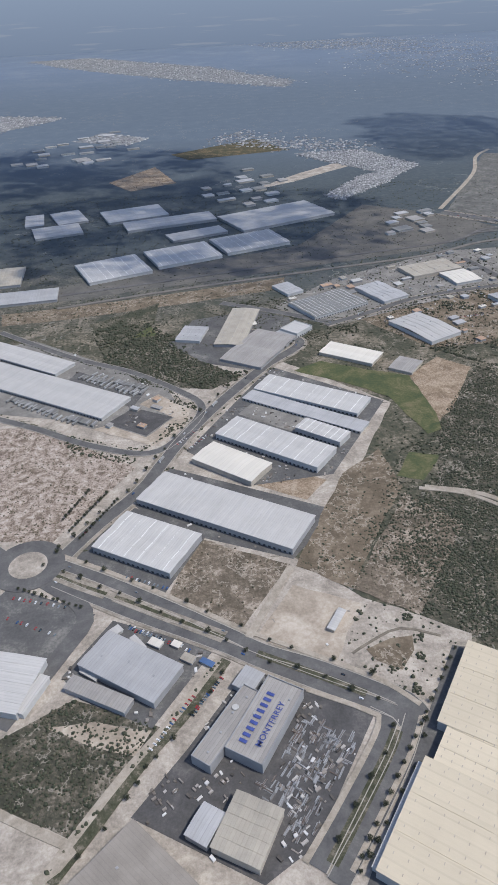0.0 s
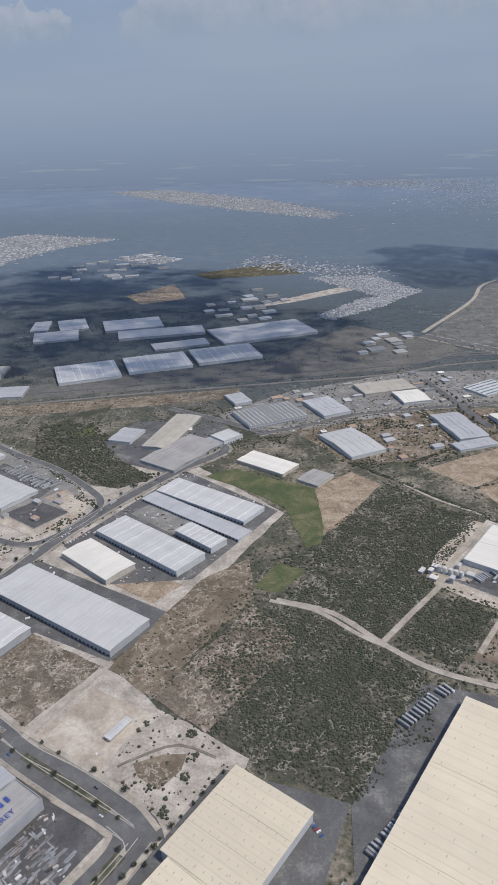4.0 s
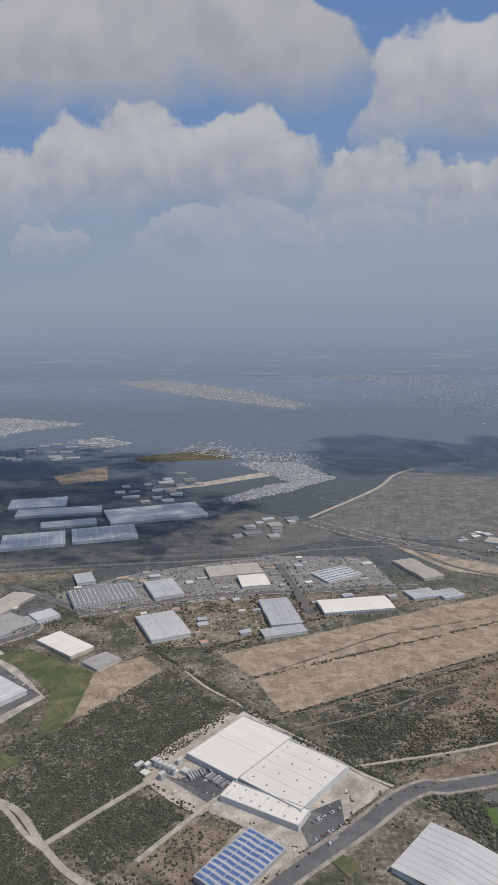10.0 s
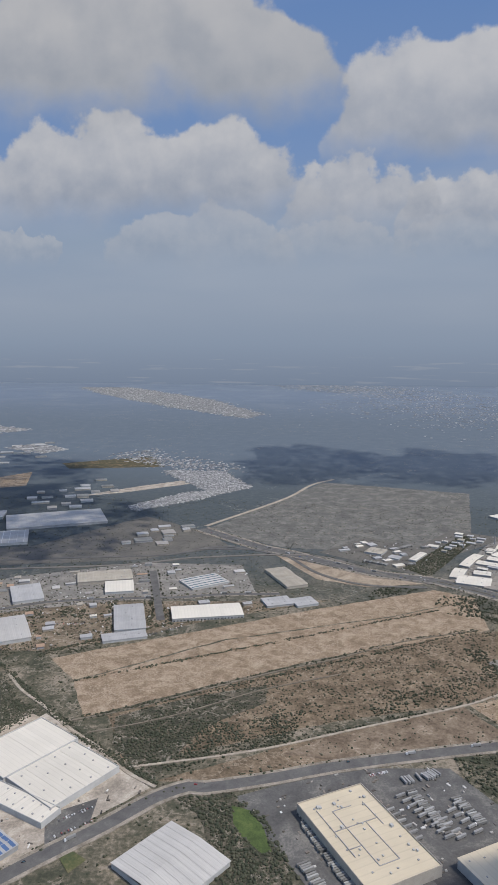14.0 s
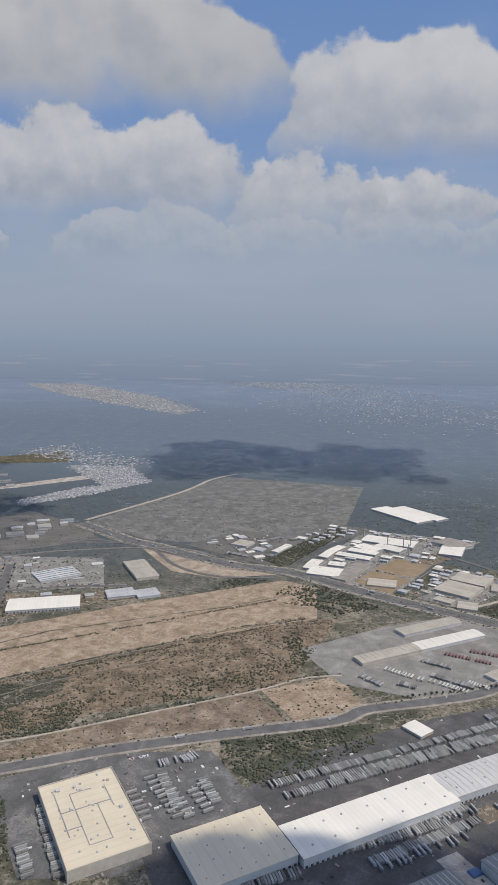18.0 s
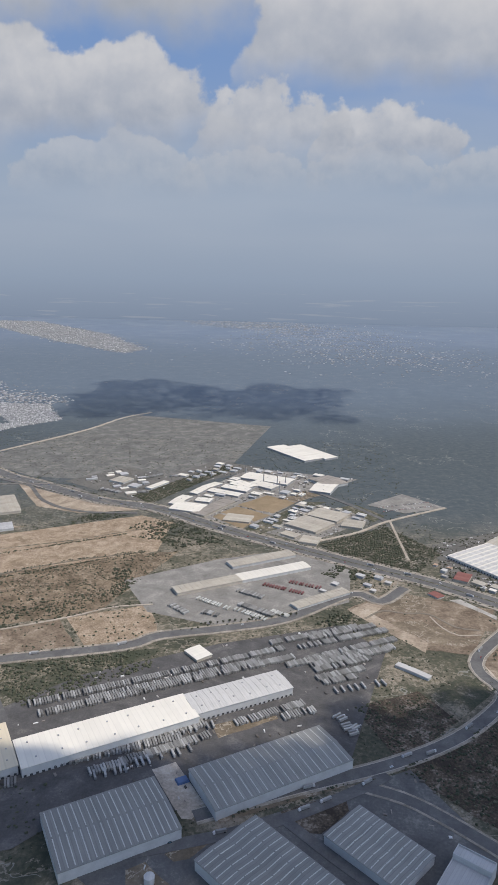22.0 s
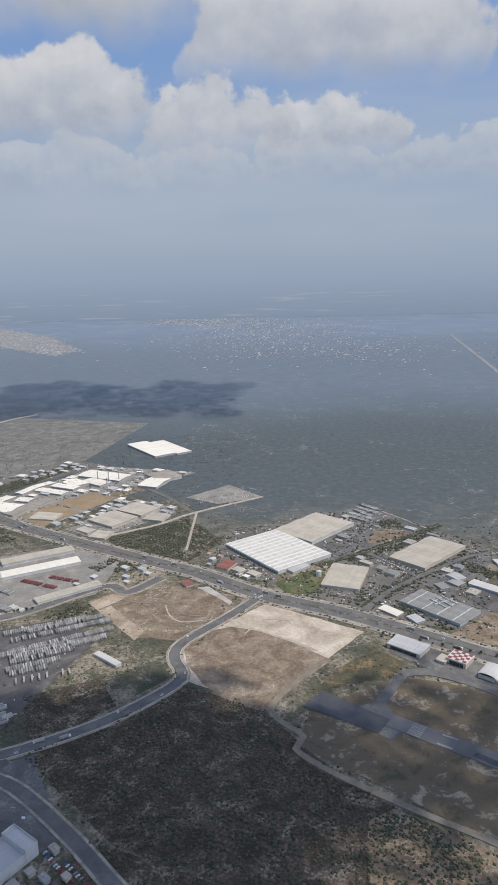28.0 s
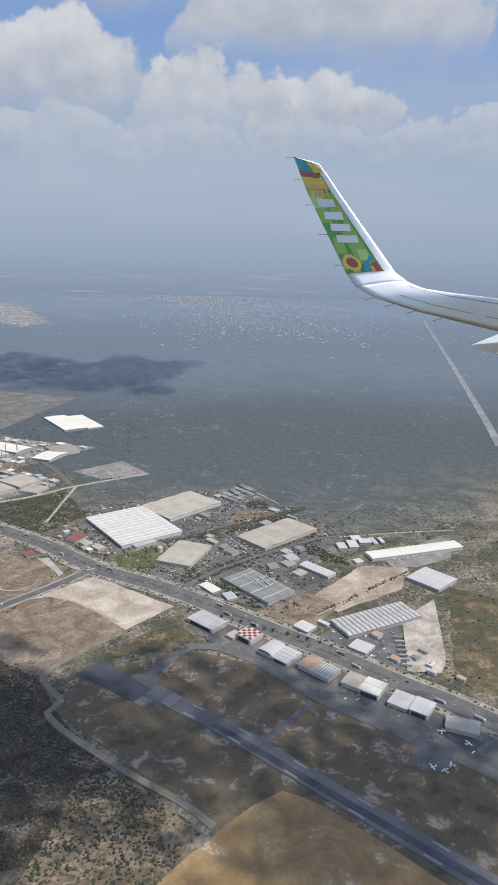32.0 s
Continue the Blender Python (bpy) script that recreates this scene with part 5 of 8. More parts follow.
shed(634.2, 353.8, 103.0, 26.1, 30.3, 6.0, "roof_ivory", "wall_white", "long ivory logistics hall with roof hatches", flat=True, vents=12, docks="sn")
shed(707.4, 397.0, 67.3, 22.1, 29.1, 5.8, "roof_white", "wall_white", "pale ribbed-roof logistics hall between trailer rows", ridges=1, seams=16, vents=10, along_x=True, docks="sn")
shed(729.5, 329.5, 83.7, 33.5, 30.7, 6.0, "roof_slate", "wall_white", "dark grey warehouse with pale roof light strips", ridges=1, along_x=True, strips=18, docks="", strip_mat="skylight_dull")
shed(651.7, 284.2, 58.4, 39.2, 29.9, 6.0, "roof_slate", "wall_white", "dark grey warehouse with pale roof light strips", ridges=1, along_x=True, strips=18, docks="", strip_mat="skylight_dull")
shed(732.2, 256.1, 64.5, 39.0, 137.0, 6.0, "roof_slate", "wall_white", "very large dark grey warehouse with roof light strips", ridges=2, along_x=True, strips=16, strip_mat="skylight_dull")
shed(780.1, 278.9, 42.8, 28.0, 136.7, 5.0, "roof_slate", "wall_white", "dark grey warehouse with white end wall and roof lights", ridges=2, along_x=True, strips=12, strip_mat="skylight_dull")
shed(813.8, 258.8, 17.8, 23.6, 145.4, 5.0, "roof_pale", "wall_white", "pale office building with a raised white frame", flat=True, parapet=True, category="office building")
shed(715.9, 623.0, 68.2, 14.5, 30.3, 2.9, "roof_tan", "wall_white", "long tan canopy hall in the bus depot", ridges=1, seams=16)
shed(768.2, 543.6, 57.2, 10.8, 36.9, 2.3, "roof_tan", "wall_white", "long tan canopy hall in the bus depot", ridges=1, seams=16)
shed(717.2, 899.7, 68.7, 30.3, -23.6, 2.9, "roof_ivory", "wall_grey", "ivory plant building among pipes and chimneys", ridges=1, seams=6, vents=3)
shed(686.2, 866.7, 32.3, 21.7, -43.2, 2.9, "roof_ivory", "wall_grey", "ivory plant building among pipes and chimneys", ridges=1, seams=6, vents=3)
shed(677.5, 850.3, 36.9, 14.3, -25.3, 2.9, "roof_ivory", "wall_grey", "ivory plant building among pipes and chimneys", ridges=1, seams=6, vents=3)
shed(664.4, 832.5, 44.6, 14.0, -25.1, 2.3, "roof_ivory", "wall_grey", "ivory plant building among pipes and chimneys", ridges=1, seams=6, vents=3)
shed(713.3, 869.7, 36.9, 20.4, -35.7, 2.9, "roof_ivory", "wall_grey", "ivory plant building among pipes and chimneys", ridges=1, seams=6, vents=3)
shed(639.3, 848.3, 11.9, 55.9, -29.5, 2.3, "roof_ivory", "wall_grey", "ivory plant building among pipes and chimneys", ridges=1, seams=6, vents=3)
shed(613.8, 796.0, 14.1, 35.8, -20.5, 2.3, "roof_ivory", "wall_grey", "ivory plant building among pipes and chimneys", ridges=1, seams=6, vents=3)
shed(791.5, 866.6, 27.5, 44.3, -19.6, 2.9, "roof_ivory", "wall_grey", "ivory plant building among pipes and chimneys", ridges=1, seams=6, vents=3)
shed(626.3, 770.7, 36.5, 29.3, -16.5, 2.3, "roof_ivory", "wall_grey", "ivory plant building among pipes and chimneys", ridges=1, seams=6, vents=3)
shed(641.5, 799.3, 19.0, 14.3, -14.1, 2.3, "roof_ivory", "wall_grey", "ivory plant building among pipes and chimneys", ridges=1, seams=6, vents=3)
shed(767.2, 725.7, 39.8, 38.2, -36.6, 2.9, "roof_tan", "wall_tan", "weathered tan workshop hall beside the highway", ridges=2, seams=6)
shed(789.3, 758.0, 38.4, 31.6, -32.6, 2.9, "roof_tan", "wall_tan", "weathered tan workshop hall beside the highway", ridges=2, seams=6)
shed(815.1, 731.6, 22.8, 22.9, -16.6, 2.3, "roof_tan", "wall_tan", "weathered tan workshop hall beside the highway", ridges=2, seams=6)
shed(744.9, 692.4, 18.9, 11.5, -36.3, 2.3, "roof_tan", "wall_tan", "weathered tan workshop hall beside the highway", ridges=2, seams=6)
shed(765.0, 678.3, 19.0, 19.7, -17.8, 2.3, "roof_tan", "wall_tan", "weathered tan workshop hall beside the highway", ridges=2, seams=6)
shed(687.1, 738.8, 30.5, 22.5, -11.8, 2.0, "roof_tan", "wall_tan", "weathered tan workshop hall beside the highway", ridges=2, seams=6)
shed(675.5, 447.8, 16.0, 12.7, -49.4, 2.3, "roof_ivory", "wall_tan", "small ivory gate house beside the road", flat=True)
shed(949.0, 631.6, 83.3, 64.3, -52.6, 3.5, "roof_ivory", "wall_white", "white saw-tooth roofed factory beside the highway", ridges=7, seams=3, strips=12, docks="s", strip_mat="roof_white", strip_w=2.3)

shed(988.7, 691.8, 51.1, 72.0, -41.9, 3.5, "roof_tan", "wall_white", "long tan factory hall behind the white roof", ridges=3, seams=8)
shed(965.2, 592.2, 21.6, 15.5, 42.6, 2.3, "roof_pale", "wall_white", "low white flat-roofed annex beside the factory", flat=True)
shed(901.1, 598.0, 12.7, 18.6, -27.0, 2.3, "roof_red", "wall_tan", "low building with a red roof", ridges=2)
shed(1008.2, 569.4, 32.7, 47.5, -18.3, 2.9, "roof_tan", "wall_tan", "weathered tan factory hall near the highway", ridges=3, seams=8)
shed(1092.9, 623.0, 38.3, 72.1, -44.5, 2.9, "roof_tan", "wall_tan", "weathered tan factory hall near the highway", ridges=3, seams=8)
shed(1076.9, 511.1, 54.2, 30.4, -45.7, 2.9, "roof_slate", "wall_grey", "grey factory hall with several ridges", ridges=3, seams=10, strips=4)
shed(1166.4, 463.5, 25.1, 66.9, -60.8, 2.6, "roof_slate", "wall_grey", "grey white striped warehouse roof", ridges=2, along_x=False, strips=16, strip_mat="roof_white", strip_w=1.1)
shed(1220.2, 592.3, 15.1, 95.0, -69.7, 2.9, "roof_ivory", "wall_white", "long narrow ivory hall", ridges=1, along_x=False, seams=3)
shed(1223.2, 533.6, 31.2, 28.8, -44.3, 2.9, "roof_white", "wall_grey", "clean white box warehouse", flat=True)
shed(1127.0, 545.8, 32.8, 10.6, -43.1, 2.3, "roof_white", "wall_white", "narrow white vaulted shed", ridges=1)
shed(1112.3, 448.8, 13.2, 10.7, -41.4, 2.3, "roof_white", "wall_grey", "small white roadside building", flat=True)
shed(1150.8, 424.4, 14.1, 12.5, -36.4, 2.3, "roof_white", "wall_grey", "small white roadside building", flat=True)
shed(755.2, 1050.2, 99.4, 34.6, -54.0, 2.6, "roof_ivory", "wall_grey", "bright ivory hall standing alone before the scrub", flat=True, seams=4)
shed(784.7, 1060.5, 93.4, 25.0, -54.0, 2.5, "roof_ivory", "wall_grey", "second ivory hall joined to the one before the scrub", flat=True, seams=3)


def hangar(x, y, w, d, rot, h, roof, wall, label, door=0.0, **more):
    """A hangar by the apron, with a tall dark door in its south-west wall."""
    ob = shed(x, y, w, d, rot, h, roof, wall, label, category="hangar", **more)
    if door:
        n = 4
        for i in range(n):
            a = -w * door / 2 + w * door * i / n
            part("hangar_door", boxes_mesh("hangar_door", M["dark"], (a + 0.08, a + w * door / n - 0.08, -d / 2 - 0.06 - 0.05 * (i % 2), -d / 2 + 0.05, 0, h * 0.74)), ob)


hangar(1040.1, 451.0, 25.6, 15.8, -38.6, 3.5, "roof_pale", "wall_tan", "pale ribbed aircraft hangar beside the apron", 0.8, ridges=2, seams=9)
hangar(1072.0, 432.8, 13.9, 13.2, -39.9, 4.2, "roof_white", "wall_tan", "hangar with a red and white checkered roof", 0.72, flat=True)
hangar(1060.8, 434.6, 6.6, 9.0, -39.9, 2.2, "roof_tan", "wall_tan", "low tan lean-to beside the checkered hangar", flat=True)
hangar(1087.9, 416.6, 11.4, 15.6, -38.5, 3.2, "roof_white", "wall_tan", "white vaulted hangar beside the apron", ridges=1, along_x=False, arch=1.5)
hangar(1098.3, 409.2, 13.4, 16.6, -38.5, 2.6, "roof_white", "wall_tan", "striped vaulted hangar with rusty sheets", 0.7, ridges=2, arch=0.9, strips=5, strip_mat="rust", strip_w=0.55)
hangar(1114.2, 399.8, 11.6, 14.2, -38.5, 3.4, "roof_rust", "wall_tan", "rust-stained hangar beside the apron", ridges=1, seams=5)
hangar(1124.0, 392.0, 12.6, 14.6, -38.5, 3.3, "roof_pale", "wall_tan", "pale ribbed hangar joined to a rusty one", ridges=1, strips=6, strip_mat="roof_slate", strip_w=0.35)
hangar(1141.2, 382.6, 12.6, 13.9, -32.0, 3.2, "roof_tan", "wall_tan", "dull tan hangar beside the apron", ridges=1, seams=5)
# dark door panels here stand in for the shadow on its south-west wall
hangar(1152.2, 375.8, 13.0, 15.2, -32.0, 3.7, "roof_ivory", "wall_white", "ivory hangar with dark panels for its shaded front", 0.85, ridges=2, arch=0.8)
hangar(1168.0, 364.9, 12.4, 15.0, -32.0, 2.9, "roof_pale", "wall_tan", "low pale ribbed hangar on the apron", ridges=2, seams=6)
hangar(1179.2, 358.0, 11.4, 14.5, -32.0, 3.7, "roof_white", "wall_white", "white hangar with a pillared front", 0.8, flat=True)
shed(1199.3, 342.8, 18.6, 11.7, -18.0, 3.1, "roof_tan", "wall_tan", "tan aircraft hangar beside the apron", ridges=2, seams=6, category="hangar")
shed(50.0, 135.2, 46.9, 1.9, 56.3, 3.0, "roof_white", "wall_white", "long white loading canopy beside the cream hall", ridges=1)
shed(145.5, 157.6, 11.3, 8.8, 53.1, 4.0, "roof_pale", "wall_grey", "grey flat-roofed gate building between the cream halls", flat=True, parapet=True)
shed(134.6, 141.0, 27.5, 2.2, 66.4, 3.0, "roof_white", "wall_white", "narrow white covered walkway", ridges=1)
shed(39.1, 234.6, 14.7, 3.8, 59.7, 2.0, "roof_white", "wall_tan", "low white shed on a bare sandy lot", flat=True)
shed(670.5, 561.5, 61.8, 13.8, 29.5, 2.9, "roof_tan", "wall_tan", "long tan sheet-roofed depot hall", ridges=1, seams=12)
shed(728.1, 594.3, 71.1, 14.5, 29.5, 3.1, "roof_ivory", "wall_white", "long ivory depot hall with ribbed roof", ridges=1, seams=12)
shed(822.5, 271.5, 18.0, 7.0, 145.4, 7.0, "roof_pale", "wall_white", "tall white entrance frame of the office building", flat=True, parapet=True)
shed(797.9, 895.9, 34.8, 42.0, 35.2, 3.0, "roof_dun", "wall_white", "brown sheet-roofed hall with a white front wall", ridges=1, seams=6)
shed(1153.0, 598.6, 7.9, 12.8, 8.6, 1.8, "roof_white", "wall_white", "low white flat-roofed school block on a green plot", flat=True, category="school block")
shed(1163.8, 603.8, 8.5, 16.6, 6.5, 1.8, "roof_white", "wall_white", "low white flat-roofed school block on a green plot", flat=True, category="school block")
shed(1168.6, 618.7, 9.3, 9.6, 11.6, 1.8, "roof_white", "wall_white", "low white flat-roofed school block on a green plot", flat=True, category="school block")
shed(1176.4, 611.8, 11.2, 9.3, 8.5, 1.8, "roof_white", "wall_white", "low white flat-roofed school block on a green plot", flat=True, category="school block")
shed(1184.9, 612.7, 3.6, 13.9, 15.7, 1.8, "roof_white", "wall_white", "low white flat-roofed school block on a green plot", flat=True, category="school block")
shed(1192.3, 614.5, 3.0, 11.9, 13.1, 1.8, "roof_white", "wall_white", "low white flat-roofed school block on a green plot", flat=True, category="school block")
shed(1164.7, 566.2, 7.1, 7.1, 25.9, 1.8, "roof_white", "wall_white", "small white flat-roofed shed beside a sandy lot", flat=True)
shed(1105.0, 567.9, 10.0, 13.4, 30.8, 2.2, "roof_pale", "wall_white", "pale sheet-roofed annex behind the grey factory", seams=5)
shed(1102.2, 556.9, 9.8, 11.3, 38.0, 1.6, "roof_grey", "wall_grey", "low grey annex behind the grey factory", flat=True)
shed(1088.6, 550.3, 8.7, 11.4, 20.6, 1.6, "roof_slate", "wall_grey", "low dark grey annex behind the grey factory", flat=True)
shed(1037.1, 506.5, 8.8, 18.0, 43.3, 1.5, "roof_ivory", "wall_tan", "low roadside shop with a pale roof and red front", flat=True, category="shop")
shed(1054.0, 492.9, 8.2, 11.9, 29.2, 1.6, "roof_pale", "wall_white", "small pale roadside workshop among trees", seams=3)
shed(524.0, 872.7, 22.8, 22.7, 64.3, 2.4, "roof_tan", "wall_white", "tan hall of the truck depot beside the scrub", ridges=2, seams=5)
shed(574.9, 855.2, 37.4, 9.0, 61.1, 2.4, "roof_ivory", "wall_white", "long ivory hall of the truck depot beside the scrub", ridges=1, seams=6)
shed(545.9, 850.7, 13.1, 14.1, 63.9, 1.8, "roof_pale", "wall_white", "small pale hall of the truck depot", flat=True)
shed(655.9, 773.0, 64.9, 18.0, 60.1, 2.2, "roof_dun", "wall_tan", "brown weathered plant hall beside the fields", ridges=2, seams=5)
shed(-73.1, 234.7, 5.2, 4.4, 41.4, 2.2, "roof_white", "wall_white", "small white flat block beside the grey factory", flat=True)
shed(-61.1, 226.3, 2.8, 10.0, 39.5, 2.0, "roof_white", "wall_white", "narrow white canopy beside the grey factory", flat=True)
shed(-82.5, 208.4, 2.0, 10.0, 56.0, 2.0, "roof_white", "wall_white", "small white canopy on the grey yard", flat=True)
shed(-26.2, 212.3, 2.5, 6.8, 56.6, 1.6, "roof_blue", "wall_white", "teal-roofed gate kiosk beside the lane", flat=True, category="kiosk")
shed(826.0, 436.9, 4.5, 25.1, 51.2, 2.0, "roof_white", "wall_white", "long white gate canopy over the yard entrance", flat=True)
shed(868.6, 560.1, 8.5, 10.9, 36.4, 1.4, "roof_red", "wall_white", "small roadside house with a red roof", flat=True)
# ---- far towns ----


def town(label, poly, n, seed, rot, lo=3.5, hi=7.0, grid=20.0, h0=0.7, h1=1.5, soil="townsoil", fray=0.03):
    """Far houses in street blocks, small and many, on the pale ground of their streets."""
    rr = np.random.RandomState(seed)
    p = np.array(poly, float)
    c, half = p.mean(0), np.abs(p - p.mean(0)).max() * 1.2
    a = radians(rot)
    u = np.round(rr.uniform(-half, half, 6 * n) / (hi * 1.05)) * hi * 1.05 + rr.uniform(-1, 1, 6 * n)
    v = np.round(rr.uniform(-half, half, 6 * n) / grid) * grid + rr.choice((-grid * 0.22, grid * 0.22), 6 * n) + rr.uniform(-1, 1, 6 * n)
    x, y = c[0] + u * math.cos(a) - v * math.sin(a), c[1] + u * math.sin(a) + v * math.cos(a)
    k = inside(x + rr.normal(0, half * fray, 6 * n), y + rr.normal(0, half * fray, 6 * n), poly) & (np.sin(u / 60 + seed) * np.sin(v / 45) + rr.uniform(-0.2, 1.2, 6 * n) > -0.05)
    x, y = x[k][:n], y[k][:n]
    w, d, h = rr.uniform(lo, hi, len(x)), rr.uniform(lo, hi, len(x)), rr.uniform(h0, h1, len(x))
    V = np.array([[(sx_ * w / 2) * math.cos(a) - (sy_ * d / 2) * math.sin(a) + x, (sx_ * w / 2) * math.sin(a) + (sy_ * d / 2) * math.cos(a) + y, z_ * h] for z_ in (0, 1) for sx_, sy_ in ((-1, -1), (1, -1), (1, 1), (-1, 1))]).transpose(2, 0, 1)
    T = np.array([(4, 5, 6), (4, 6, 7), (0, 1, 5), (0, 5, 4), (1, 2, 6), (1, 6, 5), (2, 3, 7), (2, 7, 6), (3, 0, 4), (3, 4, 7)])
    tri = (T[None] + (np.arange(len(x)) * 8)[:, None, None]).reshape(-1, 3)
    if soil != "plain":
        plot("town" + str(seed), soil, 0.2, poly, "pale streets and yards of the far town", half * 0.02)
    return tagged(new("town_houses", tri_mesh("town_houses", V.reshape(-1, 3), tri, M["houses"])), label, "houses", kind="stuff")


town("far town of pale low houses in straight streets", [(-1067, 4143), (-730, 4168), (-99, 3311), (215, 2645), (178, 2461), (-206, 2893), (-691, 3524)], 7000, 1, -45, 3.5, 6, 17, fray=0.02)
town("scattered far houses on the plain", [(203, 4392), (487, 4581), (901, 4086), (990, 3646), (749, 3523)], 900, 2, -35, 4, 8, 50, soil="plain", fray=0.12)
town("far town of pale low houses beyond the scrub", [(580, 3057), (1094, 4400), (1424, 2301), (1150, 2143), (777, 2552)], 7000, 3, -35, 3, 6.5, 26, soil="plain", fray=0.09)
town("far thin row of pale houses", [(112, 4691), (753, 4947), (1091, 4020), (336, 4026)], 1500, 11, -10, 4, 8, 40, soil="plain", fray=0.12)
town("far pale houses beside the straight road", [(1730, 2953), (1650, 1802), (1742, 1817), (1880, 2405)], 300, 12, -50, 4, 9, 34, soil="plain")
plot("far_sand", "sandpale", 0.12, [(1627, 6377), (2755, 6023), (2064, 5228)], "far strip of bare pale earth")
town("far rows of small pale houses", [(-953, 1981), (-794, 2201), (-458, 2052), (-593, 1832), (-652, 1514)], 3600, 5, 8, 3, 6, 15)
town("estate of pale houses beside dark fields", [(-61, 1579), (19, 1691), (254, 1473), (277, 1438), (208, 1395), (83, 1481)], 700, 6, -28, 3, 5, 16, soil="plain", fray=0.08)
town("curved estate of pale houses in close rows", [(114, 1412), (242, 1416), (318, 1252), (261, 1191), (211, 1263)], 3600, 7, -40, 2, 3.4, 8)
town("rows of houses at the estate's edge", [(303, 1249), (251, 1161), (158, 1051), (137, 1077), (212, 1198)], 2600, 8, 25, 2, 3.4, 8)
town("cluster of pale houses among dark fields", [(-362, 1668), (-310, 1768), (-191, 1664), (-228, 1589)], 260, 9, -20, 4, 8, 24)
plot("strip_sand", "sandpale", 0.12, [(20, 1136), (107, 1239), (209, 1335), (218, 1292), (93, 1181)], "long strip of bare sand")
plot("green_far", "greenbrown", 0.11, [(-129, 1465), (45, 1590), (110, 1452), (-89, 1403)], "far dull green field")
# ---- distance beyond the plain: a glowing wall painted with haze, and rows of cumulus that fade into it ----
bm_, bt_, bb_ = node_mat("hazy_distance")
bt_.nodes.remove(bb_)
bp_ = bt_.nodes.new("ShaderNodeNewGeometry").outputs["Position"]
bs_ = bt_.nodes.new("ShaderNodeSeparateXYZ")
bt_.links.new(bp_, bs_.inputs[0])
bz_ = bs_.outputs[2]


def stretched(sx_, sz_):
    n = bt_.nodes.new("ShaderNodeMapping")
    n.inputs["Scale"].default_value = (sx_, sx_, sz_)
    bt_.links.new(bp_, n.inputs[0])
    return n.outputs[0]


def span(v, a, b, lo=0.0, hi=1.0):
    n = bt_.nodes.new("ShaderNodeMapRange")
    n.interpolation_type = "SMOOTHSTEP"
    for i, q in enumerate((a, b, lo, hi)):
        n.inputs[i + 1].default_value = q
    bt_.links.new(v, n.inputs[0])
    return n.outputs[0]


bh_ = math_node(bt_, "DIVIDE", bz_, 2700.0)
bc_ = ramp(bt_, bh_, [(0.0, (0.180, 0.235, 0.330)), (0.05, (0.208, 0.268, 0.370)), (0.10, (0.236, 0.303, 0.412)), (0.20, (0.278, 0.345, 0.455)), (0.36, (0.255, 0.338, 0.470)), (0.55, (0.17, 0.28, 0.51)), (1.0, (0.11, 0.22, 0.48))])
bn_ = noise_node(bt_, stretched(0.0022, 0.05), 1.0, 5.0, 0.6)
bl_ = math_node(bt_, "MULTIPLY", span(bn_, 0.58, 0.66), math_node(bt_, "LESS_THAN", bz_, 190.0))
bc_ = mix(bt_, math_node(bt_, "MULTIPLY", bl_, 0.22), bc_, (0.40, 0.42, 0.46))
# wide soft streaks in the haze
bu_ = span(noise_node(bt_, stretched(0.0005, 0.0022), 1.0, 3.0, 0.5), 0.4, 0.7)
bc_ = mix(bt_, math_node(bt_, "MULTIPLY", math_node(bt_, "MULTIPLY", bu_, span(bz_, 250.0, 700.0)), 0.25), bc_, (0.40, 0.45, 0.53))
def shifted(v, x, y, z):
    n = bt_.nodes.new("ShaderNodeVectorMath")
    n.operation = "ADD"
    n.inputs[1].default_value = (x, y, z)
    bt_.links.new(v, n.inputs[0])
    return n.outputs[0]


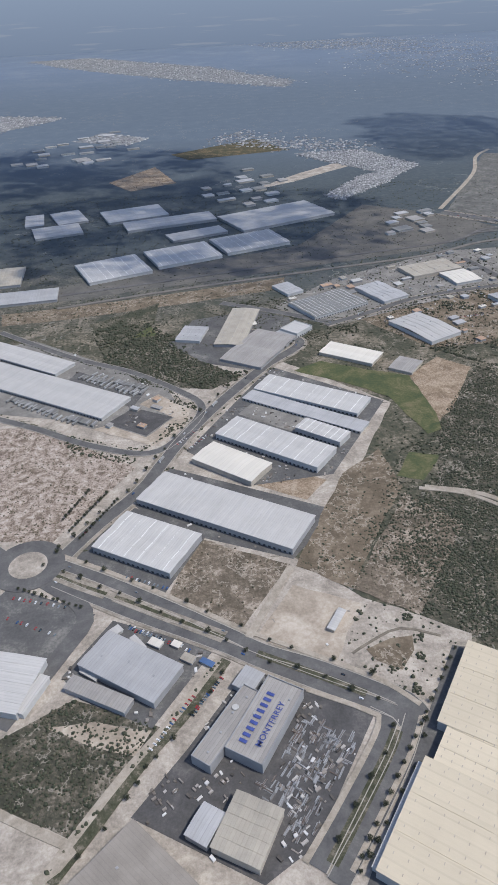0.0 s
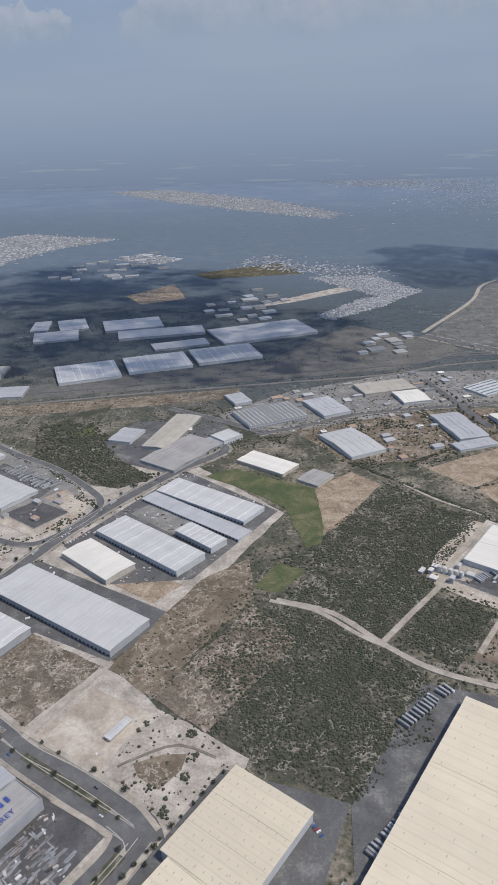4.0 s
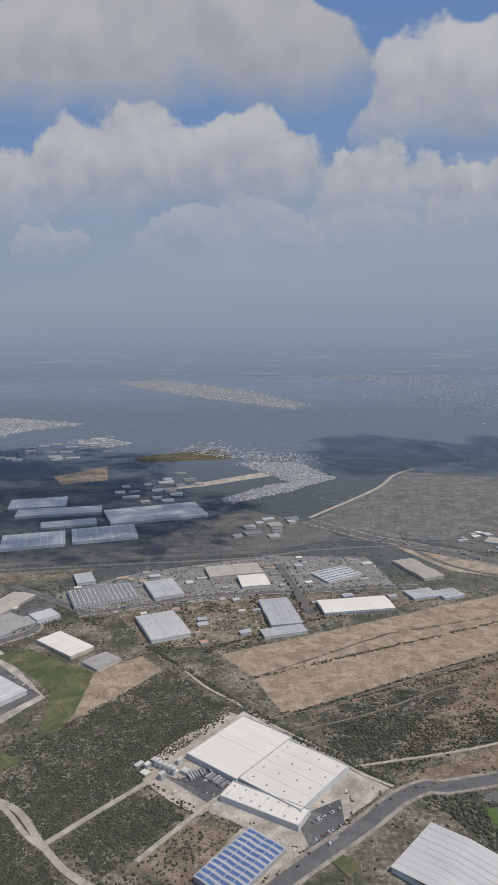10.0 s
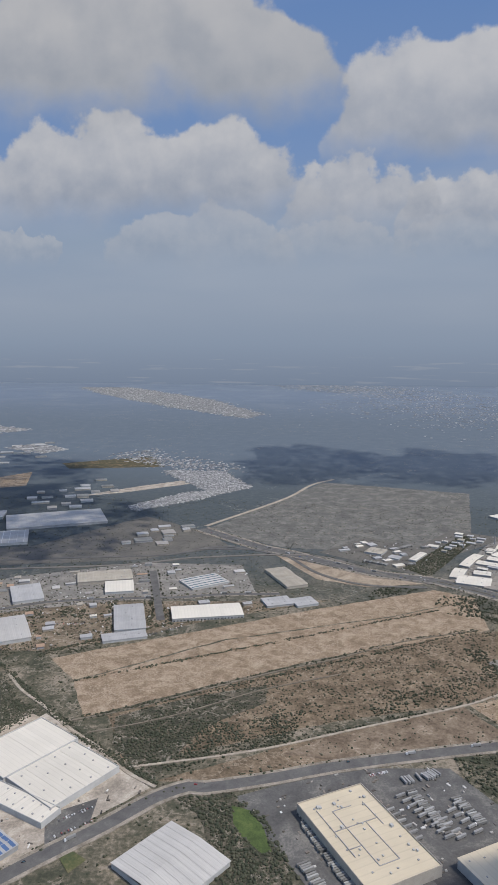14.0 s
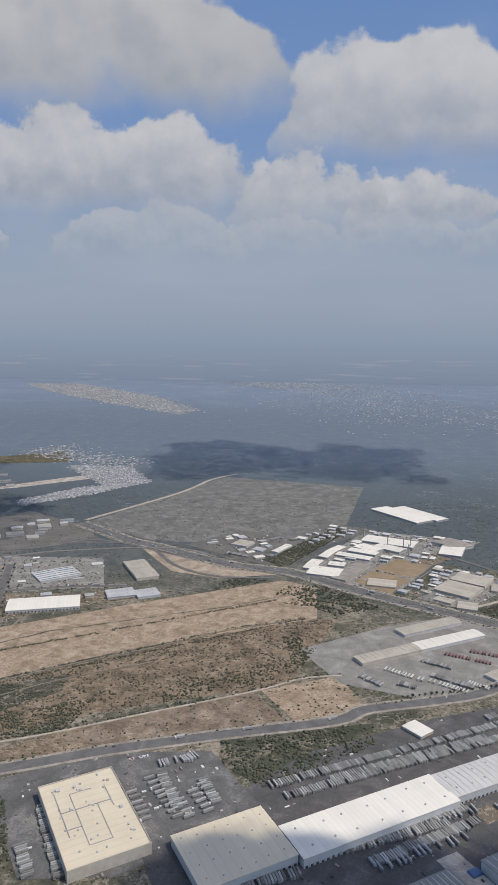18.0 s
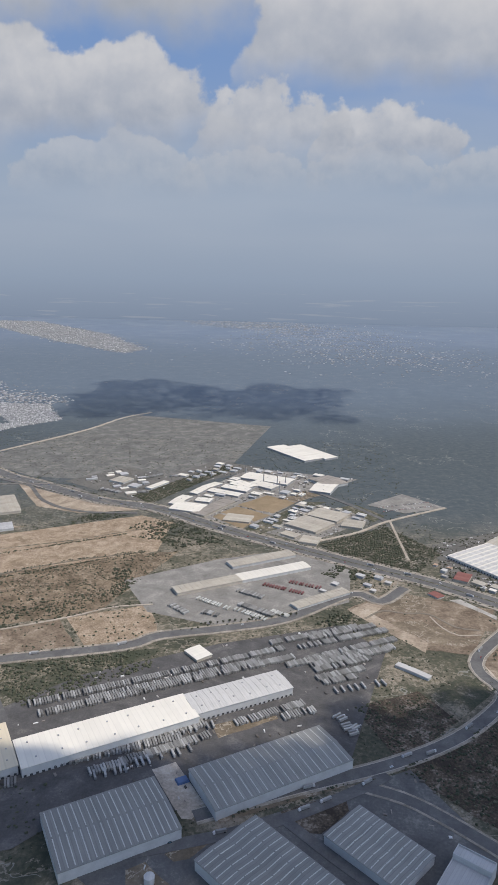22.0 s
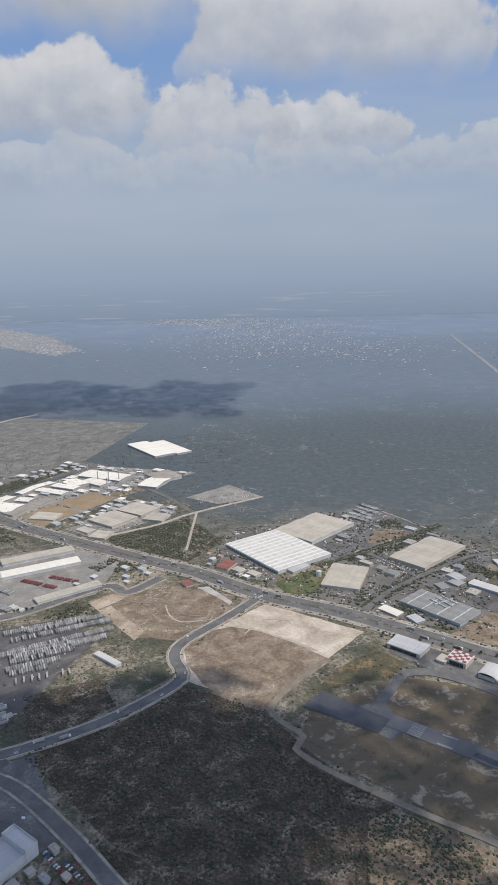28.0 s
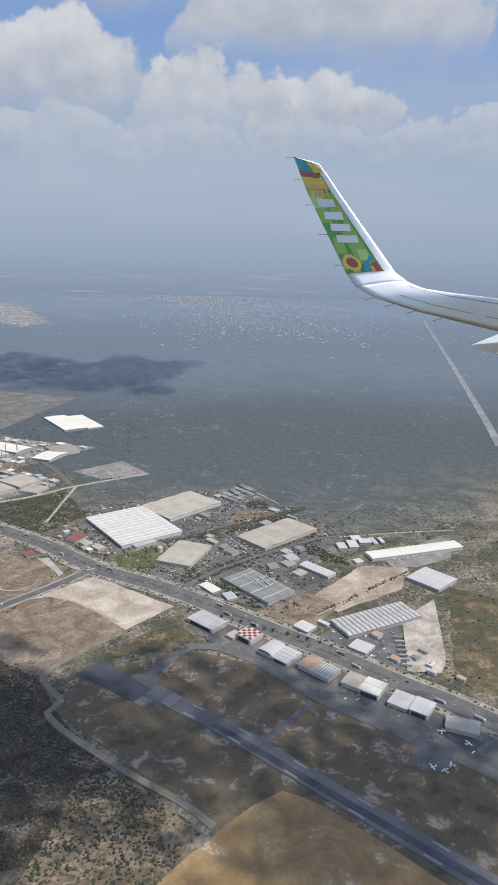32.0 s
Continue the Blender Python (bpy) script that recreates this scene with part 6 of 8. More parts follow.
def far_cloud(cx, base, half, high, size, off, deep, bright=(0.50, 0.515, 0.54), dull=(0.30, 0.345, 0.425), melt=0.75):
    """A heap cloud painted on the glowing wall, light and shade put in its colour: a ragged dome of billows, bright
    above, over a base that melts into the haze.
    """
    global bc_
    at_ = shifted(bp_, off * 900, off * 300, 0)
    lump = noise_node(bt_, at_, 1.0 / size, 8.0, 0.52)
    toward = noise_node(bt_, shifted(at_, size * 0.12, 0, size * 0.26), 1.0 / size, 5.0, 0.5)
    u = math_node(bt_, "DIVIDE", math_node(bt_, "SUBTRACT", bs_.outputs[0], cx), half)
    up = math_node(bt_, "DIVIDE", math_node(bt_, "SUBTRACT", bz_, base), high)
    dome = math_node(bt_, "SUBTRACT", 1.0, math_node(bt_, "ADD", math_node(bt_, "POWER", math_node(bt_, "ABSOLUTE", u), 3.0), math_node(bt_, "POWER", math_node(bt_, "MAXIMUM", up, 0.0), 1.5)))
    dens = math_node(bt_, "ADD", dome, math_node(bt_, "MULTIPLY", math_node(bt_, "SUBTRACT", lump, 0.5), 2.6))
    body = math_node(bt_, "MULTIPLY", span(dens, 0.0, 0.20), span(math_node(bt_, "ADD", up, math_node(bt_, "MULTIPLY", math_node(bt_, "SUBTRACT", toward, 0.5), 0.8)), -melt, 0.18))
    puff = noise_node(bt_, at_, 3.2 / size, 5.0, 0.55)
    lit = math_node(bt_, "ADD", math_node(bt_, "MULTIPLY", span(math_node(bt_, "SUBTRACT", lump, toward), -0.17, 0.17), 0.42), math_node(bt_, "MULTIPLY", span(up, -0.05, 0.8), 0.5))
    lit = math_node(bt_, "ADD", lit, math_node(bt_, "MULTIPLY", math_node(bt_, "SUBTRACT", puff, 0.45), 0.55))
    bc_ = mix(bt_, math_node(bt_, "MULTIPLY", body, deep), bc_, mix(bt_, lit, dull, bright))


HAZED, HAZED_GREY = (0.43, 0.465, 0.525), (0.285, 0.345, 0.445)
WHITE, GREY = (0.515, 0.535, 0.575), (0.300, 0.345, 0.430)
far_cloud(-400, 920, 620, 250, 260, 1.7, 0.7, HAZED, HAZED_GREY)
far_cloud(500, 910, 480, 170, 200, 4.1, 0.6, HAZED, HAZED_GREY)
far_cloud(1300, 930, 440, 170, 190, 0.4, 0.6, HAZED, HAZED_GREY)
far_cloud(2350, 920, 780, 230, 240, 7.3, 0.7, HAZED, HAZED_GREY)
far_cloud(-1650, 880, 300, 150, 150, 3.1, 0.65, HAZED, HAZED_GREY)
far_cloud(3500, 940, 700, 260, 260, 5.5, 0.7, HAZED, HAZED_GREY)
# nearer clouds, painted on this far wall where they fit the camera's view
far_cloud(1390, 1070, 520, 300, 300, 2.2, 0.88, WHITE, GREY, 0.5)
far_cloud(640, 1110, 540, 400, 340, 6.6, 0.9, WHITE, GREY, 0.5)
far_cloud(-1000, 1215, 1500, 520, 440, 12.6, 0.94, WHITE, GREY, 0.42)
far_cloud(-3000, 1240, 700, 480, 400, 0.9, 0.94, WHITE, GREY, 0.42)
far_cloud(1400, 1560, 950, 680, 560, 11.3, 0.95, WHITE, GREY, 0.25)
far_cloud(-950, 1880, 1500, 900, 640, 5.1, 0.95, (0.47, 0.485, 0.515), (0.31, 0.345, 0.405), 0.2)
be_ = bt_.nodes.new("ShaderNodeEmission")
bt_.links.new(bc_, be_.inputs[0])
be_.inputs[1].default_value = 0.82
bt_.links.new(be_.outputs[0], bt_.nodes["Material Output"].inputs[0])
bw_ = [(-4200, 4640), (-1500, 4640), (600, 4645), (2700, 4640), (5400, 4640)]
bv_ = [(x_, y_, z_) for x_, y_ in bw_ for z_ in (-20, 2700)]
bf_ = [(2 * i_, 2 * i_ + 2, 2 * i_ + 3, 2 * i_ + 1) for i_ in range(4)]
tagged(new("backdrop", mesh_of("backdrop", bv_, bf_, bm_)), "backdrop painted with pale blue hazy sky and clouds", "backdrop", kind="structure")

# ---- lettering on the factory roof ----


def roof_words(text, x, y, z, rot, size, material, name):
    cu = bpy.data.curves.new(name, "FONT")
    cu.body, cu.size, cu.extrude = text, size, 0.03
    cu.align_x = cu.align_y = "CENTER"
    cu.space_character = 1.08
    cu.offset = size * 0.006
    tmp = bpy.data.objects.new(name, cu)
    me = bpy.data.meshes.new_from_object(tmp)
    bpy.data.objects.remove(tmp)
    me.materials.clear()
    me.materials.append(material)
    ob = new(name, me)
    ob.matrix_world = pose(x, y, z, 0, 0, rot)
    return ob


# ---- small workshops between the large halls ----
rw = random.Random(31)
ROOFS = ["roof_pale", "roof_grey", "roof_ivory", "roof_tan", "roof_white", "roof_slate", "roof_rust"]


def quarter(poly, n, rot, lo, hi, words, roofs=ROOFS, h=(1.5, 2.6)):
    """Small sheds set to the street grid wherever the quarter is still free."""
    p = np.array(poly)
    a, b = p.min(0), p.max(0)
    made = 0
    for k in range(n * 14):
        if made >= n:
            break
        x, y = rw.uniform(a[0], b[0]), rw.uniform(a[1], b[1])
        w, d = rw.uniform(lo, hi), rw.uniform(lo, hi) * 0.7
        c, s = math.cos(radians(rot)), math.sin(radians(rot))
        pts = np.array([(x + u * c - v * s, y + u * s + v * c) for u in (-w / 2, 0, w / 2) for v in (-d / 2, 0, d / 2)])
        if not inside(pts[:, 0], pts[:, 1], poly).all() or not is_free(pts).all():
            continue
        kind = rw.choice(roofs)
        tone = {"roof_pale": "pale", "roof_grey": "grey", "roof_ivory": "ivory", "roof_tan": "tan", "roof_white": "white", "roof_slate": "dark grey", "roof_rust": "rusty"}[kind]
        shed(x, y, w, d, rot + rw.choice((0, 90)) * (w < d * 1.3), rw.uniform(*h), kind, rw.choice(("wall_white", "wall_tan", "wall_grey")), "small " + tone + " sheet-roofed shed " + words, flat=rw.random() < 0.4, vents=rw.choice((0, 0, 2)), category="workshop")
        made += 1


def tank(x, y, r_, h, label, material="wall_white"):
    n = 18
    ring = [(r_ * math.cos(6.2832 * i / n), r_ * math.sin(6.2832 * i / n)) for i in range(n)]
    v = [(a, b, z) for z in (0, h) for a, b in ring]
    f = [(i, (i + 1) % n, n + (i + 1) % n, n + i) for i in range(n)]
    ob = thing("storage_tank", x, y, 0, 0, label, "tank")
    part("shell", mesh_of("shell", v, f, M[material]), ob)
    cap = [(a * 1.03, b * 1.03, 0) for a, b in ring] + [(0, 0, r_ * 0.25)]
    part("cap", mesh_of("cap", cap, [(i, (i + 1) % n, n) for i in range(n)], M["roof_white"]), ob, at=(0, 0, h))
    take_rect(x, y, 2 * r_, 2 * r_, 0)
    return ob


def chimney(x, y, h, label):
    n = 12
    v = [(q * math.cos(6.2832 * i / n), q * math.sin(6.2832 * i / n), z) for z, q in ((0, 0.9), (h, 0.6)) for i in range(n)]
    ob = thing("chimney", x, y, 0, 0, label, "chimney")
    part("shaft", mesh_of("shaft", v, [(i, (i + 1) % n, n + (i + 1) % n, n + i) for i in range(n)], M["wall_grey"]), ob)
    v = [(q * math.cos(6.2832 * i / n), q * math.sin(6.2832 * i / n), z) for z, q in ((h - 2.5, 0.75), (h - 1.2, 0.72)) for i in range(n)]
    part("band", mesh_of("band", v, [(i, (i + 1) % n, n + (i + 1) % n, n + i) for i in range(n)], M["roof_rust"]), ob, "faded red band")
    return ob


def tree(x, y, size, seed, label, group=""):
    """A tapered trunk with limbs and a crown of many leaf clumps."""
    r = np.random.RandomState(seed)
    ob = thing("tree", x, y, 0.2, 0, label, "tree", group)
    v, f = [], []
    for q0, q1, ra, rb in [((0, 0, 0), (0, 0, size * 0.55), 0.09, 0.05)] + [((0, 0, size * 0.35), (size * 0.33 * math.cos(a), size * 0.33 * math.sin(a), size * 0.75), 0.045, 0.02) for a in r.uniform(0, 6.28, 4)]:
        k = len(v)
        for q, rad in ((q0, ra * size), (q1, rb * size)):
            v += [(q[0] + rad * math.cos(1.2566 * i), q[1] + rad * math.sin(1.2566 * i), q[2]) for i in range(5)]
        f += [(k + i, k + (i + 1) % 5, k + 5 + (i + 1) % 5, k + 5 + i) for i in range(5)]
    part("trunk", mesh_of("trunk", v, f, M["bark"]), ob)
    m = 280
    c = r.normal(0, 1, (m, 3))
    c /= np.linalg.norm(c, axis=1)[:, None]
    c *= (r.uniform(0.45, 1.05, m) * (1 + 0.25 * np.sin(3 * np.arctan2(c[:, 1], c[:, 0]) + seed)))[:, None] * (size * 0.5, size * 0.5, size * 0.36)
    c[:, 2] += size * 0.75
    t3 = c[:, None, :] + r.normal(0, 1, (m, 3, 3)) * size * 0.075
    part("crown", tri_mesh("crown", t3.reshape(-1, 3), np.arange(3 * m).reshape(-1, 3), M["leaf"]), ob)
    return ob


TREES = [tree(0, 0, 2.6, s, "dark green street tree with a rounded crown") for s in range(4)]
rt = random.Random(9)


def trees_along(key, off, step, jitter=1.0, z=0.2, group="street trees", t0=0.0, t1=1.0):
    line = LINES[key]
    run = 0.0
    n = len(line) - 1
    for i in range(int(n * t0), int(n * t1)):
        d = line[i + 1] - line[i]
        run += d.length
        if run < step:
            continue
        run = 0.0
        u = d.normalized()
        p = line[i] + Vector((-u.y, u.x)) * off + Vector((rt.uniform(-jitter, jitter), rt.uniform(-jitter, jitter)))
        s = rt.uniform(0.7, 1.25)
        c = copy_thing(rt.choice(TREES), pose(p.x, p.y, z, 0, 0, rt.uniform(0, 360)) @ Matrix.Diagonal((s, s, s, 1)))
        c.scale = (s, s, s)
        tagged(c, group=group)


def trees_line(x0, y0, x1, y1, n, group="tree row", z=0.3):
    for i in range(n):
        k = (i + 0.5 + rt.uniform(-0.2, 0.2)) / n
        s = rt.uniform(0.6, 1.0)
        c = copy_thing(rt.choice(TREES), pose(x0 + (x1 - x0) * k, y0 + (y1 - y0) * k, z, 0, 0, rt.uniform(0, 360)))
        c.scale = (s, s, s)
        tagged(c, group=group)


def hedge_line(x0, y0, x1, y1, n, seed):
    """A hedge of thorn bushes along a field's edge."""
    r = np.random.RandomState(200 + seed)
    k = r.uniform(0, 1, n)
    xy = np.stack([x0 + (x1 - x0) * k, y0 + (y1 - y0) * k], -1) + r.normal(0, 1.0, (n, 2))
    tagged(new("hedge", clump_mesh("hedge", xy, 0.2, r.uniform(0.7, 1.9, n), M["leaf"], seed)), "uneven dark thorn hedge along a field", "hedge", kind="stuff")


quarter(ZONES["midtown"], 13, 25, 4, 11, "among dry lots")
quarter(ZONES["midtown2"], 22, 22, 5, 13, "in the industrial quarter")
quarter(ZONES["plantpad"], 22, -27, 5, 16, "of the old plant", ["roof_ivory", "roof_white", "roof_pale"])
quarter(ZONES["factorypad"], 22, -33, 5, 12, "beside the highway", ["roof_ivory", "roof_white", "roof_pale", "roof_tan"])
quarter(ZONES["tpad"], 16, -42, 5, 14, "in the factory quarter", ["roof_pale", "roof_grey", "roof_tan", "roof_slate", "roof_tan", "roof_slate"])
quarter([(585, 905), (640, 985), (700, 960), (610, 870)], 8, -25, 6, 14, "beside the scrub", ["roof_pale", "roof_ivory"])
quarter([(455, 862), (560, 800), (600, 880), (520, 935)], 12, 28, 6, 15, "beside the railway", ["roof_pale", "roof_ivory"])
quarter([(1100, 470), (1150, 500), (1230, 380), (1190, 360)], 8, -40, 4, 9, "beside the highway")
quarter([(870, 590), (930, 560), (900, 620), (880, 640)], 6, -40, 3, 7, "beside the highway")
quarter([(760, 560), (800, 600), (870, 590), (800, 540)], 7, -35, 4, 8, "beside the depot", ["roof_white", "roof_pale"])
quarter(ZONES["greyyard"], 3, -30, 4, 7, "beside the grey factory")
quarter([(-150, 470), (-60, 480), (-60, 420), (-130, 440)], 5, -32, 4, 9, "beside the large factory")
quarter([(820, 240), (870, 260), (840, 285), (800, 250)], 5, -40, 3, 6, "beside the office", ["roof_tan", "roof_grey"])
quarter([(196, 375), (240, 405), (250, 375), (215, 358)], 12, 58, 2.5, 6, "of the ivory factory", ["roof_white", "roof_ivory"], (1.5, 4.5))
HALLS = ["roof_pale", "roof_grey", "roof_slate"]
quarter([(-448, 1385), (-437, 1648), (-258, 1805), (-147, 1540), (-351, 1338)], 26, 20, 14, 34, "among dark fields", HALLS, (1.8, 3))
quarter([(-83, 1145), (8, 1329), (90, 1210), (63, 994), (-29, 1048)], 18, 22, 12, 30, "under cloud shadow", HALLS, (1.8, 3))
quarter([(179, 866), (216, 992), (290, 969), (248, 855)], 16, 24, 10, 26, "beside the railway", HALLS, (1.8, 3))
quarter([(-60, 585), (-10, 640), (30, 620), (-20, 560)], 5, -28, 5, 10, "under cloud shadow", ["roof_grey", "roof_pale"])
for k_ in range(5):
    tank(214 + k_ * 3.2, 377 - k_ * 1.6, 1.3, 5.0, "slim white upright storage tank beside the ivory factory")
tank(727, 275, 2.6, 3.4, "squat pale water tank beside the warehouse")
tank(676, 256, 2.4, 4.0, "white upright storage tank beside the yard")
tank(680, 244, 1.8, 4.6, "white upright storage tank beside the yard")
tank(985, 575, 2.4, 5, "white upright tank beside the factory")
for x_, y_, h_ in ((712, 882, 14), (730, 868, 16), (733, 846, 15), (741, 880, 13), (640, 905, 9), (686, 930, 11)):
    chimney(x_, y_, h_, "tall slim grey factory chimney with a faded band")

# galvanised steel laid out in bundles on the yard
ry = random.Random(17)
sv_, sf_ = [], []
for k_ in range(170):
    for _ in range(20):
        x_, y_ = ry.uniform(-5, 48), ry.uniform(128, 198)
        q_ = np.array([(x_, y_), (x_ + 2, y_), (x_ - 2, y_), (x_, y_ - 2), (x_, y_ + 2)])
        if inside(q_[:, 0], q_[:, 1], ZONES["zincyard"]).all() and is_free(q_).all() and (x_ * 0.5 + (y_ - 175) * 0.86 < 14):
            break
    else:
        continue
    t_ = radians(57 + ry.choice((0, 0, 0, 0, 0, 90)) + ry.uniform(-5, 5))
    l_, m_ = ry.uniform(2.2, 6.0), ry.randint(2, 5)
    for i_ in range(m_):
        n_ = len(sv_)
        e_ = ry.uniform(-0.4, 0.4)
        sv_ += [(x_ + q[0] * math.cos(t_) - q[1] * math.sin(t_), y_ + q[0] * math.sin(t_) + q[1] * math.cos(t_), q[2]) for q in box_vf(-l_ / 2 + e_, l_ / 2 + e_, i_ * 0.28 - 0.42, i_ * 0.28 - 0.20, 0.29, 0.52 + 0.12 * (i_ % 2))]
        sf_ += [tuple(i + n_ for i in q) for q in BOX_F]
tagged(new("steel_bars", mesh_of("steel_bars", sv_, sf_, M["steel_many"])), "galvanised and rusty steel bars lying in bundles on the yard", "steel bars", kind="stuff")

# roundabout
n_ = 40


def disc(name, x, y, r_, z0, z1, material, label):
    v = [(x + r_ * math.cos(6.2832 * i / n_), y + r_ * math.sin(6.2832 * i / n_), z) for z in (z0, z1) for i in range(n_)]
    f = [tuple(range(n_, 2 * n_))] + [(i, (i + 1) % n_, n_ + (i + 1) % n_, n_ + i) for i in range(n_)]
    return tagged(new(name, mesh_of(name, v, f, M[material])), label, name.replace("_", " "), kind="structure")


disc("roundabout", -131, 288, 21, 0, 0.62, "asphalt", "asphalt ring of the roundabout")
disc("roundabout_island", -131, 288, 11, 0, 0.72, "sandpale", "pale planted island of the roundabout")

tagged(roof_words("MONTERREY", 2.5, 173.8, 6.78, 60.1, 3.9, M["letter_blue"], "roof_lettering"), "large blue letters painted on the factory roof", "lettering")
bars_ = thing("roof_bars", -3.0, 178.1, 6.74, 60.1, "row of bold blue bars painted on the factory roof", "roof paint")
for k_ in range(9):
    part("blue_bar", boxes_mesh("blue_bar", M["letter_blue"], (-14.0 + k_ * 3.2, -12.4 + k_ * 3.2, -1.8, 1.8, -0.03, 0.03)), bars_)
disc("roof_mark", -12.7, 183.3, 1.5, 6.3, 6.5, "roof_white", "pale round mark painted on the factory roof")

# checkered hangar roof
hk_ = thing("roof_checker", 1072.0, 432.8, 4.2, -39.9, "red checks painted on the hangar roof", "roof paint")
for i_ in range(5):
    for j_ in range(5):
        if (i_ + j_ + 1) % 2:
            part("red_check", boxes_mesh("red_check", M["check_red"], (-6.5 + i_ * 2.6, -3.9 + i_ * 2.6, -6.5 + j_ * 2.6, -3.9 + j_ * 2.6, 0.42, 0.50)), hk_)

# runway paint
for k_, q_ in enumerate(range(7, len(LINES["runway"]) - 1, 6)):
    a_, c_ = LINES["runway"][q_], LINES["runway"][q_ + 1]
    if (c_ - a_).length < 1:
        continue
    rot_ = math.degrees(math.atan2(c_.y - a_.y, c_.x - a_.x))
    for off_ in (-4.6, 4.6):
        w_ = (1.3, 9.0)
        s_ = Vector((-(c_ - a_).y, (c_ - a_).x)).normalized() * off_
        m_ = tagged(new("runway_marking", boxes_mesh("runway_marking", M["worn_marking"], (-w_[1] / 2, w_[1] / 2, -w_[0] / 2, w_[0] / 2, -0.05, 0.03))), "worn white painted runway marking on the asphalt", "marking", "runway markings", kind="structure")
        m_.matrix_world = pose(a_.x + s_.x, a_.y + s_.y, 0.66, 0, 0, rot_)
a_, c_ = LINES["runway"][4], LINES["runway"][6]
rot_ = math.degrees(math.atan2(c_.y - a_.y, c_.x - a_.x))
for k_ in range(8):
    s_ = Vector((-(c_ - a_).y, (c_ - a_).x)).normalized() * (-5.25 + 1.5 * k_)
    m_ = tagged(new("runway_marking", boxes_mesh("runway_marking", M["worn_marking"], (-4, 4, -0.45, 0.45, -0.05, 0.03))), "white painted runway threshold bar", "marking", "runway markings", kind="structure")
    m_.matrix_world = pose(a_.x + s_.x, a_.y + s_.y, 0.66, 0, 0, rot_)


def light_plane(x, y, rot):
    ob = thing("light_aircraft", x, y, 0.35, rot, "small white light aircraft parked on the apron", "aircraft", "parked light aircraft")
    part("fuselage", boxes_mesh("fuselage", M["cab_white"], (-1.9, 1.7, -0.28, 0.28, 0.35, 0.95, 0.12)), ob)
    part("wing", boxes_mesh("wing", M["cab_white"], (0.1, 0.95, -2.5, 2.5, 0.85, 0.97, 0.03)), ob)
    part("tailplane", boxes_mesh("tailplane", M["cab_white"], (-1.95, -1.45, -0.9, 0.9, 0.8, 0.88, 0.02)), ob)
    part("fin", boxes_mesh("fin", M["cab_white"], (-1.95, -1.4, -0.05, 0.05, 0.88, 1.6, 0.02)), ob)
    part("undercarriage", boxes_mesh("undercarriage", M["rubber"], (0.2, 0.45, -0.7, -0.55, 0, 0.3), (0.2, 0.45, 0.55, 0.7, 0, 0.3), (1.3, 1.5, -0.08, 0.08, 0, 0.3)), ob)


light_plane(1175.2, 309.8, 200)
light_plane(1181.2, 307.2, 120)
light_plane(1185.5, 311.7, 160)
light_plane(1186.3, 338.6, 80)
light_plane(1199.0, 329.3, 30)

# trees
for key_, off_, step_ in (("avenue_n", -5.2, 9), ("avenue_n", 6.5, 14), ("avenue_e1", 5.5, 7), ("avenue_e1", -6.5, 9), ("north_road", 6.5, 10), ("canal", 3.2, 7), ("cross_road", 5.5, 12), ("cross_road", -5.5, 12)):
    trees_along(key_, off_, step_)
for n_, (key_, off_, den_) in enumerate((("north_road", -7, 0.12), ("canal", -3, 0.2), ("mid_road", 5, 0.2), ("mid_road", -5, 0.18), ("highway", 11, 0.22), ("highway", -11, 0.2), ("south_paved", 6.5, 0.12), ("curvy", 6, 0.1), ("track6", 2.5, 0.3), ("track5", 3.0, 0.45), ("loop", 4.5, 0.25), ("rail", 6, 0.1), ("track8", 2.5, 0.25), ("tree_lane", 2.0, 0.9), ("tree_lane", -2.0, 0.8), ("street_t", 4.2, 0.5), ("street_t", -4.2, 0.3), ("street_u", 4.0, 0.4), ("yard_edge", 1.5, 0.5), ("yard_edge_b", 1.5, 0.5), ("lot_edge", 1.5, 0.7))):
    ln_ = LINES[key_]
    for a_, c_ in ((ln_[k_], ln_[min(k_ + 8, len(ln_) - 1)]) for k_ in range(0, len(ln_) - 1, 8)):
        s_ = Vector((-(c_ - a_).y, (c_ - a_).x)).normalized() * off_
        m_ = int((c_ - a_).length * den_ * 2)
        if m_ > 1:
            hedge_line(a_.x + s_.x, a_.y + s_.y, c_.x + s_.x, c_.y + s_.y, m_, n_)
trees_line(32.1, 118.8, 95.7, 216.9, 17)
trees_line(-132.8, 269.3, -92.4, 252.0, 12)
hedge_line(259.5, 493.5, 573.6, 681.5, 384, 2)
hedge_line(279.2, 435.5, 602.2, 635.2, 368, 3)
hedge_line(163.3, 540.7, 279.4, 432.0, 320, 4)
hedge_line(287.3, 422.6, 358.3, 375.5, 208, 5)
hedge_line(217.7, 542.7, 314.6, 616.6, 240, 6)
trees_line(672.9, 491.5, 748.9, 514.7, 16)
trees_line(1022.0, 471.2, 1134.8, 423.2, 14)
hedge_line(603.6, 688.2, 671.8, 663.2, 160, 9)
hedge_line(989.2, 537.9, 1122.2, 477.9, 192, 10)
trees_line(-113.0, 314.3, -94.2, 353.0, 14)
trees_line(-105.1, 307.3, -86.2, 345.6, 14)
trees_line(-118.9, 325.5, -106.8, 356.1, 10)
for t_ in TREES:
    for o_ in (*t_.children_recursive, t_):
        bpy.data.objects.remove(o_)

quarter([(590, 900), (640, 975), (695, 955), (615, 880)], 12, -27, 6, 14, "beside the scrub", ["roof_pale", "roof_ivory", "roof_tan"])


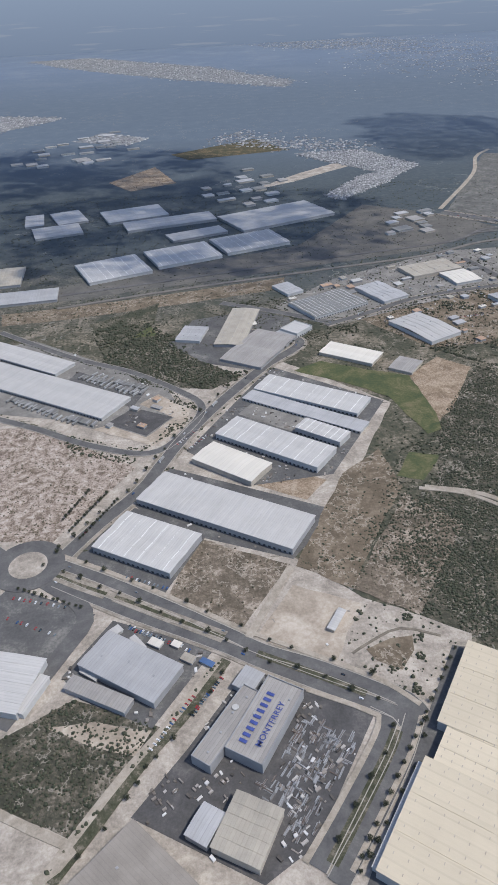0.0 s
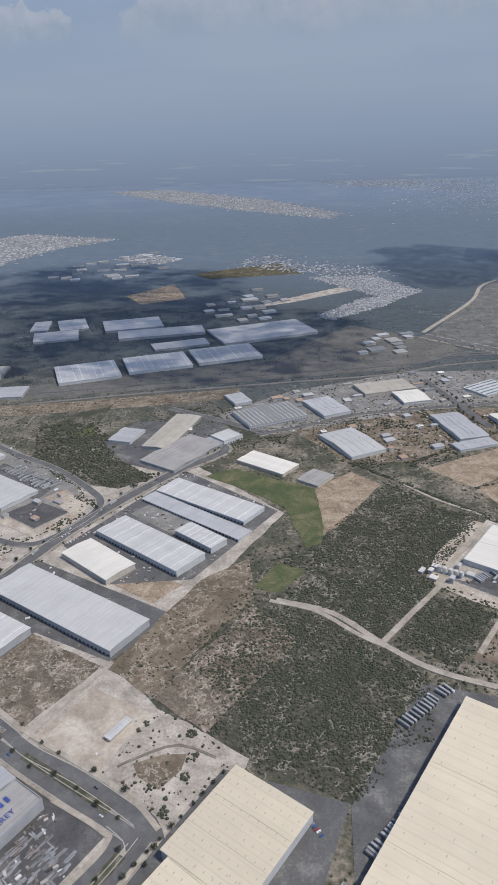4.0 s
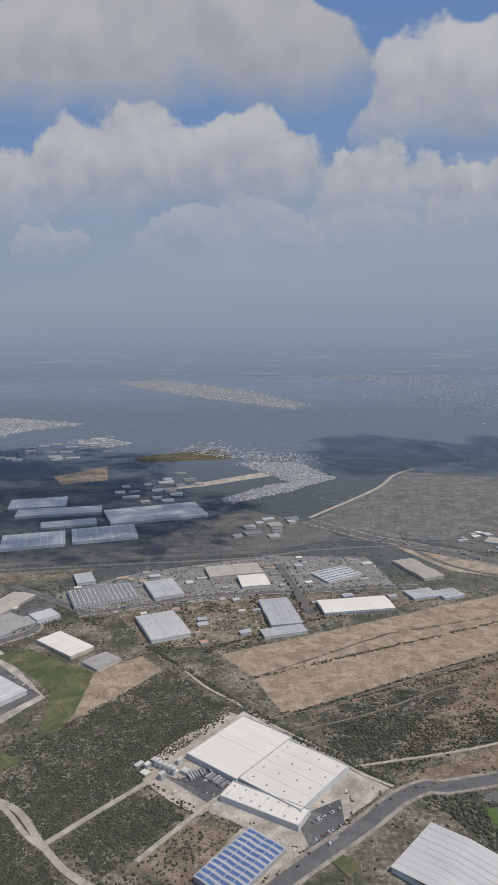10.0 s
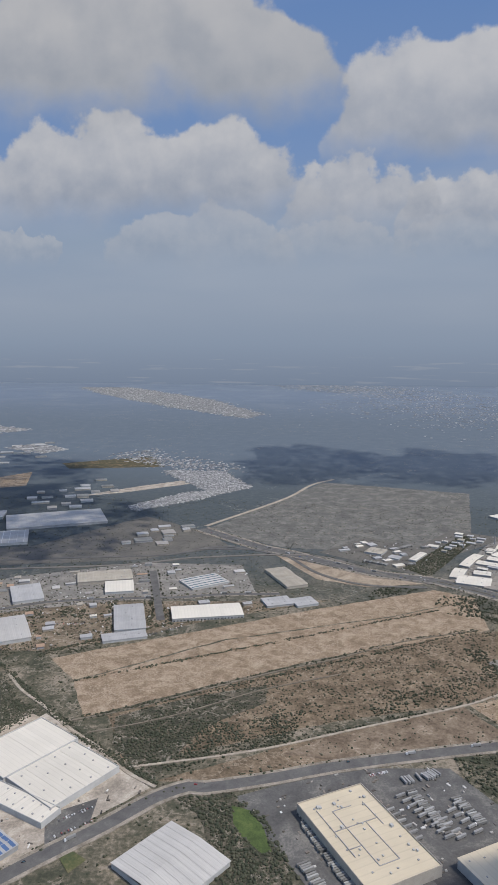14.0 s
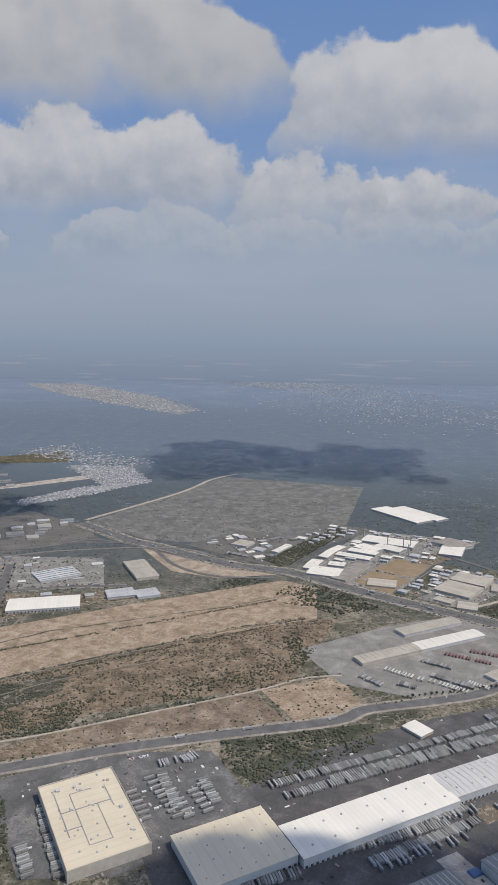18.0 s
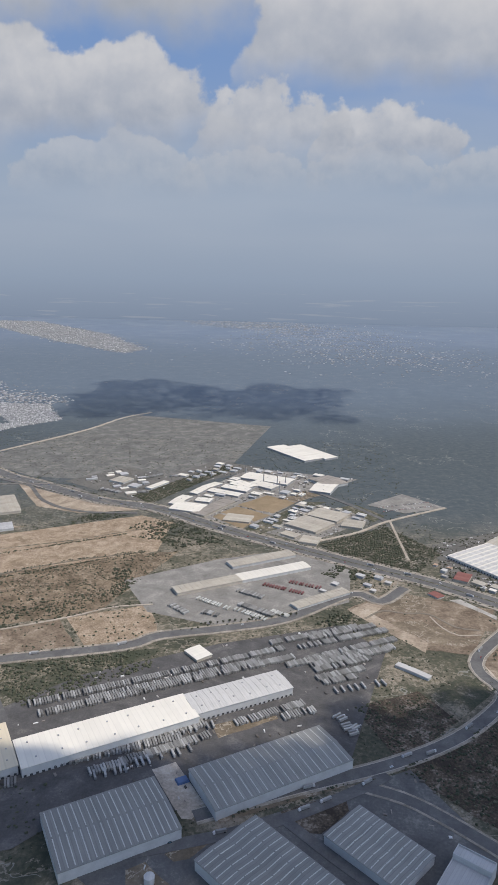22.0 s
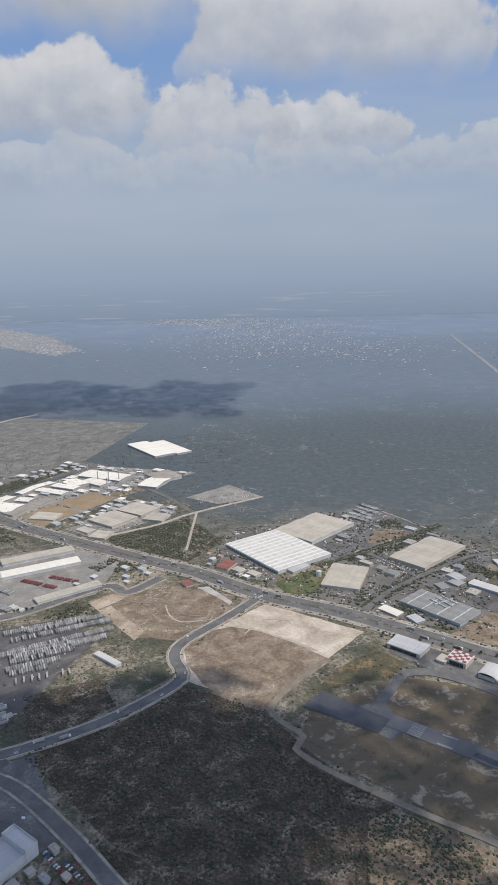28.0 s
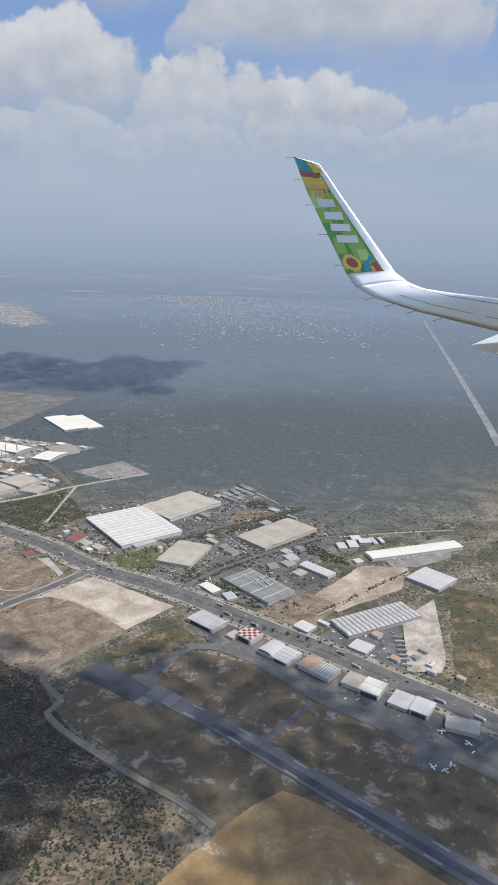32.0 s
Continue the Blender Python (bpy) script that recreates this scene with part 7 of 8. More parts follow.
def roof_ducts(x, y, w, d, rot, h):
    """Pipe runs and small plant on a flat roof."""
    ob = thing("roof_plant", x, y, h, rot, "grey pipe runs and small units on the cream roof", "roof plant")
    for a in ((-0.32, 0.30, 0.16), (-0.32, 0.10, -0.12), (0.02, 0.30, -0.30), (-0.18, 0.36, 0.34)):
        part("duct", boxes_mesh("duct", M["wall_grey"], (a[0] * w, a[1] * w, a[2] * d - 0.18, a[2] * d + 0.18, 0.3, 0.75)), ob)
    for a in ((-0.32, -0.12, 0.16), (0.10, -0.30, 0.34), (0.30, -0.12, 0.16), (-0.1, 0.16, 0.34)):
        part("duct", boxes_mesh("duct", M["wall_grey"], (a[0] * w - 0.18, a[0] * w + 0.18, a[1] * d, a[2] * d, 0.3, 0.75)), ob)
    r = random.Random(4)
    for k in range(22):
        px, py, s = r.uniform(-0.45, 0.45) * w, r.uniform(-0.45, 0.45) * d, r.uniform(0.4, 1.1)
        part("roof_unit", boxes_mesh("roof_unit", M["wall_white"], (px - s, px + s, py - s * 0.7, py + s * 0.7, 0.3, 0.5 + s)), ob)


roof_ducts(481.0, 340.1, 72.0, 43.5, 121.5, 6.0)


ducts_ = thing("roof_ducts", 1081.3, 516.2, 3.0, 30.7, "pale duct runs in a cross on the grey factory roof", "roof plant")
for a_ in ((-10, 10, -0.4, 0.4), (-6.4, -5.6, -9, 9), (5.6, 6.4, -9, 9), (-0.4, 0.4, -9, 9)):
    part("duct", boxes_mesh("duct", M["roof_pale"], (*a_, 0.2, 1.3)), ducts_)
tarp_ = thing("tarpaulin", 681.7, 320.5, 0.4, 30, "bright blue tarpaulin over stacked goods in the yard", "tarpaulin")
part("cover", boxes_mesh("cover", M["roof_blue"], (-3.4, 3.4, -2.6, 2.6, 0.0, 1.1, 0.5)), tarp_)

# ---- vehicles ----


def trailer_master(body_mat, label, name, category, length, width, height, cab):
    ob = thing(name, 0, 0, -900, 0, label, category)
    L, W, H = length, width, height
    part("cargo_box" if name == "truck_trailer" else "body", boxes_mesh("body", body_mat, (-L / 2, L / 2, -W / 2, W / 2, 0.45, H, 0.04)), ob)
    part("chassis", boxes_mesh("chassis", M["rubber"], (-L / 2 + 0.1, L / 2 - 0.1, -W / 2 + 0.15, W / 2 - 0.15, 0.3, 0.46)), ob)
    part("wheels", boxes_mesh("wheels", M["rubber"], *[(sx - 0.24, sx + 0.24, sy - 0.14, sy + 0.14, 0, 0.48, 0.06) for sx in (-L * 0.40, -L * 0.32, L * 0.36) for sy in (-W / 2 + 0.14, W / 2 - 0.14)]), ob)
    if cab:
        part("cab", boxes_mesh("cab", M["cab_white"], (L / 2 + 0.15, L / 2 + 1.3, -W / 2, W / 2, 0.3, H * 0.85, 0.1)), ob)
    return ob


def car_master(key):
    ob = thing("car", 0, 0, -900, 0, {"car_white": "white", "car_grey": "grey", "car_black": "black", "car_red": "red", "car_blue": "blue"}[key] + " parked car on the asphalt", "car")
    part("body", boxes_mesh("body", M[key], (-1.05, 1.05, -0.42, 0.42, 0.12, 0.42, 0.03), (-0.58, 0.38, -0.27, 0.27, 0.68, 0.71)), ob)
    part("cabin", boxes_mesh("cabin", M["glass"], (-0.7, 0.5, -0.38, 0.38, 0.42, 0.68, 0.12)), ob)
    return ob


MASTER = {"trailer": trailer_master(M["trailer_white"], "pale box truck trailer parked in a row", "truck_trailer", "trailer", 6.6, 1.25, 1.9, False),
          "truck": trailer_master(M["trailer_white"], "white box truck with its cab on the yard", "truck", "truck", 5.4, 1.25, 1.9, True),
          "bus": trailer_master(M["bus_grey"], "pale grey bus parked in the depot", "bus", "bus", 5.4, 1.2, 1.5, False),
          "redbus": trailer_master(M["bus_red"], "dark red bus parked in the depot", "bus", "bus", 5.4, 1.2, 1.5, False)}
CARS = [car_master(k) for k in ("car_white", "car_white", "car_grey", "car_grey", "car_black", "car_red", "car_blue")]
rv = random.Random(5)


FAR_CARS = []


def row(kind, n, x0, y0, x1, y1, z=0.3):
    """n vehicles side by side along a line, with a few gaps."""
    a = math.degrees(math.atan2(y1 - y0, x1 - x0)) + 90
    for i in range(n):
        if rv.random() < 0.10:
            continue
        k = (i + 0.5 + rv.uniform(-0.1, 0.1)) / n
        if kind == "car" and y0 > 300:
            FAR_CARS.append((x0 + (x1 - x0) * k, y0 + (y1 - y0) * k, z, radians(a + rv.uniform(-3, 3))))
            continue
        src = rv.choice(CARS) if kind == "car" else MASTER["truck" if kind == "trailer" and rv.random() < 0.12 else kind]
        c = copy_thing(src, pose(x0 + (x1 - x0) * k + rv.uniform(-0.3, 0.3), y0 + (y1 - y0) * k + rv.uniform(-0.3, 0.3), z, 0, 0, a + rv.choice((0, 180)) + rv.uniform(-3, 3)))
        tagged(c, group="parked cars" if kind == "car" else "parked trailers" if kind == "trailer" else "parked buses")


DENSE = []


def dense_row(kind, n, x0, y0, x1, y1, z=0.3):
    """A long row of trailers parked wheel to wheel."""
    a = math.atan2(y1 - y0, x1 - x0)
    length = math.hypot(x1 - x0, y1 - y0)
    for i in range(int(length / 1.62)):
        if rv.random() < 0.08:
            continue
        k = (i + 0.5) * 1.62 + rv.uniform(-0.1, 0.1)
        DENSE.append((x0 + k * math.cos(a), y0 + k * math.sin(a), z, a + math.pi / 2 + rv.uniform(-0.03, 0.03), rv.uniform(-0.5, 0.5), rv.uniform(5.6, 6.8), rv.uniform(1.7, 1.95)))


def dense_build():
    v, f = [], []
    for x, y, z, a, slip, ln, h in DENSE:
        c, s = math.cos(a), math.sin(a)
        for bx in ((slip - ln / 2, slip + ln / 2, -0.62, 0.62, 0.5, h, 0.04), (slip - ln / 2 + 0.3, slip - ln / 2 + 1.6, -0.58, 0.58, 0.0, 0.5)):
            k = len(v)
            v += [(x + p[0] * c - p[1] * s, y + p[0] * s + p[1] * c, z + p[2]) for p in box_vf(*bx)]
            f += [tuple(i + k for i in q) for q in BOX_F]
    cv, cf = [], []
    for x, y, z, a in FAR_CARS:
        c, s = math.cos(a), math.sin(a)
        for bx in ((-1.05, 1.05, -0.42, 0.42, 0.05, 0.42, 0.03), (-0.7, 0.5, -0.38, 0.38, 0.42, 0.7, 0.12)):
            k = len(cv)
            cv += [(x + p[0] * c - p[1] * s, y + p[0] * s + p[1] * c, z + p[2]) for p in box_vf(*bx)]
            cf += [tuple(i + k for i in q) for q in BOX_F]
    tagged(new("parked_cars", mesh_of("parked_cars", cv, cf, M["car_many"])), "far rows of parked cars in mixed colours", "cars", kind="stuff")
    return tagged(new("parked_trailers", mesh_of("parked_trailers", v, f, M["trailer_many"])), "long rows of pale box trailers parked wheel to wheel", "trailers", kind="stuff")


def traffic(key, n, off, level, lorries=0.3):
    """Vehicles along a road, in the lane at an offset."""
    line = LINES[key]
    for i in range(n):
        k = int((i + rv.random()) / n * (len(line) - 2))
        d = (line[k + 1] - line[k]).normalized()
        p = line[k] + Vector((-d.y, d.x)) * off
        src = MASTER["truck"] if rv.random() < lorries else rv.choice(CARS)
        tagged(copy_thing(src, pose(p.x, p.y, level, 0, 0, math.degrees(math.atan2(d.y, d.x)) + (180 if off > 0 else 0))), group="traffic")


dense_row("trailer", 42, 576.7, 379.8, 737.6, 461.8)
dense_row("trailer", 42, 586.2, 370.7, 744.5, 450.4)
dense_row("trailer", 17, 747.7, 462.6, 817.2, 495.8)
dense_row("trailer", 17, 751.9, 446.0, 822.4, 482.1)
dense_row("trailer", 10, 758.0, 432.6, 800.0, 453.4)
dense_row("trailer", 26, 598.8, 323.8, 677.9, 356.2)
row("trailer", 9, 236.0, 368.0, 250.0, 377.5)
row("trailer", 11, -143.0, 519.0, -97.0, 485.0)
row("trailer", 10, -128.0, 513.0, -88.0, 481.0)
row("trailer", 12, -184.0, 477.0, -130.0, 441.0)
row("trailer", 13, 625.1, 336.2, 662.7, 353.0)
row("trailer", 7, 632.9, 320.2, 650.8, 327.8)
row("trailer", 10, 661.9, 355.6, 694.9, 369.1)
row("trailer", 10, 652.9, 331.2, 684.6, 346.3)
row("trailer", 9, 502.9, 383.4, 527.8, 347.5)
row("trailer", 8, 512.2, 381.4, 534.9, 348.0)
row("trailer", 6, 528.0, 377.2, 544.6, 353.4)
row("trailer", 4, 534.8, 380.4, 546.3, 365.6)
row("trailer", 6, 495.2, 369.5, 511.3, 344.0)
row("trailer", 9, 504.1, 393.7, 517.8, 400.6)
row("trailer", 7, 520.4, 400.2, 529.0, 406.9)
row("bus", 12, 664.3, 537.1, 692.5, 519.7)
row("bus", 12, 697.0, 520.1, 723.4, 503.7)
row("bus", 9, 724.2, 520.5, 741.4, 509.8)
row("redbus", 14, 719.1, 568.9, 754.4, 553.4)
row("redbus", 10, 741.7, 576.6, 770.1, 565.6)
# this row of trailers takes the place of parking canopies
row("trailer", 14, 176.5, 246.0, 203.0, 273.0)
row("trailer", 8, 245.6, 372.6, 262.1, 361.3)
row("trailer", 8, -202.2, 487.6, -150.5, 460.7)
row("trailer", 5, -139.7, 451.2, -115.1, 438.8)
row("trailer", 10, -131.7, 523.0, -82.0, 486.8)
row("trailer", 6, 1017.6, 720.8, 1044.3, 697.8)
row("trailer", 7, 1028.7, 740.7, 1061.0, 709.8)
row("trailer", 6, 1042.7, 757.8, 1071.9, 725.3)
row("trailer", 10, 314.8, 622.0, 374.2, 638.4)
row("trailer", 9, 768.4, 408.9, 810.6, 424.3)
row("trailer", 5, 772.9, 375.3, 778.3, 364.5)
row("trailer", 8, 1178.3, 448.4, 1178.7, 402.1)
row("car", 10, -134.3, 263.1, -101.7, 253.4)
row("car", 12, -133.4, 248.2, -100.7, 233.5)
row("car", 10, -73.6, 275.0, -48.1, 263.2)
row("car", 14, -67.4, 238.7, -35.5, 222.1)
row("car", 14, -50.1, 168.0, -31.7, 195.1)
row("car", 8, -53.0, 405.0, -38.3, 424.8)
row("car", 10, -45.4, 397.1, -29.8, 417.7)
row("car", 12, 76.9, 171.9, 93.3, 203.6)
row("car", 14, 310.8, 337.4, 327.0, 351.2)
row("car", 12, 313.3, 324.7, 330.7, 340.1)
row("car", 20, 193.4, 599.8, 230.3, 604.9)
row("car", 14, 293.8, 582.0, 324.9, 611.4)
row("car", 14, 833.7, 270.2, 851.2, 253.9)
row("car", 12, 1139.5, 393.3, 1118.2, 408.3)
row("car", 16, 487.3, 399.5, 498.5, 404.6)
row("car", 24, 850.9, 796.4, 917.8, 824.8)
row("car", 24, 854.9, 782.5, 920.7, 810.0)
row("car", 16, 1195.5, 582.1, 1243.2, 611.3)
row("car", 16, 1198.7, 570.3, 1245.6, 598.4)
row("car", 14, 897.9, 598.5, 941.1, 575.7)
dense_row("trailer", 10, 755.2, 475.8, 810.0, 502.2)
dense_row("trailer", 10, 754.9, 438.5, 814.7, 466.5)
dense_row("trailer", 10, 758.6, 422.7, 793.1, 438.8)
dense_row("trailer", 10, 613.3, 388.3, 720.5, 442.7)
dense_row("trailer", 10, 706.8, 370.7, 750.5, 395.2)
row("trailer", 14, 156.6, 177.5, 175.4, 199.1)
row("car", 10, 128.8, 196.8, 137.7, 185.9)
dense_row("trailer", 10, 726.5, 467.3, 794.6, 498.4)
dense_row("trailer", 10, 738.1, 438.3, 818.6, 470.0)
dense_row("trailer", 10, 762.6, 418.2, 787.7, 428.8)
dense_row("trailer", 10, 645.3, 331.5, 693.1, 359.1)
dense_row("trailer", 10, 735.3, 378.8, 756.1, 388.3)
dense_row("trailer", 10, 448.2, 351.9, 477.0, 300.7)
dense_row("trailer", 10, 448.1, 320.9, 461.9, 299.3)
dense_row("trailer", 10, 510.2, 386.2, 528.6, 350.2)
dense_row("trailer", 10, 536.1, 383.3, 547.0, 361.4)
dense_row("trailer", 10, 561.2, 300.9, 595.6, 314.1)
dense_row("trailer", 10, 697.0, 554.8, 720.5, 542.0)
dense_row("trailer", 10, 671.5, 513.1, 686.0, 506.9)
dense_row("trailer", 10, 642.5, 524.1, 659.7, 508.4)
dense_row("trailer", 10, 700.3, 529.2, 729.0, 510.6)
# trailer boxes stand in for rows of small white-roofed units, five rows
dense_row("trailer", 10, 1023.3, 735.2, 1052.7, 707.9)
dense_row("trailer", 10, 1025.9, 744.5, 1055.6, 716.6)
dense_row("trailer", 10, 1039.1, 751.6, 1054.8, 726.0)
dense_row("trailer", 10, 1041.9, 759.7, 1063.1, 737.7)
dense_row("trailer", 10, 1048.8, 768.3, 1067.4, 745.6)
dense_row("trailer", 10, -141.0, 518.4, -117.0, 505.1)
dense_row("trailer", 10, -108.6, 505.7, -80.8, 490.3)
dense_row("trailer", 10, -105.9, 495.4, -83.4, 483.8)
dense_row("trailer", 10, -192.1, 485.3, -148.3, 457.9)
dense_row("trailer", 10, -138.7, 450.7, -114.7, 437.9)
dense_row("trailer", 10, 624.8, 336.8, 660.6, 355.0)
dense_row("trailer", 10, 665.0, 357.9, 689.0, 370.0)
dense_row("trailer", 10, 630.5, 322.4, 649.3, 332.6)
dense_row("trailer", 10, 654.7, 336.2, 686.3, 354.8)
# trailer boxes stand in for rows of white tanks, three rows
dense_row("trailer", 10, 605.0, 770.8, 641.3, 760.3)
dense_row("trailer", 10, 608.6, 779.0, 645.2, 768.3)
dense_row("trailer", 10, 612.2, 787.5, 634.5, 780.9)
dense_row("trailer", 10, 507.0, 834.0, 534.6, 819.5)
dense_row("trailer", 10, 545.4, 882.9, 573.5, 907.7)
dense_row("trailer", 10, 584.8, 898.6, 603.6, 908.6)
dense_row("trailer", 10, 545.6, 819.2, 568.1, 828.4)
row("car", 14, 1041.8, 609.3, 1064.2, 577.5)
row("car", 14, 1045.2, 612.2, 1067.6, 581.1)
row("car", 14, 1048.6, 615.0, 1070.9, 584.2)
row("car", 16, 1191.7, 581.9, 1219.8, 607.5)
row("car", 14, 1195.2, 572.6, 1220.4, 595.8)
row("car", 26, -69.2, 238.4, -34.7, 220.4)
row("car", 16, -32.7, 184.4, -19.1, 204.2)
row("car", 18, 908.9, 580.4, 932.5, 574.3)
row("car", 14, 915.1, 593.4, 929.4, 581.5)
row("trailer", 7, 768.0, 384.0, 780.4, 369.7)
row("trailer", 5, 703.0, 251.6, 711.4, 245.7)
row("car", 12, 845.3, 264.5, 863.4, 248.2)
dense_build()
traffic("highway", 34, 3.6, 0.55)
traffic("highway", 34, -3.6, 0.55)
traffic("avenue_n", 4, 0, 0.55, 0.0)
traffic("avenue_s", 3, 0, 0.55, 0.0)
traffic("north_road", 12, 2, 0.55)
traffic("south_paved", 10, 2, 0.55)
traffic("curvy", 9, 2, 0.55, 0.5)
traffic("curvy", 6, -2, 0.55, 0.3)
traffic("yard_lane", 8, 1.5, 0.55, 0.7)
traffic("mid_road", 10, 1.5, 0.55)
for m_ in list(MASTER.values()) + list(dict.fromkeys(CARS)):
    for o_ in (*m_.children_recursive, m_):
        bpy.data.objects.remove(o_)

# ---- plants ----


def grow(poly, density, lo, hi, material, label, seed, z=0.15, name="thorn_bushes", patch=0.5, keep_off=()):
    """Bushes scattered over a plot, thicker in patches."""
    rr = np.random.RandomState(seed)
    p = np.array(poly)
    a, b = p.min(0), p.max(0)
    n = int((b - a).prod() * density)
    xy = rr.uniform(a, b, (n, 2))
    ok = inside(xy[:, 0], xy[:, 1], poly)
    w = np.sin(xy[:, 0] / 7.3 + 1.7 * np.sin(xy[:, 1] / 11.0 + seed)) + np.sin(xy[:, 1] / 6.1 + 1.3 * np.sin(xy[:, 0] / 9.0))
    ok &= (w / 2 + rr.uniform(-1, 1, n)) > (patch * 2 - 1)
    for q in keep_off:
        ok &= ~inside(xy[:, 0], xy[:, 1], q)
    ok &= is_free(xy)
    xy = xy[ok]
    if len(xy) < 3:
        return None
    size = rr.uniform(lo, hi, len(xy)) * rr.uniform(0.6, 1.3, len(xy))
    return tagged(new(name, clump_mesh(name, xy, z, size, material, seed)), label, "bushes", kind="stuff")


PAVED = [k_ for k_ in ZONES if k_ in ("zincyard", "creamyard", "creamyard2", "longyard", "longyard2", "wyard", "lyard", "lotsouthwest", "greyyard", "xyard", "xlot", "xpad", "bluepad", "busyard", "truckyard", "dockyard", "kyard", "apron", "runwayhead", "apron2", "airfield", "drygrass", "field1", "field2", "strip_white", "tyard", "t5lot", "clearing", "clearing2", "tpad2", "sandlot2", "lawn", "green1", "green3", "plantfield", "plantfield2", "plantfield3", "parkgrass", "farcar", "citybase", "citybase2", "citybase3", "citybase4", "interch", "limehollow", "lawn3", "green2")]
for n_, (key, den, lo, hi, mt, patch) in enumerate((
        ("scrubmix", 0.13, 0.5, 1.6, "leaf", 0.45), ("thorn2", 0.5, 0.6, 1.5, "leaf", 0.25), ("dark1", 0.5, 0.7, 1.5, "leaf", 0.25),
        ("dark2", 0.9, 0.6, 1.4, "leaf", 0.08), ("dark3", 0.9, 0.6, 1.4, "leaf", 0.08), ("dark4", 0.60, 0.6, 1.4, "leaf", 0.30), ("dark5", 0.60, 0.6, 1.4, "leaf", 0.30), ("thorngrey", 0.3, 0.5, 1.2, "leaf_dry", 0.35), ("plotd", 0.1, 0.5, 1.4, "leaf", 0.4), ("darkn2", 0.3, 0.8, 2.0, "leaf", 0.15), ("greenfield", 0.05, 0.8, 1.8, "leaf", 0.3), ("clearing", 0.01, 0.5, 1.2, "leaf", 0.5), ("grove2", 0.35, 0.8, 2.0, "leaf", 0.1), ("grove3", 0.3, 0.8, 2.0, "leaf", 0.15), ("grove", 0.6, 0.7, 2.0, "leaf", 0.12), ("straw3", 0.02, 0.6, 1.2, "leaf", 0.4),
        ("darkfield", 0.34, 0.6, 1.7, "leaf", 0.35), ("thornwest", 0.30, 0.6, 1.5, "leaf", 0.35), ("thornlit", 0.30, 0.6, 1.7, "leaf", 0.35), ("darksouth", 0.34, 0.6, 1.7, "leaf", 0.35), ("triangle", 0.3, 0.5, 1.5, "leaf", 0.35), ("sandlot", 0.2, 0.4, 1.1, "leaf_dry", 0.4), ("sandlot3", 0.09, 0.5, 1.6, "leaf", 0.55),
        ("scrub1", 0.12, 0.5, 1.2, "leaf_dry", 0.4), ("greenscrub", 0.3, 0.9, 2.2, "leaf", 0.3), ("brownstrip", 0.12, 0.4, 1.2, "leaf", 0.5),
        ("midtown", 0.08, 0.6, 1.9, "leaf", 0.5), ("midtown2", 0.03, 0.7, 2.0, "leaf", 0.5), ("tpad", 0.09, 0.9, 2.4, "leaf", 0.5))):
    grow(ZONES[key], den, lo, hi, M[mt], "dense dark green thorn bushes" if mt == "leaf" else "dry brown thorn bushes", 40 + n_, patch=patch)

# loose bushes over all open land near the flight line
for n_, (lo_x, hi_x) in enumerate(((-400, 100), (100, 500), (500, 900), (900, 1500))):
    grow([(lo_x, 90), (hi_x, 90), (hi_x, 700), (lo_x, 700)], 0.055, 0.6, 1.7, M["leaf"], "scattered dark thorn bushes on the plain", 60 + n_, 0.0, patch=0.45, keep_off=[ZONES[k_] for k_ in PAVED])
    if hi_x < 1000:
        grow([(lo_x, 700), (hi_x, 700), (hi_x, 1150), (lo_x, 1150)], 0.028, 0.7, 1.6, M["leaf"], "scattered dark thorn bushes on the plain", 70 + n_, 0.0, patch=0.4, keep_off=[ZONES[k_] for k_ in PAVED])

grow([(60, 290), (110, 240), (250, 240), (330, 330), (250, 440), (200, 500), (100, 380)], 0.22, 0.6, 1.6, M["leaf"], "dense dark green thorn bushes", 90, 0.1, patch=0.3, keep_off=[ZONES[k_] for k_ in PAVED])
grow([(-30, 640), (60, 560), (110, 600), (20, 690)], 0.12, 0.7, 1.8, M["leaf"], "dense dark green thorn bushes", 91, 0.1, patch=0.3, keep_off=[ZONES[k_] for k_ in PAVED])
grow([(395, 300), (420, 375), (470, 395), (520, 400), (450, 300)], 0.15, 0.8, 2.0, M["leaf"], "dark green bushes beside the road", 92, 0.1, patch=0.3, keep_off=[ZONES[k_] for k_ in PAVED])
for n_, (x_, y_, r_) in enumerate(((74.9, 235.1, 2.2), (35.1, 207.9, 2.0), (62.4, 204.3, 1.8), (70.1, 190.9, 2.4), (77.7, 220.9, 2.6), (52.5, 239.6, 1.3), (49.4, 235.9, 1.3), (66.3, 217.6, 1.0), (76.4, 210.7, 1.9))):
    grow([(x_ - r_, y_ - r_), (x_ + r_, y_ - r_), (x_ + r_, y_ + r_), (x_ - r_, y_ + r_)], 1.2, 0.8, 1.5, M["leaf"], "round dark green bushes on a pale lot", 130 + n_, 0.2, patch=0.0)
for n_, q_ in enumerate((
        [(159, 635), (172, 651), (186, 615), (172, 607)],
        [(83, 594), (104, 599), (110, 581), (95, 576)],
        [(151, 544), (167, 557), (195, 537), (175, 525)],
        [(231, 678), (240, 679), (263, 594), (258, 581)],
        [(271, 673), (283, 673), (295, 609), (286, 615)],
        [(298, 651), (307, 645), (317, 586), (306, 610)],
        [(192, 644), (220, 639), (225, 618), (202, 619)],
        [(208, 543), (258, 569), (263, 556), (217, 531)])):
    grow(q_, 0.25, 0.8, 1.9, M["leaf"], "dark green street trees among the halls", 150 + n_, 0.2, patch=0.2)
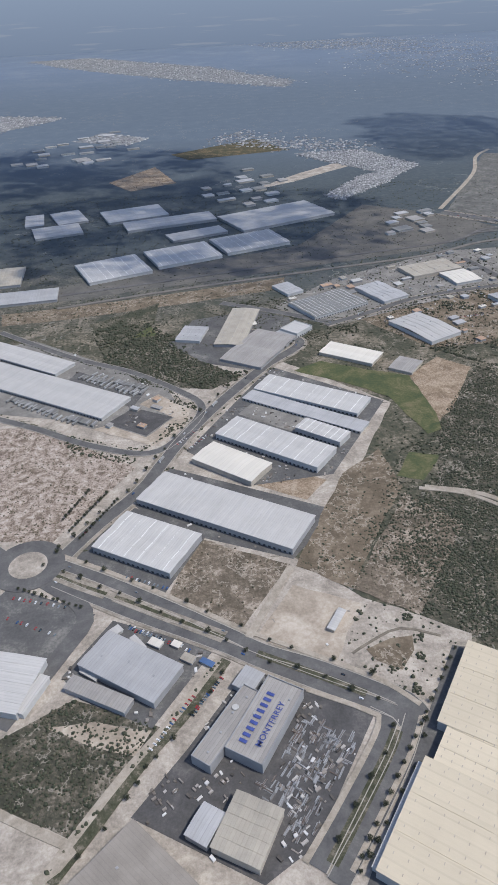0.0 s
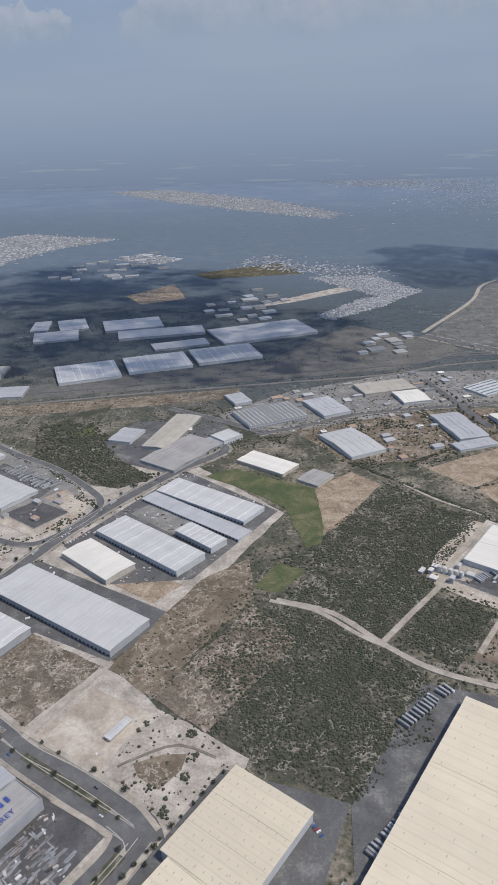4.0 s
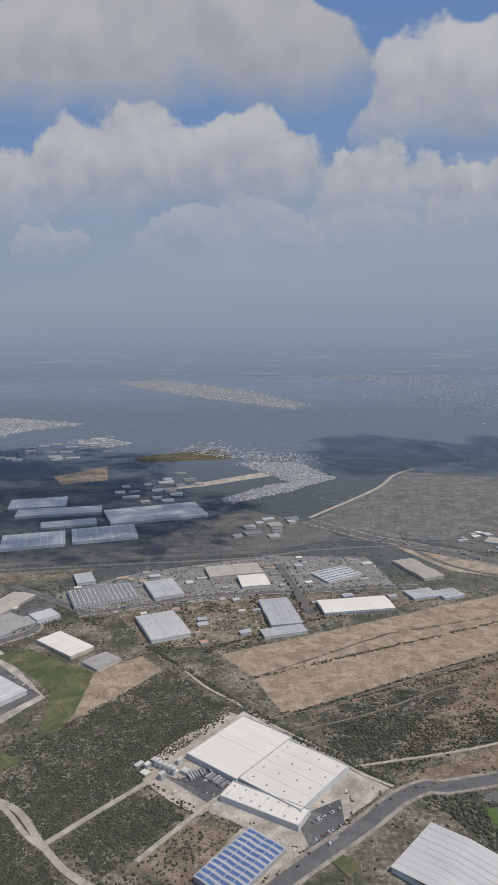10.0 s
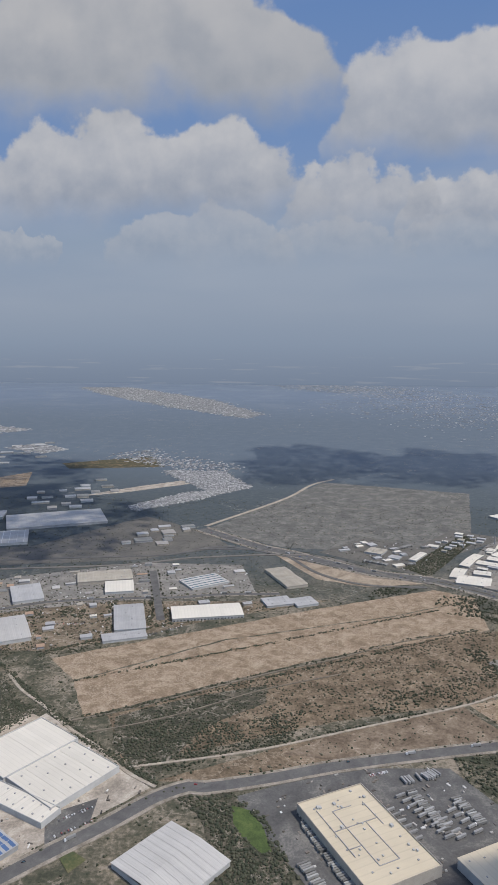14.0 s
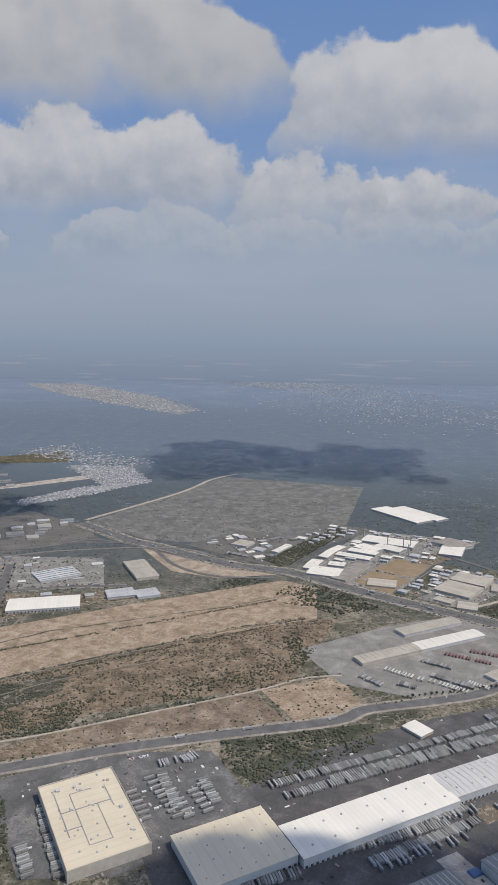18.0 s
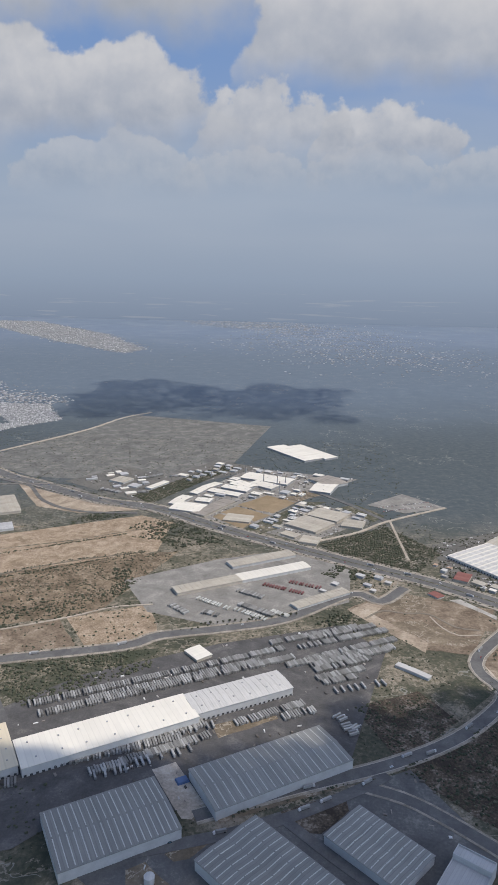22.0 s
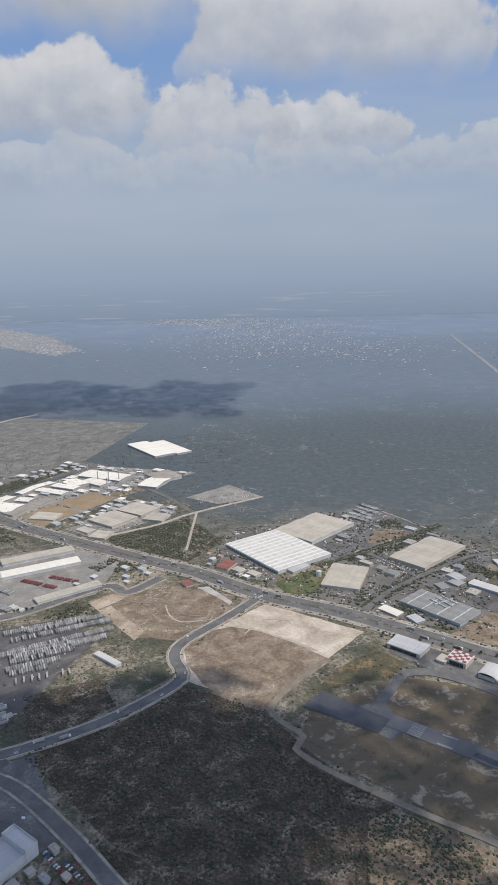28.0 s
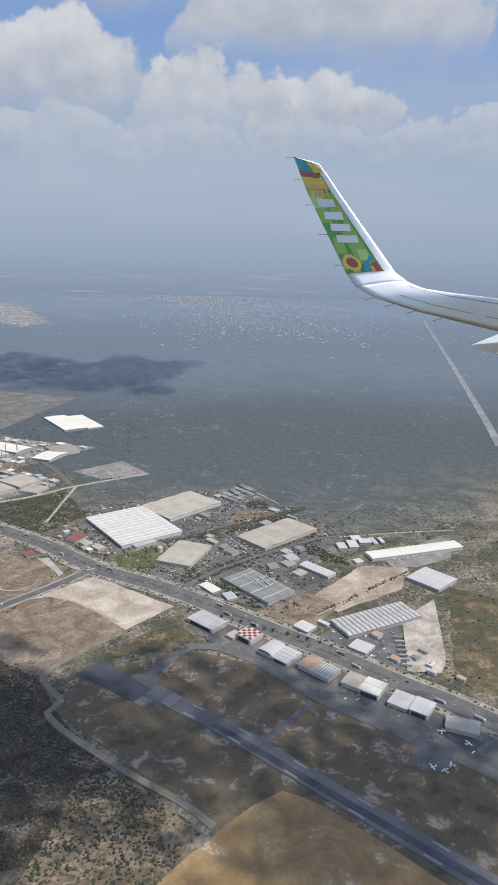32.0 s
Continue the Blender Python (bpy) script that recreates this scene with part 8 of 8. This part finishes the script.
grow([(1039, 513), (1045, 526), (1058, 514), (1062, 492), (1055, 481), (1048, 495)], 0.3, 1.0, 2.6, M["leaf"], "dark green trees between the halls", 100, 0.2, patch=0.2)
grow([(1010, 536), (1013, 549), (1021, 541), (1019, 524)], 0.3, 1.0, 2.6, M["leaf"], "dark green trees between the halls", 101, 0.2, patch=0.2)
grow([(1035, 546), (1072, 578), (1076, 566), (1044, 538)], 0.3, 1.0, 2.6, M["leaf"], "dark green trees between the halls", 102, 0.2, patch=0.2)
grow([(1108, 608), (1123, 614), (1136, 589), (1156, 571), (1156, 559), (1132, 569), (1115, 588)], 0.3, 1.0, 2.6, M["leaf"], "dark green trees between the halls", 103, 0.2, patch=0.2)
grow([(1013, 613), (1070, 653), (1113, 691), (1113, 681), (1071, 639), (1015, 605)], 0.3, 1.0, 2.6, M["leaf"], "dark green trees between the halls", 104, 0.2, patch=0.2)
grow([(1054, 715), (1080, 724), (1083, 693), (1061, 695)], 0.3, 1.0, 2.6, M["leaf"], "dark green trees between the halls", 105, 0.2, patch=0.2)
grow([(1015, 497), (1031, 483), (1053, 467), (1048, 465), (1019, 483)], 0.3, 1.0, 2.6, M["leaf"], "dark green trees between the halls", 106, 0.2, patch=0.2)
grow([(1064, 499), (1076, 493), (1081, 479), (1074, 475)], 0.3, 1.0, 2.6, M["leaf"], "dark green trees between the halls", 107, 0.2, patch=0.2)
grow([(580, 672), (615, 715), (692, 705), (685, 674), (630, 645), (610, 664)], 0.22, 0.9, 2.4, M["leaf"], "dark green trees along the highway", 108, 0.2, patch=0.35)
grow([(505, 721), (527, 746), (562, 739), (539, 718), (507, 701)], 0.22, 0.9, 2.4, M["leaf"], "dark green trees along the highway", 109, 0.2, patch=0.35)
grow([(571, 696), (585, 724), (619, 729), (650, 713), (600, 693)], 0.22, 0.9, 2.4, M["leaf"], "dark green trees along the highway", 110, 0.2, patch=0.35)
grow([(760, 500), (781, 522), (793, 518), (787, 505), (769, 496)], 0.3, 1.0, 2.6, M["leaf"], "dark green trees beside the depot", 111, 0.2, patch=0.2)
grow([(797, 606), (816, 614), (834, 595), (798, 585)], 0.3, 1.0, 2.6, M["leaf"], "dark green trees beside the depot", 112, 0.2, patch=0.2)
grow([(772, 597), (789, 623), (798, 616), (783, 588)], 0.3, 1.0, 2.6, M["leaf"], "dark green trees beside the depot", 113, 0.2, patch=0.2)
grow([(489, 480), (516, 518), (558, 533), (588, 553), (596, 530), (561, 500), (528, 473), (501, 457)], 0.16, 0.8, 2.0, M["leaf"], "dark thorn bushes in a thick patch", 114, 0.2, patch=0.45)
grow([(580, 592), (593, 607), (606, 561), (598, 536), (589, 541)], 0.3, 0.8, 2.0, M["leaf"], "dark thorn bushes in a thick patch", 115, 0.2, patch=0.2)
grow([(319, 414), (339, 454), (394, 448), (447, 474), (436, 431), (362, 389)], 0.4, 0.7, 1.8, M["leaf"], "dark thorn bushes in a thick patch", 116, 0.2, patch=0.2)
grow([(-152, 441), (-124, 418), (-79, 392), (-83, 383), (-126, 402), (-151, 430)], 0.3, 0.8, 1.9, M["leaf"], "dark thorn bushes along the lane", 117, 0.2, patch=0.25)
grow([(-63, 473), (-38, 463), (-29, 451), (-35, 449), (-60, 467)], 0.35, 0.8, 1.8, M["leaf"], "dark hedge on the depot earth", 118, 0.2, patch=0.1)
grow([(-68, 414), (-59, 436), (-49, 434), (-62, 412)], 0.35, 0.8, 1.8, M["leaf"], "dark hedge on the depot earth", 119, 0.2, patch=0.15)
grow([(-148, 613), (-99, 632), (-55, 576), (-46, 520), (1, 515), (-11, 486), (-40, 488), (-87, 533), (-123, 541)], 0.2, 1.0, 2.4, M["leaf"], "dense dark green trees", 120, 0.2, patch=0.3)
grow([(774, 657), (799, 702), (851, 738), (857, 643), (839, 624)], 0.25, 0.8, 2.0, M["leaf"], "dense green scrub beside the highway", 121, 0.2, patch=0.3)


def clutter(key, density, seed, hi=1.6):
    """Pallets, crates, bins and scrap that lie about a yard."""
    poly = ZONES[key]
    rr = np.random.RandomState(seed)
    p = np.array(poly)
    a, b = p.min(0), p.max(0)
    n = int((b - a).prod() * density)
    xy = rr.uniform(a, b, (n, 2))
    w = np.sin(xy[:, 0] / 5.3 + seed) + np.sin(xy[:, 1] / 4.7 + 1.3 * np.sin(xy[:, 0] / 8.0))
    xy = xy[inside(xy[:, 0], xy[:, 1], poly) & is_free(xy) & (w > rr.uniform(-1.2, 1.4, n))]
    v, f = [], []
    t0 = rr.uniform(0, 1.57)
    for x_, y_ in xy:
        k = len(v)
        t_ = t0 + rr.choice((0, 1.57)) + rr.normal(0, 0.1)
        c, s = math.cos(t_), math.sin(t_)
        lx, ly, h = rr.uniform(0.3, hi), rr.uniform(0.2, 0.7), rr.uniform(0.15, 0.9)
        v += [(x_ + q[0] * c - q[1] * s, y_ + q[0] * s + q[1] * c, q[2]) for q in box_vf(-lx, lx, -ly, ly, 0.2, 0.3 + h)]
        f += [tuple(i + k for i in q) for q in BOX_F]
    return tagged(new("yard_goods", mesh_of("yard_goods", v, f, M["goods"])), "pallets, crates and scrap lying in the yard", "goods", kind="stuff")


for n_, (key, den) in enumerate((("zincyard", 0.10), ("midtown", 0.025), ("midtown2", 0.02), ("tpad", 0.05), ("plantpad", 0.06), ("factorypad", 0.06), ("wyard", 0.04), ("kyard", 0.012), ("greyyard", 0.05), ("xpad", 0.02), ("tyard", 0.04), ("dockyard", 0.02), ("truckyard", 0.01), ("sandlot2", 0.012), ("lyard", 0.02), ("apron", 0.006), ("bluepad", 0.02), ("longyard", 0.01), ("shedpad", 0.012), ("shedpad2", 0.012))):
    clutter(key, den, 300 + n_)


# ---- clouds ----
b_ = bmesh.new()
bmesh.ops.create_icosphere(b_, subdivisions=3, radius=1.0)
b_.verts.ensure_lookup_table()
BALL = (np.array([v.co[:] for v in b_.verts]), np.array([[v.index for v in f.verts] for f in b_.faces]))
b_.free()


def cloud(x, y, z, sx, sy, sz, seed, n=70, flakes=9000, flake=9.0, dense=0.86):
    """A heap cloud: piled heads over a flat base, wrapped in loose vapour that thins outwards."""
    rr = np.random.RandomState(seed)
    lumps = []
    for i in range(n):
        u = rr.uniform(-1, 1)
        e = 1 - abs(u) ** 1.9
        r_ = sz * rr.choice((0.14, 0.20, 0.28, 0.38)) * rr.uniform(0.85, 1.15) * (0.45 + 0.55 * e)
        lumps.append((u * (sx - r_), rr.uniform(-1, 1) * sy * math.sqrt(e + 0.05), rr.uniform(0, 1) ** 1.2 * max(0.0, sz * (0.3 + 0.7 * e) - r_) + r_ * 0.3, r_ * rr.uniform(1.0, 1.8), r_ * rr.uniform(0.9, 1.4), r_))
    lm = np.array(lumps)

    def swell(w):
        f1, f2 = 4.2 / sz, 9.5 / sz
        s = 0.20 * np.sin(w[:, 0] * f1 + 2 * np.sin(w[:, 2] * f1 + seed)) * np.sin(w[:, 1] * f1 + w[:, 2] * f1)
        return s + 0.15 * np.sin(w[:, 0] * f2 + 2 * np.sin(w[:, 2] * f2)) * np.sin(w[:, 1] * f2 + 1.5 * np.sin(w[:, 0] * f2))

    def settle(w):
        w[:, 2] = np.where(w[:, 2] < 0, w[:, 2] * 0.25, w[:, 2])
        return w

    ob = thing("cloud", x, y, z, 0, "white heaped cumulus cloud, added out of view to shade the land", "cloud", "cumulus clouds")
    if dense:
        V, T, k = [], [], 0
        iv, it = BALL
        for px, py, pz, ax, ay, az in lm:
            q = iv * (ax * dense, ay * dense, az * dense)
            V.append(settle(q * (1 + 1.2 * swell(q + (px, py, pz)))[:, None] + (px, py, pz)))
            T.append(it + k)
            k += len(iv)
        tagged(part("core", tri_mesh("core", np.concatenate(V), np.concatenate(T), M["cloud"], True), ob), kind="stuff")
    m = int(flakes)
    pick = rr.choice(len(lm), m, p=lm[:, 3] * lm[:, 5] / (lm[:, 3] * lm[:, 5]).sum())
    dr = rr.normal(0, 1, (m, 3))
    dr /= np.linalg.norm(dr, axis=1)[:, None]
    q = dr * lm[pick, 3:6]
    c = settle(q * ((0.85 + rr.exponential(0.22, m)) * (1 + swell(q + lm[pick, :3])))[:, None] + lm[pick, :3])
    tri_ = c[:, None, :] + rr.normal(0, 1, (m, 3, 3)) * (flake * 0.55) * rr.uniform(0.5, 1.2, (m, 1, 1))
    tagged(part("vapour", tri_mesh("vapour", tri_.reshape(-1, 3), np.arange(3 * m).reshape(-1, 3), M["vapour"]), ob), kind="stuff")
    return ob



def value_noise(p, seed):
    """Smooth noise from 0 to 1 on a lattice of unit size."""
    i = np.floor(p).astype(np.int64)
    f = p - i
    f = f * f * (3 - 2 * f)
    out = np.zeros(len(p))
    for dx in (0, 1):
        for dy in (0, 1):
            for dz in (0, 1):
                h = (i[:, 0] + dx) * 374761393 + (i[:, 1] + dy) * 668265263 + (i[:, 2] + dz) * 2147483647 + seed * 1274126177
                h = (h ^ (h >> 13)) * 1274126177 & 0x7FFFFFFF
                h = ((h ^ (h >> 16)) & 0xFFFF) / 65535.0
                out += h * np.where(dx, f[:, 0], 1 - f[:, 0]) * np.where(dy, f[:, 1], 1 - f[:, 1]) * np.where(dz, f[:, 2], 1 - f[:, 2])
    return out


def shade_cloud(x, y, z, half_x, half_y, seed, n, flake):
    """A shallow cloud added high out of view to shade the land: loose vapour, even inside and ragged at the rim."""
    rr = np.random.RandomState(seed)
    q = rr.uniform(-1.25, 1.25, (n, 2))
    far = np.hypot(q[:, 0], q[:, 1]) + 0.7 * (value_noise(np.c_[q * 2.6 + seed, q[:, :1] * 0], seed) - 0.5) + 0.3 * (value_noise(np.c_[q * 7 + seed, q[:, :1] * 0], seed + 1) - 0.5)
    q = q[rr.uniform(0.8, 1.0, n) > far]
    c = np.c_[q[:, 0] * half_x, q[:, 1] * half_y, rr.uniform(0, 60, len(q))]
    tri_ = c[:, None, :] + rr.normal(0, 1, (len(q), 3, 3)) * flake * 0.55
    ob = thing("cloud", x, y, z, 0, "white shallow cumulus cloud, added out of view to shade the plain", "cloud", "cumulus clouds")
    tagged(part("vapour", tri_mesh("vapour", tri_.reshape(-1, 3), np.arange(3 * len(q)).reshape(-1, 3), M["vapour"]), ob), kind="stuff")


# each stands up the sun's direction from the patch it is to shade
shade_cloud(1150, 1300, 1250, 165, 250, 3, 18500, 6.5)
shade_cloud(1455, 1280, 1250, 200, 275, 8, 25000, 6.5)
shade_cloud(1322, 66, 900, 184, 118, 5, 38000, 6.5)
shade_cloud(1172, 124, 900, 86, 44, 12, 9000, 6.5)
shade_cloud(1416, 134, 900, 112, 100, 9, 31000, 6.5)

# unseen clouds added high over the land, placed so that their shadows lie on it
cloud(617, 731, 1150, 300, 230, 150, 101, 90, 19000, 6.5, 0.30)
cloud(456, 1052, 1300, 330, 260, 150, 102, 90, 20000, 7, 0.32)
cloud(1725, 100, 900, 110, 60, 90, 104, 50, 2300, 9, 0)
cloud(1090, 112, 900, 55, 24, 40, 110, 40, 1700, 7, 0)
cloud(1590, 160, 900, 120, 60, 80, 111, 50, 2000, 9, 0)



# ---- the aircraft's own wing ----
# It travels with the camera; it stands here where the flight ends, placed and shaped to fit the last camera view.
EYE = look((1083.08, -4.15, 264.21), (1080.02, 92.29, 237.94), 1.019)
FOCAL = 1217.4


def sight(px, py, depth):
    """A place in the eye's own axes: right, up and back."""
    return Vector(((px - 441) / FOCAL * depth, (784 - py) / FOCAL * depth, -depth))


M["wing_white"] = paint("wing_paint", (0.92, 0.92, 0.91), 0.35, 0.0, 0.05, 1.5)
for key_, col_ in (("deep_green", (0.11, 0.36, 0.07)), ("light_green", (0.36, 0.58, 0.11)), ("pale_green", (0.55, 0.72, 0.25)), ("yellow", (0.85, 0.62, 0.10)), ("orange", (0.85, 0.45, 0.14)), ("teal", (0.03, 0.36, 0.48)), ("crimson", (0.50, 0.10, 0.08)), ("white", (0.90, 0.90, 0.90))):
    M["decal_" + key_] = paint("decal_" + key_, col_, 0.35, 0.0, 0.12, 0.4)
# leading and trailing edge from the tip to the root side: picture angles and depth
STATIONS = (
    ((566, 291), (521, 278), 5.95), ((584, 316), (532, 309), 5.93), ((602, 343), (545, 342), 5.9), ((640, 397), (570, 395), 5.85), ((676, 448), (595, 446), 5.8),
    ((700, 482), (614, 486), 5.75), ((722, 499), (630, 508), 5.65), ((750, 511), (662, 527), 5.5), ((800, 519), (735, 551), 5.3), ((860, 526), (835, 576), 5.1), ((960, 540), (960, 606), 4.7), ((1150, 566), (1190, 662), 4.2))
wing = new("aircraft_wing")
wing.matrix_world = EYE
tagged(wing, "white airliner wing with a colourful upturned winglet", "aircraft wing")
PROFILE = ((0.0, 0.0), (0.06, 0.5), (0.25, 1.0), (0.5, 0.85), (0.8, 0.35), (1.0, 0.04))


def wing_point(u, k, side):
    """u: 0 at the leading edge to 1 at the trailing edge; k: along the stations; side 1 faces the window."""
    i = min(int(k), len(STATIONS) - 2)
    f = k - i

    def at_station(j):
        le, te, dp = STATIONS[j]
        return sight(*le, dp - 0.10), sight(*te, dp + 0.12)

    l0, t0 = at_station(i)
    l1, t1 = at_station(i + 1)
    le, te = l0.lerp(l1, f), t0.lerp(t1, f)
    chord = te - le
    normal = chord.cross((l1 + t1) - (l0 + t0)).normalized()
    if normal.z < 0:
        normal = -normal
    th = 0.0
    for (ua, ta), (ub, tb) in zip(PROFILE, PROFILE[1:]):
        if ua <= u <= ub:
            th = ta + (tb - ta) * (u - ua) / (ub - ua)
    return le + chord * u + normal * side * th * chord.length * 0.045


def loft(name, k0, k1, mat_, parent, label=""):
    us = [(q[0], 1) for q in PROFILE] + [(q[0], -1) for q in PROFILE[-2:0:-1]]
    n = int((k1 - k0) * 4)
    v = [wing_point(u, k0 + (k1 - k0) * i / n, s) for i in range(n + 1) for u, s in us]
    m = len(us)
    f = [(i * m + j, i * m + (j + 1) % m, (i + 1) * m + (j + 1) % m, (i + 1) * m + j) for i in range(n) for j in range(m)]
    f += [tuple(range(m))[::-1], tuple(range(n * m, n * m + m))]
    me = mesh_of(name, v, f, mat_, True)
    return part(name, me, parent, label)


winglet = loft("winglet", 0, 6, M["wing_white"], wing, "white upturned winglet with a painted inner face")
panel = loft("wing_panel", 6.001, 11, M["wing_white"], wing)


def decal(name, key, u0, u1, k0, k1, lift, skew=0.0, label=""):
    """A painted field that follows the winglet's inner face."""
    nu, nk = 6, max(2, int((k1 - k0) * 5))
    v = []
    for i in range(nk + 1):
        k = k0 + (k1 - k0) * i / nk
        for j in range(nu + 1):
            u = min(0.99, max(0.02, u0 + (u1 - u0) * j / nu + skew * (i / nk - 0.5)))
            q = wing_point(u, k, 1)
            e = wing_point(u, min(k + 0.1, 10.9), 1) - q
            c = wing_point(min(u + 0.03, 1.0), k, 1) - wing_point(max(u - 0.03, 0.0), k, 1)
            nrm = e.cross(c).normalized()
            if nrm.z < 0:
                nrm = -nrm
            v.append(q + nrm * lift)
    f = [(i * (nu + 1) + j, i * (nu + 1) + j + 1, (i + 1) * (nu + 1) + j + 1, (i + 1) * (nu + 1) + j) for i in range(nk) for j in range(nu)]
    return part(name, mesh_of(name, v, f, M["decal_" + key], True), winglet, label)


decal("green_field", "deep_green", 0.20, 0.99, 0.0, 5.0, 0.004, 0, "deep green painted field")
decal("light_field", "light_green", 0.24, 0.60, 2.0, 4.6, 0.006, 0.05)
decal("light_field", "light_green", 0.62, 0.95, 2.0, 3.0, 0.006, 0.1)
decal("pale_field", "pale_green", 0.55, 0.97, 1.8, 2.5, 0.0062, 0.1)
decal("pale_field", "pale_green", 0.30, 0.50, 3.9, 4.4, 0.0068, 0.05)
decal("light_field", "light_green", 0.70, 0.95, 3.5, 4.1, 0.0064, 0.08)
decal("deep_field", "deep_green", 0.42, 0.58, 2.9, 3.3, 0.0072, 0.1)
decal("yellow_field", "yellow", 0.22, 0.97, 1.0, 1.75, 0.006)
for u0_ in (0.28, 0.42, 0.56, 0.70, 0.84):
    decal("sun_ray", "orange", u0_, u0_ + 0.07, 1.7, 2.12, 0.0085, 0.06)
decal("orange_field", "orange", 0.22, 0.97, 1.5, 1.72, 0.007, 0.05)
decal("crimson_field", "crimson", 0.30, 0.97, 0.75, 1.1, 0.007)
decal("teal_field", "teal", 0.35, 0.97, 0.05, 0.8, 0.007, -0.15)
decal("yellow_field", "yellow", 0.10, 0.42, 0.05, 0.7, 0.008, -0.1)
for k0_ in (2.2, 2.62, 3.02, 3.42):
    decal("white_bar", "white", 0.30, 0.80, k0_, k0_ + 0.26, 0.010, 0.06)
decal("crimson_field", "crimson", 0.22, 0.34, 4.5, 4.98, 0.008)
decal("orange_field", "orange", 0.34, 0.42, 4.7, 4.98, 0.008)
decal("teal_field", "teal", 0.42, 0.54, 4.45, 4.95, 0.009, 0.1)
decal("teal_field", "teal", 0.26, 0.36, 4.2, 4.45, 0.009, 0.1)
decal("orange_field", "orange", 0.66, 0.82, 4.12, 4.98, 0.008)
decal("yellow_field", "yellow", 0.88, 0.97, 4.4, 4.8, 0.009)
# round flower
ce_ = wing_point(0.74, 4.52, 1)
up_ = (wing_point(0.74, 4.42, 1) - ce_).normalized()
ac_ = (wing_point(0.70, 4.52, 1) - ce_).normalized()
nr_ = up_.cross(ac_).normalized()
nr_ = -nr_ if nr_.z < 0 else nr_
for r0_, r1_, key_, lift_ in ((0.052, 0.082, "yellow", 0.016), (0.0, 0.053, "crimson", 0.014)):
    v_ = [ce_ + nr_ * lift_ + (up_ * math.sin(0.2618 * i) + ac_ * math.cos(0.2618 * i)) * r_ for r_ in (r0_, r1_) for i in range(24)]
    part("flower", mesh_of("flower", v_, [(i, (i + 1) % 24, 24 + (i + 1) % 24, 24 + i) for i in range(24)], M["decal_" + key_]), winglet)
# static wicks along the trailing edge
for k_ in (0.05, 1.3, 2.4, 3.4, 4.6, 7.0, 7.5, 8.0, 8.5):
    a_ = wing_point(1.0, k_, 1)
    d_ = Vector((-1.0, 0.02, -0.1)).normalized() if k_ < 6 else Vector((-0.95, -0.28, -0.1)).normalized()
    v_ = [a_ + d_ * t_ + o_ for t_ in (-0.02, 0.075) for o_ in (Vector((0, 0.002, 0)), Vector((0, -0.002, 0)), Vector((0, 0, 0.002)))]
    part("static_wick", mesh_of("static_wick", v_, [(0, 1, 4, 3), (1, 2, 5, 4), (2, 0, 3, 5)], M["rubber"]), wing)
# gap lines of the aileron and slat
for u_, ka_, kb_ in ((0.62, 7.2, 10.9), (0.16, 6.6, 10.9)):
    v_, n_s = [], 24
    for i_ in range(n_s + 1):
        k_ = ka_ + (kb_ - ka_) * i_ / n_s
        for du_ in (-0.012, 0.012):
            q_ = wing_point(u_ + du_, k_, 1)
            v_.append(q_ + Vector((0, 0.004, 0.006)))
    part("panel_gap", mesh_of("panel_gap", v_, [(2 * i, 2 * i + 1, 2 * i + 3, 2 * i + 2) for i in range(n_s)], M["wall_grey"]), panel)
# flap track fairing below the wing
fv_ = [sight(835, 611, 4.7), sight(900, 585, 4.5), sight(900, 632, 4.5), sight(900, 605, 4.25), sight(860, 622, 4.6)]
part("flap_fairing", mesh_of("flap_fairing", fv_, [(0, 3, 1), (0, 4, 3), (4, 2, 3), (0, 1, 2), (0, 2, 4), (1, 3, 2)], M["wing_white"]), wing)
